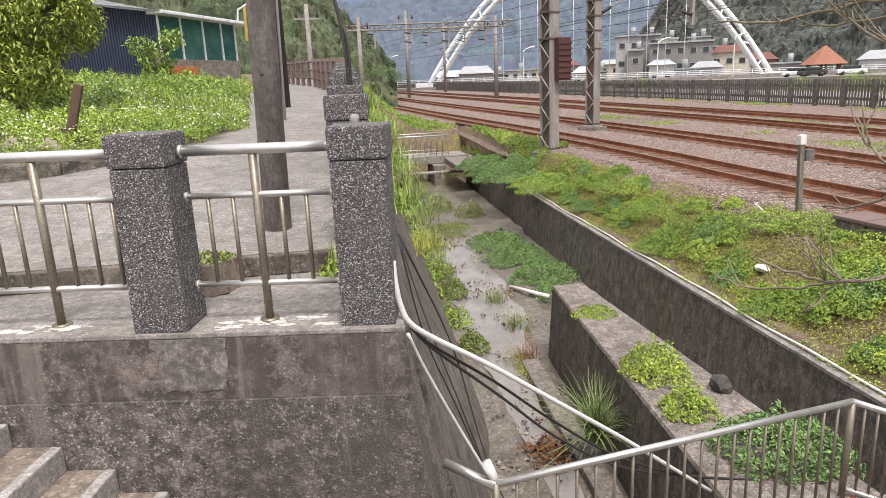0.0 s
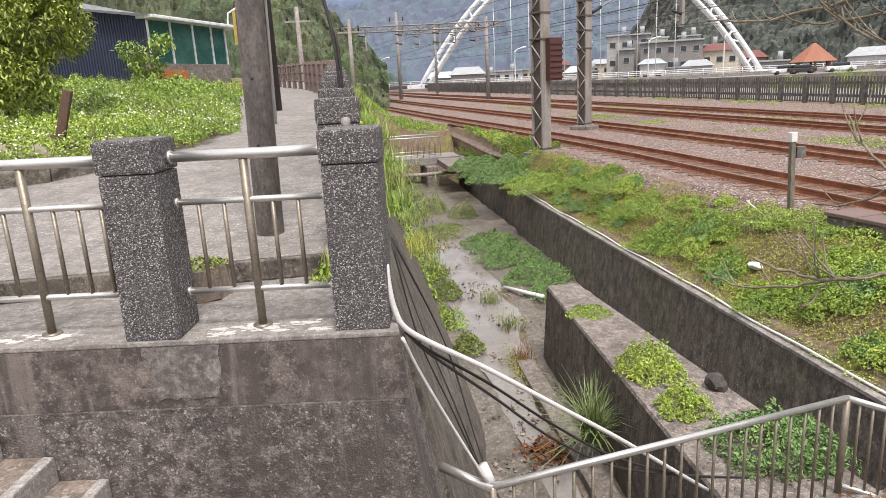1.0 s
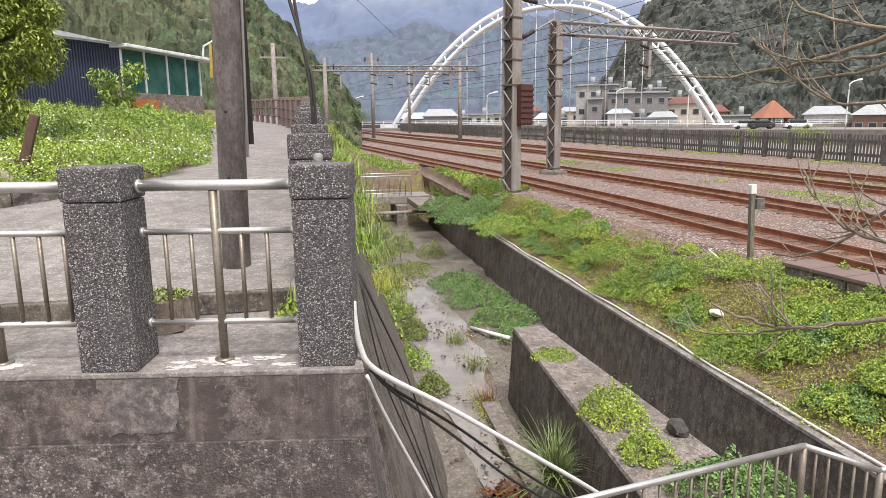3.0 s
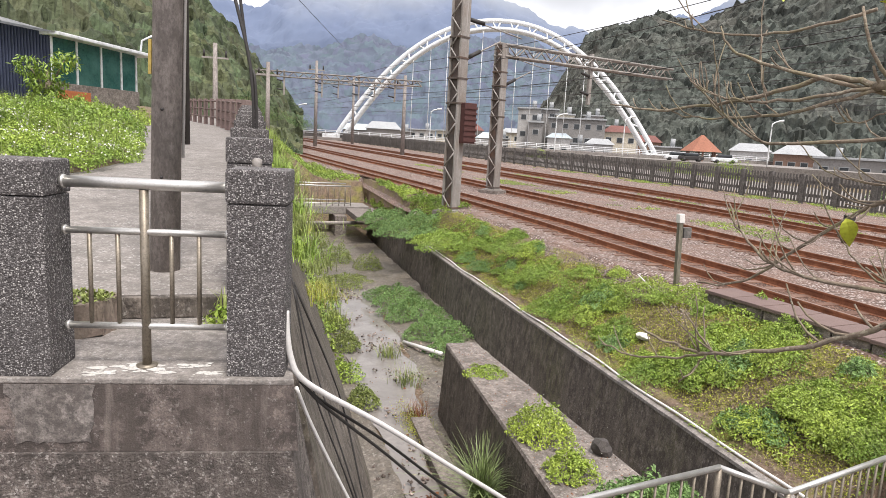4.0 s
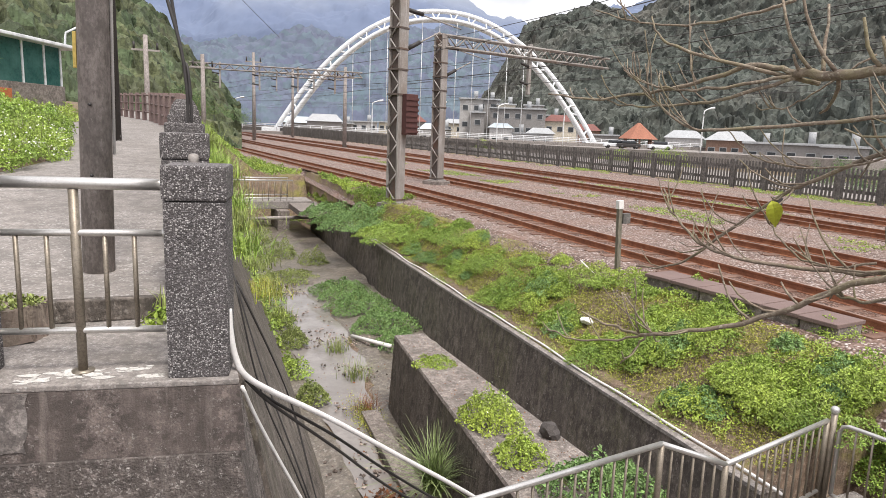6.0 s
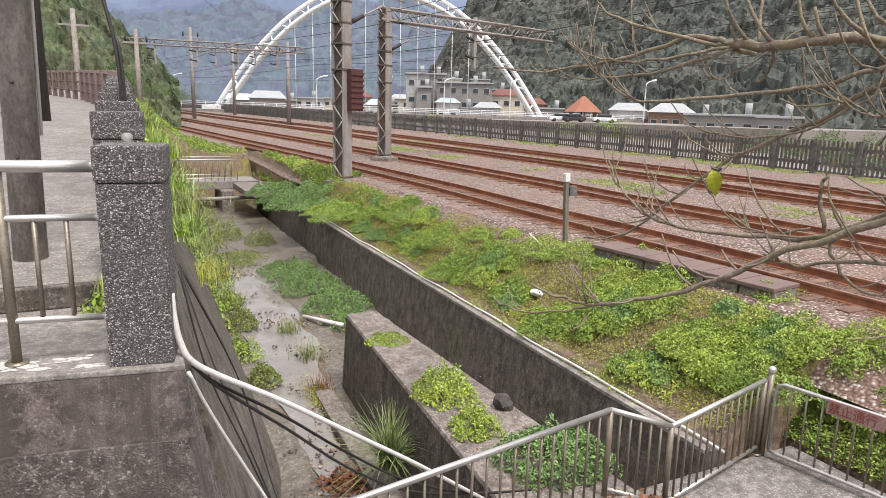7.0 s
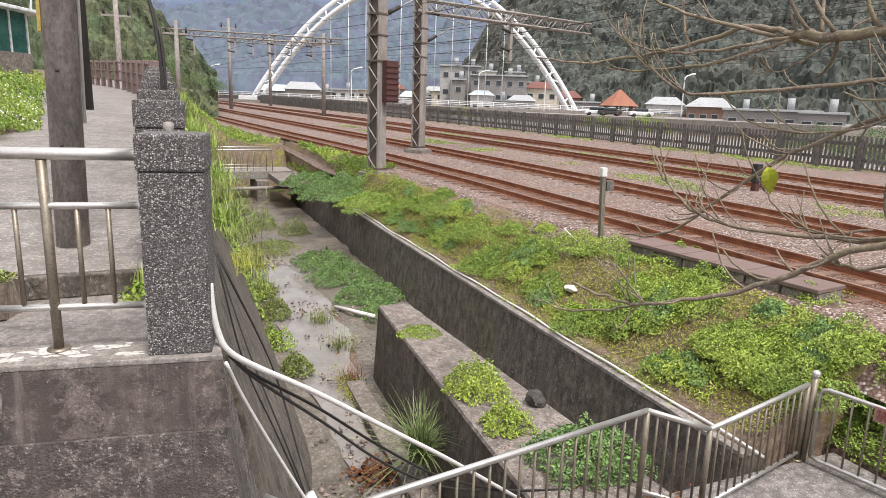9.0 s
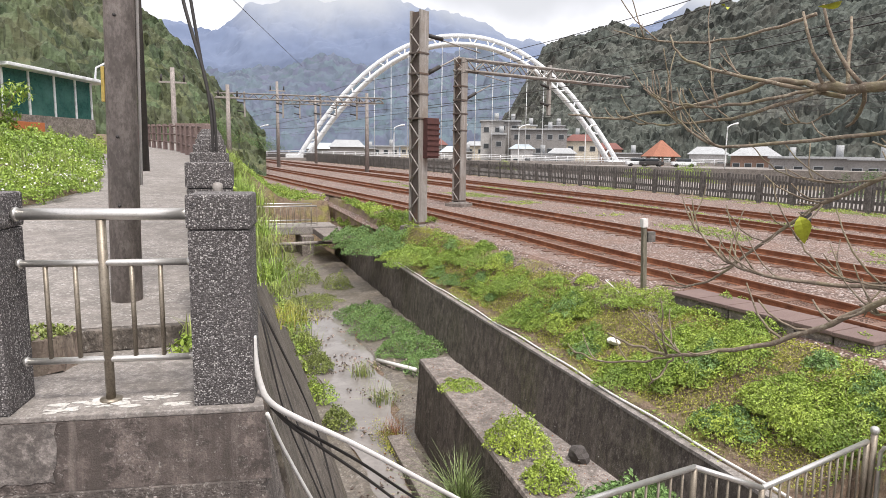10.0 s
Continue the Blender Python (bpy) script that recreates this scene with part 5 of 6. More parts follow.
gate((6.76, 4.75, -1.72), (7.06, 3.42, -1.72), 0.93, 8, "steel barred gate closed across the landing")
gate((7.08, 3.36, -1.72), (7.42, 1.9, -1.72), 0.93, 8, "steel barred gate closed across the landing")
sg = empty("warning_sign", Matrix.Translation((6.855, 4.18, -1.735)) @ Matrix.Rotation(math.atan2(-1.33, 0.30), 4, "Z"), "rusty pink metal sign with red characters on the gate", "sign")
part("plate", box_me("plate", (0, 0.57, -0.05, -0.04, -0.12, 0.05), mat("faded pink plate", (0.42, 0.27, 0.24), (0.34, 0.20, 0.17), 8, 0.7, 0.1, 40), 0.003), sg)
txt = bpy.data.curves.new("letters", "FONT")
txt.body = "禁止通行"
txt.size = 0.14
txt.extrude = 0.002
tob = new("letters", txt)
tob.parent = sg
tob.matrix_basis = pose(0.02, -0.054, -0.085, 90, 0, 0) @ Matrix.Diagonal((0.86, 1, 1, 1))
tob["label"] = "dull red painted characters"
txt.materials.append(mat("dull red paint", (0.30, 0.075, 0.065), (0.25, 0.065, 0.055), 8, 0.7, 0.0, 40))
part("wire_tie", tube_me("wire_tie", [(0.78, -0.06, -0.42), (0.86, -0.09, -0.46), (0.93, -0.06, -0.42), (0.86, 0.0, -0.44)], 0.005, STEEL, 5), sg)
tagged(part("handrail_stub", tube_me("handrail_stub", [(0.52, 4.12, -1.33), (0.84, 3.90, -1.42)], 0.034, STEEL, 12)), "short steel handrail stub fixed to the wall", "handrail")
tagged(part("conduit", tube_me("conduit", spline([(0.205, 3.52, 0.34), (0.212, 3.51, 0.208), (0.235, 3.51, 0.073), (0.285, 3.53, -0.04), (0.434, 3.62, -0.183), (0.821, 3.85, -0.50), (1.418, 4.15, -1.01), (1.966, 4.4, -1.47), (2.515, 4.62, -1.945), (3.0, 4.8, -2.36)], 7), 0.0175, PVC, 10)), "pale plastic conduit running down across the stream", "conduit")
tagged(part("conduit", tube_me("conduit", spline([(0.262, 3.46, -0.075), (0.36, 3.60, -0.355), (0.56, 3.78, -0.83), (0.81, 3.93, -1.38)], 7), 0.011, PVC, 8)), "thin pale conduit tied to the railing corner", "conduit")
tagged(part("cable_tie", tube_me("cable_tie", [(0.79, 3.98, -1.27), (0.85, 3.95, -1.42)], 0.036, PVC, 10)), "taped joint on the railing corner", "tie")
cb = empty("stream_cables", pose(0, 0, 0), "black cables sagging over the stream beside the wall", "cables")
for j, (dx, sag) in enumerate(((0.0, 0.0), (0.02, 0.06))):
    part("cable", tube_me("cable", spline([(0.29, 3.54, -0.07), (0.42 + dx, 3.66, -0.24 - sag * 0.6), (0.86 + dx, 3.95, -0.66 - sag * 1.6), (1.36 + dx, 4.22, -1.16 - sag * 2.2), (1.95 + dx, 4.45, -1.66 - sag * 1.6), (2.7, 4.70, -2.10), (3.4, 4.80, -2.30)], 7), 0.010, CABLE, 7), cb)
for j in range(2):
    part("cable", tube_me("cable", spline([(0.29 + 0.01 * j, 4.2 + 0.5 * j, 0.3), (0.42 + 0.05 * j, 4.15 + 0.3 * j, -0.35), (0.62 + 0.03 * j, 4.12 + 0.1 * j, -0.9), (0.84, 4.02, -1.5)], 7), 0.006, CABLE, 6), cb)
for j in range(2):
    part("cable", tube_me("cable", spline([(0.36, 5.0 + 0.2 * j, 0.12), (0.8, 5.4 + 0.2 * j, -1.0), (1.0, 5.0, -1.9), (1.2, 4.7, -2.4)], 7), 0.006, CABLE, 6), cb)
# pipe elbow behind the corner pillar and rails between the path pillars
el = empty("rail_elbow", pose(0.06, 4.25, 0), "grey steel pipe elbow behind the pillar", "pipe elbow")
part("pipe", tube_me("pipe", spline([(0, 0.45, 1.0), (0, 0.12, 1.05), (0, 0.03, 1.07), (0, 0.0, 1.03), (0, 0, 0.1)], 6), 0.030, MASTM, 12), el)
for i in range(8):
    y0, y1 = 4.95 + 1.2 * i + 0.155, 4.95 + 1.2 * (i + 1) - 0.155
    pr = empty("path_rail", pose(0.03, 0, 0), "steel tube rails between the path pillars", "railing", "path rails")
    for h in (0.95, 0.6, 0.25):
        part("rail", tube_me("rail", [(0, y0, path_z(y0) + h), (0, y1, path_z(y1) + h)], 0.025, STEEL, 8), pr)
# mossy stump and mortar spots on the ledge
sp = empty("old_stump", pose(-1.0, 4.45, 0), "broken mossy stump ring behind the railing", "stump")
bm = bmesh.new()
bmesh.ops.create_cone(bm, cap_ends=True, segments=22, radius1=0.22, radius2=0.20, depth=0.2, matrix=Matrix.Translation((0, 0, 0.10)))
bmesh.ops.subdivide_edges(bm, edges=bm.edges[:], cuts=2)
for v in bm.verts:
    v.co += Vector((noise.noise(v.co * 9), noise.noise(v.co * 9 + Vector((3, 0, 0))), noise.noise(v.co * 7) * 0.6)) * 0.05
part("body", bm_mesh("body", bm, mat("grey rotten stump", (0.30, 0.25, 0.20), (0.16, 0.12, 0.10), 9, 0.95, 0.8, 60)), sp)
part("moss", leaves_me("moss", [(0.2 * math.sqrt(rng.random()) * math.cos(a), 0.2 * math.sqrt(rng.random()) * math.sin(a), 0.205) for a in rng.uniform(0, 6.28, 500)], 0.02, LEAFG, 0.6, 1.4, 0.6), sp, "green moss and seedlings")
# The shade at the step is put in by this strip's dark colour.
tagged(part("path_edge", box_me("path_edge", (-6.5, 0.12, 4.655, 4.715, 0.002, 0.147), WALLDARK, 0.01)), "dark edge of the path slab, shade in its colour", "kerb", kind="structure")
SPOT = mat("white mortar smear", (0.62, 0.60, 0.57), (0.50, 0.48, 0.45), 20, 0.9, 0.3, 80)
mrs = random.Random(3)
for x, y, s in ((-0.80, 0.17, 0.13), (-2.03, 0.17, 0.16), (-1.0, 0.10, 0.09), (-0.56, 0.22, 0.08), (-0.45, 0.10, 0.07), (-2.3, 0.13, 0.11)):
    bm = bmesh.new()
    for k in range(34):
        q = s * (0.06 + 0.22 * mrs.random() ** 2)
        cx, cy = mrs.gauss(0, 0.5) * s, mrs.gauss(0, 0.2) * s
        ring = []
        for j in range(11):
            w = q * (1 + 0.75 * noise.noise(Vector((math.cos(j * 0.571) * 1.3, math.sin(j * 0.571) * 1.3, k * 3.1 + x))))
            ring.append(bm.verts.new((cx + 1.5 * w * math.cos(j * 0.571), cy + 0.6 * w * math.sin(j * 0.571), 0.0004 * k * 0.12)))
        face = bm.faces.new(ring)
        up = bmesh.ops.extrude_face_region(bm, geom=[face])
        for v in [e for e in up["geom"] if isinstance(e, bmesh.types.BMVert)]:
            v.co.z += 0.002
    tagged(part("mortar_smear", bm_mesh("mortar_smear", bm, SPOT), at=FRONT @ pose(x, y, 0.0005)), "spilt white mortar on the ledge", "mortar", kind="stuff")
# stones and rubbish
bm = bmesh.new()
bmesh.ops.create_icosphere(bm, subdivisions=2, radius=0.13)
for v in bm.verts:
    v.co *= 1 + 0.45 * noise.noise(v.co * 9)
tagged(part("stone", bm_mesh("stone", bm, ROCK), at=pose(4.27, 6.76, -2.38)), "dark angular stone on the dividing wall", "stone")
bm = bmesh.new()
bmesh.ops.create_icosphere(bm, subdivisions=3, radius=0.115)
for v in bm.verts:
    v.co *= 1 + 0.5 * noise.noise(v.co * 11)
    v.co.z *= 0.55
tagged(part("plastic_bag", bm_mesh("plastic_bag", bm, FLOWER), at=pose(6.9, 9.95, -2.0)), "crumpled white plastic bag in the weeds", "bag")
tagged(part("bed_pipe", tube_me("bed_pipe", [(3.85, 15.7, -3.82), (4.48, 14.4, -3.72)], 0.05, PVC, 10)), "short pale plastic pipe lying in the stream", "pipe")
tagged(part("bed_curb", box_me("bed_curb", (-0.16, 0.16, -2.4, 2.2, -0.1, 0.12), CONCRETE, 0.02), at=pose(3.0, 8.9, BED + 0.06, 0, 0, -2)), "low worn concrete curb in the stream", "curb")


# ---- bare tree beside the terrace ----
tree = empty("bare_tree", pose(3.95, 0.25, -0.25), "bare grey-brown tree with long drooping branches", "tree")
part("trunk", tube_me("trunk", spline([(0.05, 0, -0.05), (0, 0, 0.8), (-0.12, 0.1, 1.6), (-0.3, 0.3, 2.4), (-0.9, 0.7, 3.4)], 6), 0.13, BARK, 12, 0.04), tree)
brng = random.Random(5)
limb_no = 0


def limb(pts, r0, r1):
    """One branch with its side twigs."""
    global limb_no
    limb_no += 1
    o = Vector((3.95, 0.25, -0.25))
    if pts[0][1] < 1.35 and r0 > 0.013:
        pts = ((3.9, 0.3, 0.35 + 0.75 * pts[0][2]),) + tuple(pts)
    line = spline([Vector(p) - o for p in pts], 7)
    n = len(line)
    for i in range(2, n):
        line[i] = line[i] + Vector((noise.noise(Vector((i * 0.35, limb_no, 0))), noise.noise(Vector((i * 0.35, limb_no, 5))), noise.noise(Vector((i * 0.35, limb_no, 9))))) * 0.018
    lines = [(line, r0 * 0.52, r1 * 0.7)]
    length = sum((line[i + 1] - line[i]).length for i in range(n - 1))
    for t in range(int(length * 5.0)):
        i = brng.randrange(int(n * 0.25), n - 1)
        d = (line[i + 1] - line[i]).normalized()
        s = Vector((brng.uniform(-1, 1), brng.uniform(-1, 1), brng.uniform(-0.5, 1.3))).normalized()
        q = (d * 1.1 + s).normalized()
        ln = brng.uniform(0.08, 0.5) * (0.6 + 8 * r0)
        p = line[i]
        tw = [p]
        for k in range(4):
            q = (q + Vector((0, 0, 0.26)) + Vector((brng.uniform(-1, 1), brng.uniform(-1, 1), brng.uniform(-1, 1))) * 0.2).normalized()
            p = p + q * (ln / 4)
            tw.append(p)
        rr = max(0.0045, (r0 + (r1 - r0) * i / n) * 0.28)
        lines.append((tw, rr, rr * 0.6))
    part("branch", tubes_me("branch", lines, BARK, 7), tree)


def grow_limbs():
    limb(((3.07, 1.22, 1.55), (3.05, 1.51, 1.57), (2.93, 1.91, 1.64), (2.83, 2.23, 1.63), (2.79, 2.43, 1.65)), 0.05, 0.034)
    limb(((2.86, 2.35, 1.60), (2.75, 2.55, 1.66), (2.50, 2.86, 1.77), (2.41, 3.00, 1.86), (2.41, 3.07, 1.97)), 0.024, 0.006)
    limb(((2.79, 2.43, 1.65), (2.74, 2.66, 1.70), (2.60, 2.96, 1.61), (2.53, 3.17, 1.58), (2.34, 3.46, 1.54), (2.16, 3.72, 1.57)), 0.03, 0.007)
    limb(((2.79, 2.43, 1.64), (2.63, 2.71, 1.59), (2.55, 2.90, 1.58), (2.48, 3.06, 1.60), (2.43, 3.20, 1.66), (2.44, 3.29, 1.72)), 0.018, 0.005)
    limb(((2.79, 2.43, 1.63), (2.65, 2.73, 1.53), (2.60, 2.91, 1.51), (2.55, 3.09, 1.50), (2.45, 3.29, 1.50), (2.37, 3.47, 1.56)), 0.02, 0.005)
    limb(((2.96, 1.21, 1.53), (2.98, 1.48, 1.56), (2.96, 1.78, 1.45), (2.95, 2.04, 1.29), (2.84, 2.40, 1.09), (2.71, 2.72, 0.80), (2.66, 2.95, 0.61), (2.56, 3.20, 0.54)), 0.036, 0.007)
    limb(((2.93, 1.30, 1.66), (2.97, 1.50, 1.63), (2.93, 1.84, 1.49), (2.83, 2.20, 1.42), (2.59, 2.66, 1.37), (2.54, 2.88, 1.39), (2.48, 3.10, 1.54), (2.45, 3.29, 1.69)), 0.03, 0.006)
    limb(((2.70, 1.06, 1.17), (2.75, 1.26, 1.08), (2.77, 1.49, 0.97), (2.76, 1.76, 0.82), (2.74, 2.01, 0.75), (2.57, 2.41, 0.74), (2.52, 2.64, 0.78), (2.50, 2.83, 0.89), (2.52, 2.98, 1.04)), 0.034, 0.007)
    limb(((2.68, 1.35, 1.02), (2.65, 1.61, 0.86), (2.58, 1.89, 0.71), (2.50, 2.15, 0.53), (2.39, 2.42, 0.39), (2.25, 2.68, 0.30), (2.17, 2.87, 0.29), (2.09, 3.06, 0.33)), 0.034, 0.008)
    limb(((2.28, 2.72, 0.28), (2.22, 2.88, 0.21), (2.08, 3.08, 0.16), (1.98, 3.24, 0.18)), 0.014, 0.006)
    limb(((2.28, 2.72, 0.28), (2.26, 2.77, 0.19), (2.22, 2.84, 0.08)), 0.012, 0.005)
    limb(((2.30, 2.70, 0.29), (2.26, 2.77, 0.37), (2.21, 2.84, 0.47)), 0.012, 0.006)
    limb(((2.69, 1.08, 1.15), (2.73, 1.24, 0.94), (2.77, 1.39, 0.78), (2.72, 1.69, 0.71), (2.69, 1.90, 0.65), (2.71, 2.05, 0.67)), 0.026, 0.008)
    limb(((2.78, 1.78, 0.80), (2.78, 1.78, 0.73), (2.82, 1.72, 0.62), (2.86, 1.64, 0.57), (2.90, 1.58, 0.59), (2.91, 1.55, 0.65)), 0.016, 0.008)
    limb(((2.64, 1.20, 0.95), (2.58, 1.24, 0.81), (2.55, 1.21, 0.65), (2.54, 1.13, 0.38), (2.55, 1.00, 0.17), (2.56, 0.87, 0.11)), 0.022, 0.016)
    limb(((2.77, 1.80, 0.79), (2.75, 1.83, 0.91), (2.74, 1.84, 1.01), (2.75, 1.82, 1.07)), 0.02, 0.01)
    limb(((2.77, 1.14, 1.53), (2.77, 1.27, 1.41), (2.76, 1.40, 1.28), (2.80, 1.45, 1.12), (2.82, 1.51, 0.97)), 0.016, 0.014)
    limb(((2.87, 1.16, 1.38), (2.88, 1.35, 1.30), (2.88, 1.54, 1.29), (2.88, 1.71, 1.31), (2.89, 1.86, 1.37), (2.90, 1.99, 1.47), (2.93, 2.09, 1.59)), 0.014, 0.005)
    limb(((2.76, 2.46, 1.99), (2.70, 2.71, 1.95), (2.61, 2.97, 1.93), (2.46, 3.25, 1.97), (2.33, 3.49, 2.06)), 0.018, 0.005)
    limb(((2.99, 2.18, 1.73), (2.88, 2.36, 1.58), (2.83, 2.46, 1.50), (2.76, 2.58, 1.48), (2.75, 2.62, 1.51)), 0.01, 0.004)
    limb(((2.97, 1.66, 1.50), (2.93, 1.89, 1.34), (2.90, 2.07, 1.24), (2.84, 2.29, 1.20), (2.79, 2.48, 1.21), (2.75, 2.65, 1.27), (2.73, 2.79, 1.40)), 0.014, 0.004)
    limb(((2.81, 1.91, 0.81), (2.75, 2.08, 0.76), (2.70, 2.22, 0.79), (2.68, 2.32, 0.87), (2.67, 2.41, 0.95)), 0.012, 0.005)


grow_limbs()
LEAFY = mat("yellow green leaf", (0.42, 0.44, 0.03), (0.34, 0.38, 0.03), 8, 0.5, 0.0, 40)


def leaf_me(size):
    """One oval leaf, folded along its midrib and curling at the tip."""
    rib = [(0, 0.04 * k * k, -0.22 * k) for k in range(7)]
    half = (0.0, 0.28, 0.42, 0.45, 0.36, 0.2, 0.0)
    v = [Vector(q) for q in rib] + [Vector((s * half[k], rib[k][1] - 0.10 * half[k] / 0.45, rib[k][2])) for s in (-1, 1) for k in range(1, 6)]
    f = []
    for o in (6, 11):
        f += [(0, o + 1, 1), (6, 5, o + 5)] + [(k, o + k, o + k + 1, k + 1) for k in range(1, 5)]
    return mesh_from("leaf", [q * size for q in v], f, LEAFY)


for p, size, turn, tip in (((2.81, 1.52, 1.50), 0.075, 20, 15), ((2.62, 2.33, 1.04), 0.085, -35, -20), ((2.68, 2.26, 2.0), 0.05, 50, 30), ((2.34, 2.6, 2.03), 0.042, -60, 40)):
    part("leaf", leaf_me(size), tree, "last yellow-green leaf", at=Matrix.Translation(Vector(p) - Vector((3.95, 0.25, -0.25))) @ pose(0, 0, 0, tip, tip, turn))



# ---- plants ----
def scatter(x0, x1, y0, y1, n, keep):
    """Points over a rectangle of the plan that pass the test keep(x, y)."""
    xs, ys = rng.uniform(x0, x1, n), rng.uniform(y0, y1, n)
    return [(x, y) for x, y in zip(xs, ys) if keep(x, y)]


def patch(x, y, s=0.6, o=0.0):
    return noise.noise((x * s, y * s, o)) + 0.5 * noise.noise((x * s * 3, y * s * 3, o + 2))


def on_ground(pts, lo, hi):
    return [(x, y, ground_z(x, y) + 0.10 * noise.noise((x * 0.9, y * 0.9, 0)) + rng.uniform(lo, hi) * (1 + 3.2 * max(0.0, noise.noise((x * 2.3, y * 2.3, 4)))) ** (1 if hi > 0.1 and x > 4 else 0)) for x, y in pts]


def gravel_at(x, y):
    """Bare stony ground: the shoulder of the ballast, and openings in the weeds."""
    w = 0.35 * noise.noise((x * 1.1, y * 1.1, 6)) + 0.2 * noise.noise((x * 3.1, y * 3.1, 6))
    if y < 5.6:
        return x > 8.35 + w
    if y < 9.6:
        return x > 8.95 + w
    if y < 18.0:
        return x > 7.75 + w
    return x > track_x(10.2, y) - 2.2 + w


def bank_zone(x, y, margin):
    return wall_x(y) + margin + 0.22 * noise.noise((y * 1.7, 0, 8)) < x < track_x(10.2, y) - 1.75 and not (x < 7.45 and y < 5.0)


def bank_weeds(x, y):
    return bank_zone(x, y, 0.42) and patch(x, y, 0.75) > 0.0 and not (gravel_at(x, y) and patch(x, y, 0.9, 4) < 0.42)


def bank_moss(x, y):
    return bank_zone(x, y, 0.36) and patch(x, y, 0.5, 7) > -0.45 and not (gravel_at(x, y) and patch(x, y, 0.9, 4) < 0.3)


UP = np.array([0.0, 0.0, 1.0])


def rolling(pts, lo, hi, swell):
    """Places just above the ground, raised in small swells, with the way that the swell faces."""
    def lift_at(x, y):
        return swell * max(0.0, 0.35 + noise.noise((x * 2.6, y * 2.6, 4)) + 0.5 * noise.noise((x * 6.1, y * 6.1, 4)) + 0.8 * noise.noise((x * 0.9, y * 0.9, 12)))
    out, nrm = [], []
    for x, y in pts:
        a = lift_at(x, y)
        nrm.append((-(lift_at(x + 0.04, y) - a) / 0.04, -(lift_at(x, y + 0.04) - a) / 0.04, 1.0))
        out.append((x, y, ground_z(x, y) + 0.10 * noise.noise((x * 0.9, y * 0.9, 0)) + 0.012 + a + rng.uniform(lo, hi)))
    return out, np.array(nrm)


def cover(name, pts, lo, hi, swell, size, material, label, tilt=0.75):
    pos, nrm = rolling(pts, lo, hi, swell)
    tagged(part(name, foliage_me(name, pos, nrm, size, material, tilt)), label, "plants", kind="stuff")


cover("ground_cover", scatter(5.9, 9.2, -1, 17, 115000, bank_weeds), -0.01, 0.05, 0.17, 0.024, LEAF, "dense bright green creeping weeds on the bank")
cover("ground_cover", scatter(5.0, 9.2, 17, 36, 60000, bank_weeds), -0.03, 0.05, 0.2, 0.034, LEAF, "dense bright green creeping weeds on the bank")
cover("ground_cover", scatter(0.7, 8.6, 36.6, 64, 60000, lambda x, y: x < track_x(10.2, y) - 1.6 and patch(x, y, 0.4, 3) > -0.25), -0.02, 0.08, 0.25, 0.055, LEAF, "rough green weeds between the path and the railway")
cover("ground_cover", scatter(6.2, 8.4, 24, 36.4, 22000, lambda x, y: wall_x(y) + 0.2 < x < track_x(10.2, y) - 1.2 and patch(x, y, 0.4, 3) > -0.4), 0.0, 0.08, 0.25, 0.045, LEAF, "rough green weeds below the railway")
cover("moss_cover", scatter(5.9, 9.2, -1, 30, 170000, bank_moss), 0.0, 0.04, 0.04, 0.019, MOSS, "low yellow-green moss between the weeds", 0.6)
strip = [(x, y) for x, y in scatter(14, 33, 0, 60, 260000, lambda x, y: (abs(x - track_x(17.6, y)) < 1.0 or abs(x - track_x(31.2, y)) < 1.2 or abs(x - track_x(22.45, y)) < 0.35) and patch(x, y, 0.28, 3) > 0.12)]
spots = [(x, y, rail_z(y) - 0.165 + 0.09 * rng.random() * max(0.2, 0.6 + noise.noise((x * 2, y * 2, 1)))) for x, y in strip]
tagged(part("lineside_weeds", foliage_me("lineside_weeds", spots, np.tile(UP, (len(spots), 1)), 0.034, LEAF, 0.7)), "scattered low weeds between the tracks", "plants", kind="stuff")


def pebbles_me(name, pos, size, material):
    """Small angular stones."""
    pos, n = np.asarray(pos, float), len(pos)
    corner = np.array([(1, 0, 0), (0, 1, 0), (-1, 0, 0), (0, -1, 0), (0, 0, 0.8), (0, 0, -0.8)])
    v = pos[:, None, :] + corner[None] * rng.uniform(0.45, 1.3, (n, 6, 1)) * (size * rng.uniform(0.5, 1.5, n))[:, None, None] + rng.normal(0, size * 0.2, (n, 6, 3))
    f = np.array([(0, 1, 4), (1, 2, 4), (2, 3, 4), (3, 0, 4), (1, 0, 5), (2, 1, 5), (3, 2, 5), (0, 3, 5)])
    me = bpy.data.meshes.new(name)
    me.from_pydata(v.reshape(-1, 3).tolist(), [], (f[None] + (np.arange(n) * 6)[:, None, None]).reshape(-1, 3).tolist())
    me.materials.append(material)
    return me


GRIT = mat("mixed grey and brown stones", (0.30, 0.25, 0.225), (0.20, 0.15, 0.128), 3, 0.9, 0.2, 60, vary=0.75)
grit = [(x, y, ground_z(x, y) + 0.04 * noise.noise((x * 0.9, y * 0.9, 0)) + 0.01) for x, y in scatter(7.3, 10.4, 0, 17, 42000, lambda x, y: gravel_at(x, y) and x < track_x(10.2, y) - 1.0)]
tagged(part("loose_gravel", pebbles_me("loose_gravel", grit, 0.022, GRIT)), "loose grey and brown ballast stones on the soil", "gravel", kind="stuff")
grit = [(x, y, BED + 0.055 + 0.07 * noise.noise((x * 2, y * 1.5, 3)) + 0.01) for x, y in scatter(1.7, 5.4, 6.5, 24, 5200, lambda x, y: patch(x, y, 0.8, 15) > 0.15 and not (div_profile(y)[1][0] < x < div_profile(y)[2][0] and y < 11.4))]
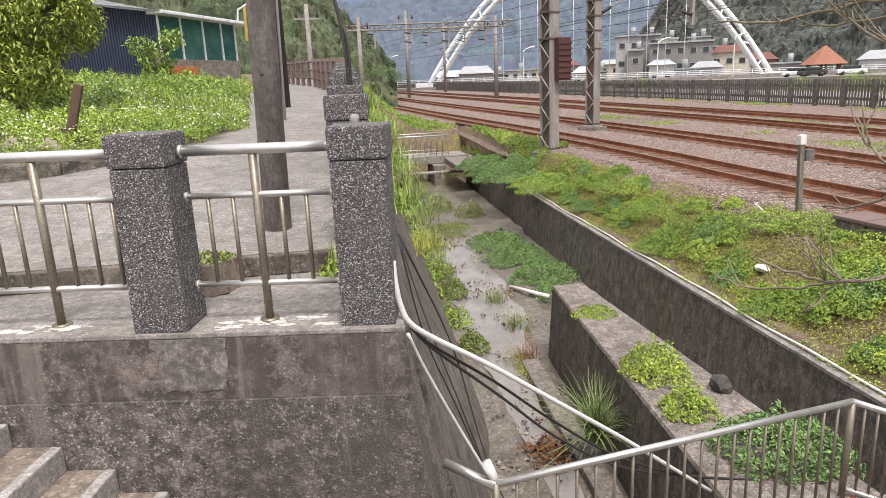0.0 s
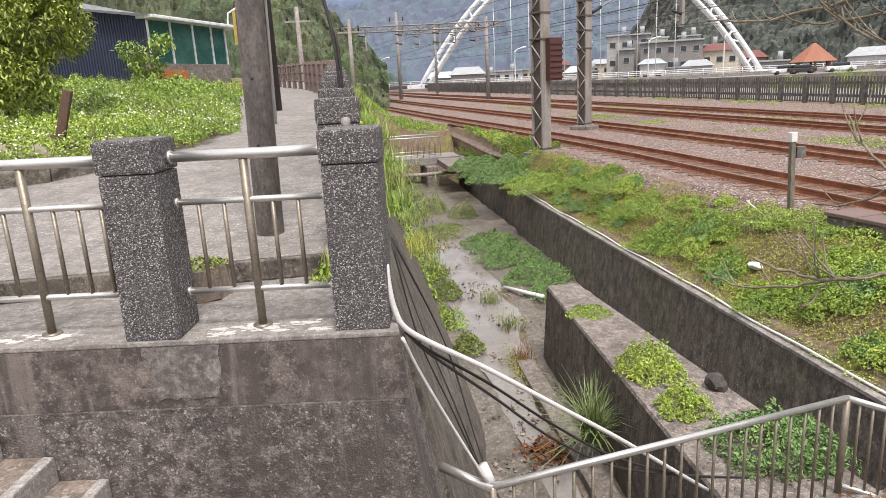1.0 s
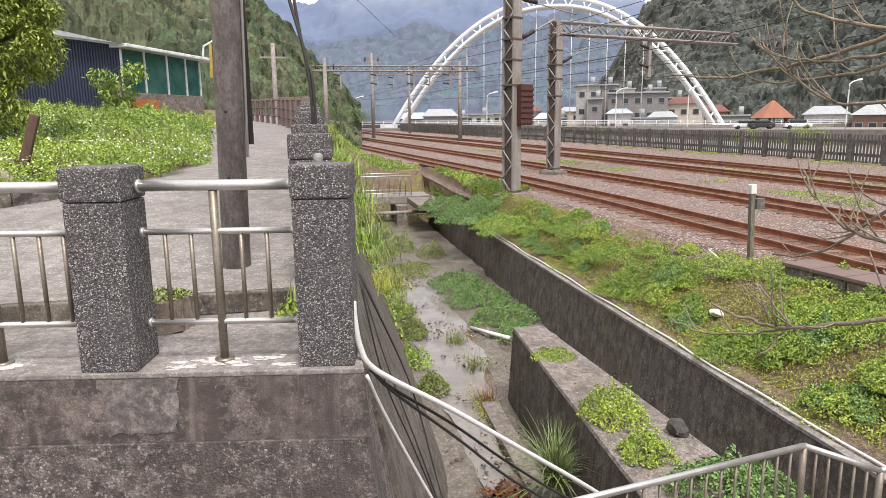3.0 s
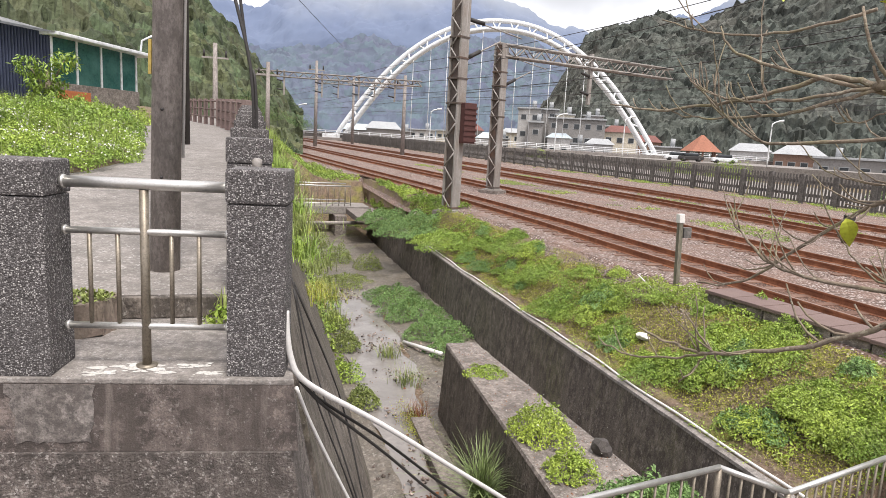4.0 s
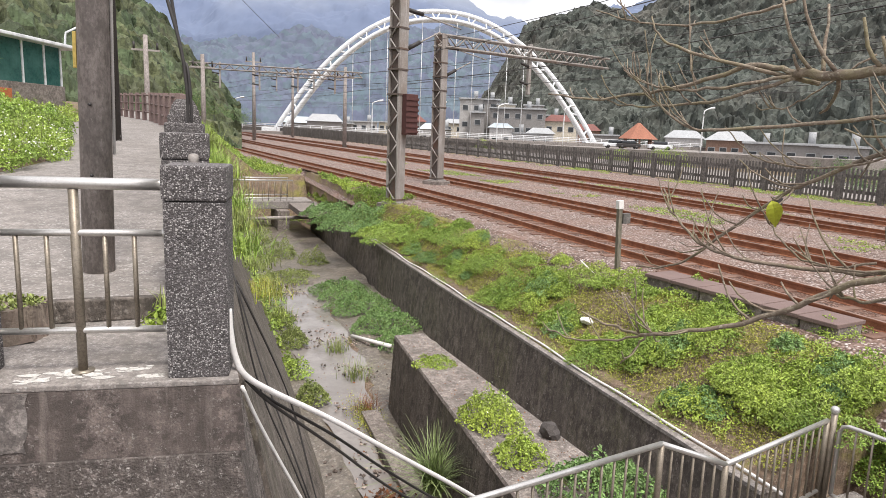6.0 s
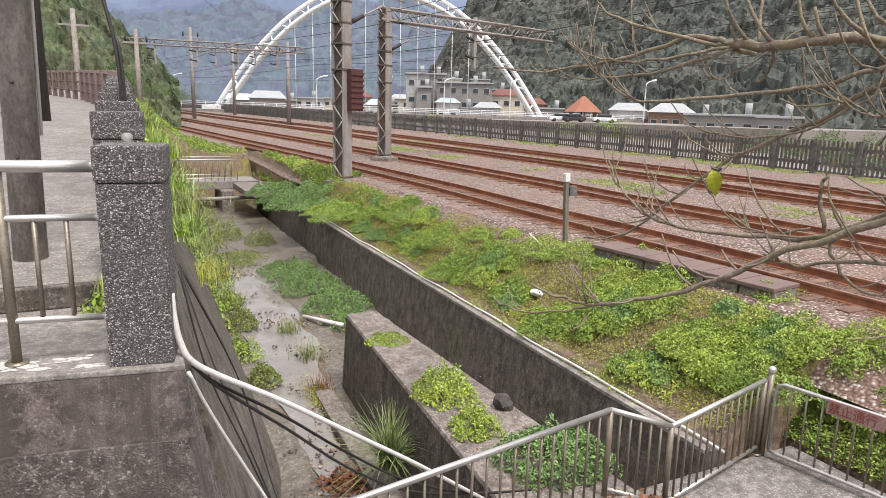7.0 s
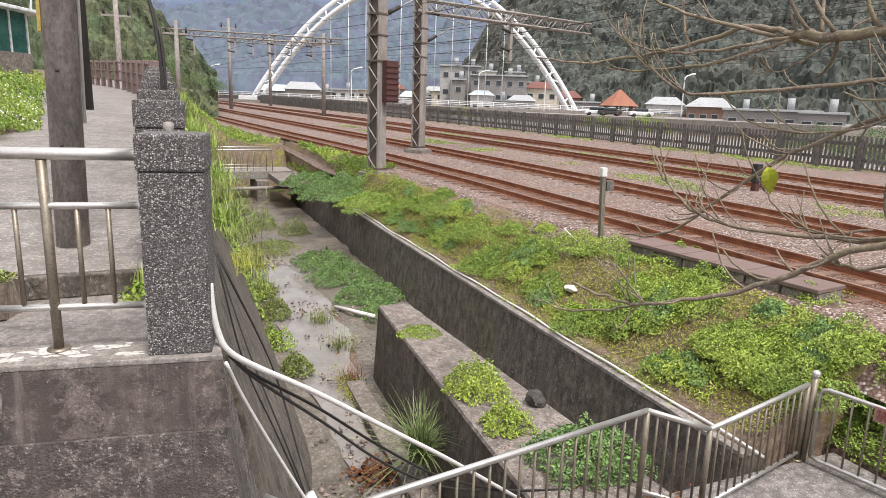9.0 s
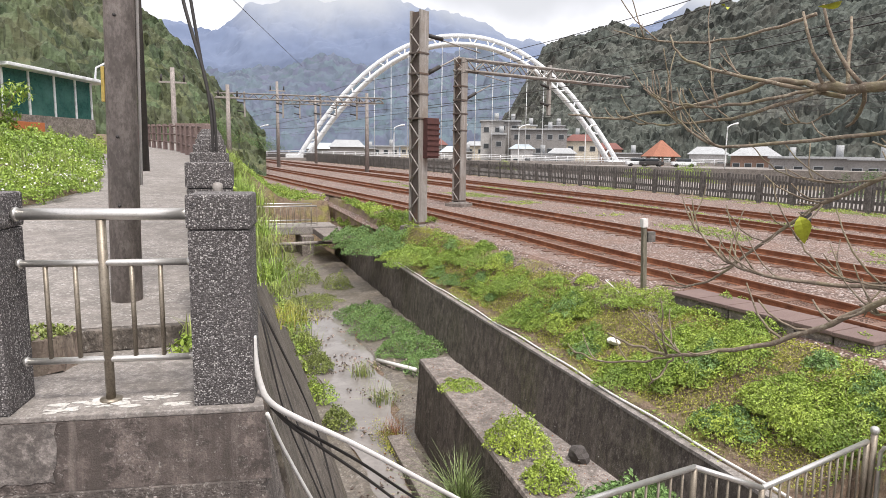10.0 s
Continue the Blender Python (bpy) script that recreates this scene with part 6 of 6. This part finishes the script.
tagged(part("bed_gravel", pebbles_me("bed_gravel", grit, 0.03, GRIT)), "stones and grit lying in the stream bed", "gravel", kind="stuff")


def bush(x, y, z, r, h, n, material, label, size=0.045, name="bush"):
    """A mound of leaves on short stalks, uneven in outline."""
    b = empty(name, pose(x, y, z), label, "bush", "weed bushes")
    if size < 0.1:
        n, size = int(n * 2.1), size * 0.66
    a = rng.uniform(0, 2 * np.pi, n)
    rr = np.sqrt(rng.random(n)) * r
    wob = np.array([1 + 0.55 * noise.noise((2.0 * math.cos(q), 2.0 * math.sin(q), x * 3 + y)) for q in a])
    px, py = rr * np.cos(a) * wob, rr * np.sin(a) * wob
    top = [max(0.02, h * (1 - (q / r) ** 2 * 0.85) * (1 + 0.8 * noise.noise((u * 2.6 / r, v * 2.6 / r, x + y)))) for q, u, v in zip(rr, px, py)]
    pz = np.array(top) * (1 - 0.6 * rng.random(n) ** 3)
    nrm = np.stack([px / r * 1.1, py / r * 1.1, np.full(n, 0.75)], 1)
    part("foliage", foliage_me("foliage", np.stack([px, py, pz], 1), nrm, size, material, 0.75), b)
    k = max(6, n // 60)
    tagged(part("stalk_mass", tubes_me("stalk_mass", [([(px[i] * 0.5, py[i] * 0.5, -0.05), (px[i], py[i], top[i] * 0.9)], 0.006) for i in range(k)], LEAFG, 4), b), kind="stuff")
    return b


bush(3.68, 7.35, -2.48, 0.42, 0.42, 1500, LEAF, "leafy green weed bush on the dividing wall", 0.032)
bush(3.62, 6.35, -2.48, 0.3, 0.3, 900, LEAF, "leafy green weed bush on the dividing wall", 0.032)
bush(3.8, 9.75, -2.48, 0.34, 0.10, 600, LEAF, "low yellow-green weeds on the dividing wall", 0.03)
bush(4.1, 5.35, -2.48, 0.6, 0.4, 1700, CREEPER, "broad-leaved green bush behind the bridge railing", 0.042)
bush(6.6, 24.5, -2.35, 2.0, 0.7, 7000, CREEPER, "dark green creeper mound below the mast", 0.05)
bush(6.9, 21.0, -2.2, 1.6, 0.45, 4600, LEAF, "dark green creeper mound below the mast", 0.05)
bush(5.9, 28.5, -2.4, 1.3, 0.6, 2200, CREEPER, "dark green creeper hanging over the wall", 0.06)
for x, y, r, h in ((7.3, 6.4, 0.7, 0.3), (7.6, 7.6, 0.6, 0.26), (8.2, 8.0, 0.5, 0.3), (8.9, 9.3, 0.5, 0.35), (8.3, 10.3, 0.5, 0.3), (7.9, 11.2, 0.7, 0.32), (8.9, 6.6, 0.6, 0.3), (7.1, 5.2, 0.6, 0.32), (7.9, 5.2, 0.7, 0.34), (6.6, 6.6, 0.45, 0.22), (6.4, 9.0, 0.5, 0.2), (6.5, 13.0, 0.6, 0.25), (7.3, 14.2, 0.8, 0.3), (8.2, 3.6, 0.6, 0.34), (7.7, 2.6, 0.6, 0.35), (8.6, 4.7, 0.5, 0.28), (7.4, 17, 0.9, 0.35), (6.6, 17.5, 0.6, 0.25)):
    bush(x, y, ground_z(x, y) - 0.03, r, h, int(2300 * r), LEAF if int(x * 10) % 3 else CREEPER, "low leafy green weed clump on the bank", 0.03)
brs = np.random.default_rng(21)
placed = 0
while placed < 260:
    y = brs.uniform(0.4, 1) ** 0.8 * 21 - 1.0 if placed % 2 else brs.uniform(1.0, 11)
    x = brs.uniform(wall_x(y) + 0.5, track_x(10.2, y) - 2.0)
    r = brs.uniform(0.15, 0.40) * (1.2 if placed % 5 == 0 else 0.9)
    placed += 1
    if (x < 7.75 and y < 5.4) or (gravel_at(x, y) and placed % 6) or patch(x, y, 0.75) < -0.12:
        continue
    bush(x, y, ground_z(x, y) - 0.02, r, r * brs.uniform(0.6, 0.95), int(1900 * r), CREEPER if placed % 7 == 0 else LEAF, "small leafy green weed clump on the bank", 0.034)
for i in range(20):
    y = 0.6 + 0.22 * i
    x = 7.62 + 0.35 * brs.random()
    bush(x, y, ground_z(x, y) - 0.03, 0.28, 0.2, 600, CREEPER if i % 5 == 0 else LEAF, "leafy green weeds behind the landing gate", 0.029)
# stream weeds
for x, y, r, h, n in ((3.5, 22.8, 0.9, 0.3, 1500), (4.75, 18.4, 0.95, 0.5, 2600), (4.95, 16.4, 0.85, 0.5, 2400), (4.6, 20.3, 0.9, 0.45, 2200), (4.9, 14.9, 0.6, 0.35, 1200), (2.35, 15.6, 0.4, 0.45, 900), (2.2, 12.1, 0.33, 0.35, 600), (2.3, 17.5, 0.4, 0.4, 700)):
    bush(x, y, BED + 0.05, r, h, n, CREEPER if x > 4 else LEAFG, "green water weeds growing in the stream bed", 0.045)


def tuft(x, y, z, n, length, spread, label, material=LEAFG, width=0.008, lean=0.55):
    t = empty("grass_tuft", pose(x, y, z), label, "grass", "grass tufts")
    tagged(part("grass", blades_me("grass", np.stack([rng.normal(0, spread, n), rng.normal(0, spread, n), np.zeros(n)], 1), length, material, width, lean, 4), t), kind="stuff")


tuft(3.02, 7.55, -3.45, 260, 0.95, 0.06, "long arching grass tuft against the dividing wall", mat("pale grass", (0.24, 0.30, 0.12), (0.16, 0.22, 0.07), 3, 0.5, 0.0, 20, vary=0.35), 0.011, 0.9)
tuft(3.1, 11.3, BED, 120, 0.5, 0.12, "dry pale grass in the stream", DRY, 0.006, 0.8)
tuft(3.3, 14.9, BED, 120, 0.45, 0.12, "dry grass in the stream", LEAFG, 0.007, 0.7)
tuft(3.35, 13.1, BED, 120, 0.55, 0.15, "dry pale grass in the stream", LEAFG, 0.006, 0.8)
for i in range(26):
    y = 8.0 + 0.95 * i
    x = left_top_x(y) + 0.12 + 0.25 * rng.random()
    tuft(x, y, path_z(y) - 0.35 - 0.5 * rng.random(), 230, 0.42 if y < 12 else 0.6, 0.2, "long green grass hanging over the retaining wall", LEAFG if i % 2 else LEAFM, 0.0045 + 0.00025 * y, 1.0)
for i in range(26):
    y = 11.0 + 0.85 * i
    k = rng.uniform(0.2, 0.95)
    z = path_z(y) + (BED - path_z(y)) * k
    x = left_top_x(y) + batter(y) * (path_z(y) - z) + 0.05
    tuft(x, y, z, 220, 0.3, 0.28, "yellow-green grass on the retaining wall", LEAFG if i % 3 else MOSS, 0.005 + 0.00025 * y, 1.0)
ivy = [(left_top_x(y) + batter(y) * k * (path_z(y) - BED) + 0.04 + 0.1 * rng.random(), y, path_z(y) + (BED - path_z(y)) * k) for y, k in zip(rng.uniform(13, 34, 9000), rng.random(9000) ** 1.5) if patch(y, k * 4, 0.6, 5) > -0.15]
tagged(part("wall_creeper", leaves_me("wall_creeper", ivy, 0.05, LEAF, 0.6, 1.6, -0.2)), "yellow-green creeper over the retaining wall", "plants", kind="stuff")
moss_pts = [(2.98 + rng.normal(0, 0.13), 10.9 + rng.normal(0, 0.45), BED + 0.1 + 0.06 * rng.random()) for i in range(1800)]
tagged(part("moss_mound", leaves_me("moss_mound", moss_pts, 0.02, MOSS, 0.6, 1.3, 0.5)), "bright yellow-green moss at the foot of the wall", "moss", kind="stuff")
litter = [(rng.uniform(2.0, 4.3), rng.uniform(7, 22), BED + 0.045 + 0.03 * rng.random()) for i in range(260)]
tagged(part("leaf_litter", leaves_me("leaf_litter", litter, 0.035, DRY, 0.2, 1.5, 0.0)), "brown fallen leaves in the stream", "leaves", kind="stuff")
heap = [(2.55 + rng.normal(0, 0.17), 8.1 + rng.normal(0, 0.2), BED + 0.05 + 0.12 * rng.random()) for i in range(260)]
tagged(part("leaf_heap", leaves_me("leaf_heap", heap, 0.06, DRY, 0.5, 1.5, 0.1)), "heap of red-brown dead leaves in the stream", "leaves", kind="stuff")


short = on_ground(scatter(6.1, 9.0, -1, 24, 42000, lambda x, y: wall_x(y) + 0.2 < x < track_x(10.2, y) - 1.9 and not (x < 7.5 and y < 5.1) and patch(x, y, 0.5, 7) > -0.2), 0.0, 0.01)
tagged(part("short_grass", blades_me("short_grass", short, 0.075, MOSS, 0.0045, 1.0, 2)), "short yellow-green grass between the weeds", "grass", kind="stuff")
dead = on_ground(scatter(6.1, 9.0, 1, 22, 9000, lambda x, y: wall_x(y) + 0.15 < x < track_x(10.2, y) - 1.8 and not (x < 7.5 and y < 5.1) and patch(x, y, 0.9, 9) > 0.1), 0.0, 0.02)
tagged(part("dry_stalks", blades_me("dry_stalks", dead, 0.2, mat("straw", (0.36, 0.29, 0.2), (0.27, 0.21, 0.14), 3, 0.8, 0.0, 20, vary=0.3), 0.003, 1.3, 3)), "dry straw-coloured stalks on the soil", "stalks", kind="stuff")
edge = [(wall_x(y) + rng.uniform(0.05, 0.3), y, -2.44 + rng.uniform(0, 0.06)) for y in rng.uniform(5.2, 30, 5000) if patch(y, 0, 0.8, 3) > 0.0]
tagged(part("edge_weeds", leaves_me("edge_weeds", edge, 0.024, LEAF, 0.5, 1.6, 0.2)), "small weeds growing along the wall top", "plants", kind="stuff")
crumbs = [(rng.uniform(3.2, 4.5), rng.uniform(4.8, 11.2), -2.458 + 0.012 * rng.random()) for i in range(900)]
tagged(part("wall_litter", leaves_me("wall_litter", [c for c in crumbs if div_profile(c[1])[0][0] + 0.05 < c[0] < div_profile(c[1])[3][0] - 0.05], 0.016, DRY, 0.2, 1.5, 0.0)), "dry leaf crumbs on the dividing wall", "leaves", kind="stuff")


gw, gn = rolling(scatter(7.34, 8.6, -1.0, 5.2, 34000, lambda x, y: patch(x, y, 1.1, 2) > -0.3 and not gravel_at(x, y)), 0.0, 0.06, 0.12)
tagged(part("gate_weeds", foliage_me("gate_weeds", gw, gn, 0.024, LEAF)), "green weeds filling the slope behind the gate", "plants", kind="stuff")
for x, y, r in ((2.0, 13.6, 0.4), (2.1, 17.2, 0.45), (2.25, 19.6, 0.5), (2.5, 22.0, 0.5), (2.7, 25.5, 0.6), (3.6, 26.5, 0.7), (4.6, 25.0, 0.6), (3.0, 29.5, 0.8)):
    bush(x, y, BED + 0.06, r, r, int(1500 * r), LEAF if x < 2.3 else LEAFG, "leafy green weeds at the foot of the wall", 0.045)
wf2 = [(3.78 + rng.normal(0, 0.3), 7.3 + rng.normal(0, 0.45), -2.1 + rng.uniform(-0.15, 0.15)) for i in range(45)]
tagged(part("weed_flowers", leaves_me("weed_flowers", wf2, 0.016, FLOWER, 0.3, 1.0, 0.1)), "tiny white flowers on the wall weeds", "flowers", kind="stuff")
dl = [(4.35 + rng.normal(0, 0.22), 4.25 + rng.normal(0, 0.15), -2.44 + 0.03 * rng.random()) for i in range(160)]
tagged(part("deck_litter", leaves_me("deck_litter", dl, 0.035, DRY, 0.35, 1.5, 0.1)), "dry brown leaves gathered on the bridge deck", "leaves", kind="stuff")


# left bank
def bank_left(x, y):
    return x < grass_edge(y) - 0.05 + 0.25 * noise.noise((y * 1.3, 0, 0))


near = scatter(-9.5, -1.3, 7.0, 16, 250000, bank_left)
farp = scatter(-12, -1.3, 16, 30, 130000, bank_left)
cover("meadow", near, -0.05, 0.06, 0.3, 0.022, LEAFM, "bright green flowering weeds covering the slope", 0.8)
cover("meadow", farp, -0.05, 0.08, 0.4, 0.036, LEAFM, "bright green flowering weeds covering the slope", 0.8)
fl, fn = rolling(scatter(-11, -1.3, 7, 28, 20000, lambda x, y: bank_left(x, y) and patch(x, y, 0.35, 11) > -0.05), 0.08, 0.15, 0.3)
tagged(part("white_flowers", foliage_me("white_flowers", fl, fn, 0.032, FLOWER, 0.3, 1.0, 0.0)), "small white wildflowers scattered over the slope", "flowers", kind="stuff")
bl = on_ground(scatter(-10, -1.5, 7, 28, 7000, lambda x, y: bank_left(x, y) and patch(x, y, 0.5, 13) > 0.1), 0.1, 0.2)
tagged(part("long_grass", blades_me("long_grass", bl, 0.45, LEAFG, 0.006, 0.5, 3)), "longer grass blades among the weeds", "grass", kind="stuff")


def leafy_tree(x, y, z, parts, size, material, label, trunk_h):
    """parts: (dx, dy, dz, radius, leaf count) clumps of the crown."""
    t = empty("tree", pose(x, y, z), label, "tree")
    lines = [([(0, 0, -0.2), (0.05, 0, trunk_h * 0.5), (0, 0, trunk_h)], 0.12, 0.06)]
    pos = []
    for dx, dy, dz, r, n in parts:
        lines.append(([(0, 0, trunk_h * 0.45), (dx * 0.5, dy * 0.5, (dz + trunk_h * 0.45) / 2), (dx, dy, dz)], 0.05, 0.015))
        v = rng.normal(0, 1, (n, 3))
        v /= np.linalg.norm(v, axis=1)[:, None]
        rad = r * (0.55 + 0.5 * rng.random(n))
        keep = np.array([noise.noise(Vector(q) * 2.2 + Vector((dx, dy, dz))) > -0.25 for q in v])
        pos.append((v * rad[:, None] * [1, 1, 0.75] + [dx, dy, dz])[keep])
    part("trunk", tubes_me("trunk", lines, BARK, 7), t)
    part("crown", leaves_me("crown", np.concatenate(pos), size, material, 0.5, 3.2, -0.55), t)


leafy_tree(-5.55, 12.4, 0.95, [(0, 0, 2.3, 0.9, 8000), (0.85, -0.2, 1.6, 0.8, 7000), (-0.6, -0.5, 1.3, 0.95, 7000), (0.6, 0.3, 2.6, 0.75, 5200), (1.1, 0, 2.3, 0.55, 3200), (0.3, -0.6, 0.75, 0.85, 6000), (-1.3, 0, 2.2, 1.0, 4800)], 0.034, LEAFT, "feathery yellow-green tree with drooping foliage", 2.6)
leafy_tree(-5.9, 23.3, 1.6, [(0, 0, 0.9, 0.6, 500), (0.5, 0, 1.5, 0.45, 300), (-0.5, 0.1, 1.3, 0.45, 300), (0, 0, 0.4, 0.6, 400)], 0.06, LEAF, "small broad-leaved green bush before the shed", 1.2)
for az, d, z, r in ((2.3, 95, 1.5, 2.4), (0.2, 80, 2.5, 2.2), (4.0, 130, 2.0, 3), (24.8, 118, -1.5, 1.6), (40, 78, -1.4, 1.8), (36, 88, -1.6, 1.6), (56, 48, -1.6, 1.7), (60, 44, -1.6, 1.9), (64, 42, -1.6, 1.8), (68, 42, -1.6, 2.0), (52, 56, -1.6, 1.7)):
    p = at(az, d, z)
    bush(p.x, p.y, z, r * 1.6, r * 1.1, 2000, LEAFD if az < 10 or az > 50 else LEAF, "round green shrub beyond the railway", 0.099, "shrub")
tuft(-0.12, 4.62, 0.08, 20, 0.18, 0.05, "small weeds at the foot of the path edge")
bush(-0.15, 4.5, 0.0, 0.14, 0.12, 60, LEAF, "small broad-leaved weed beside the pillar", 0.04)
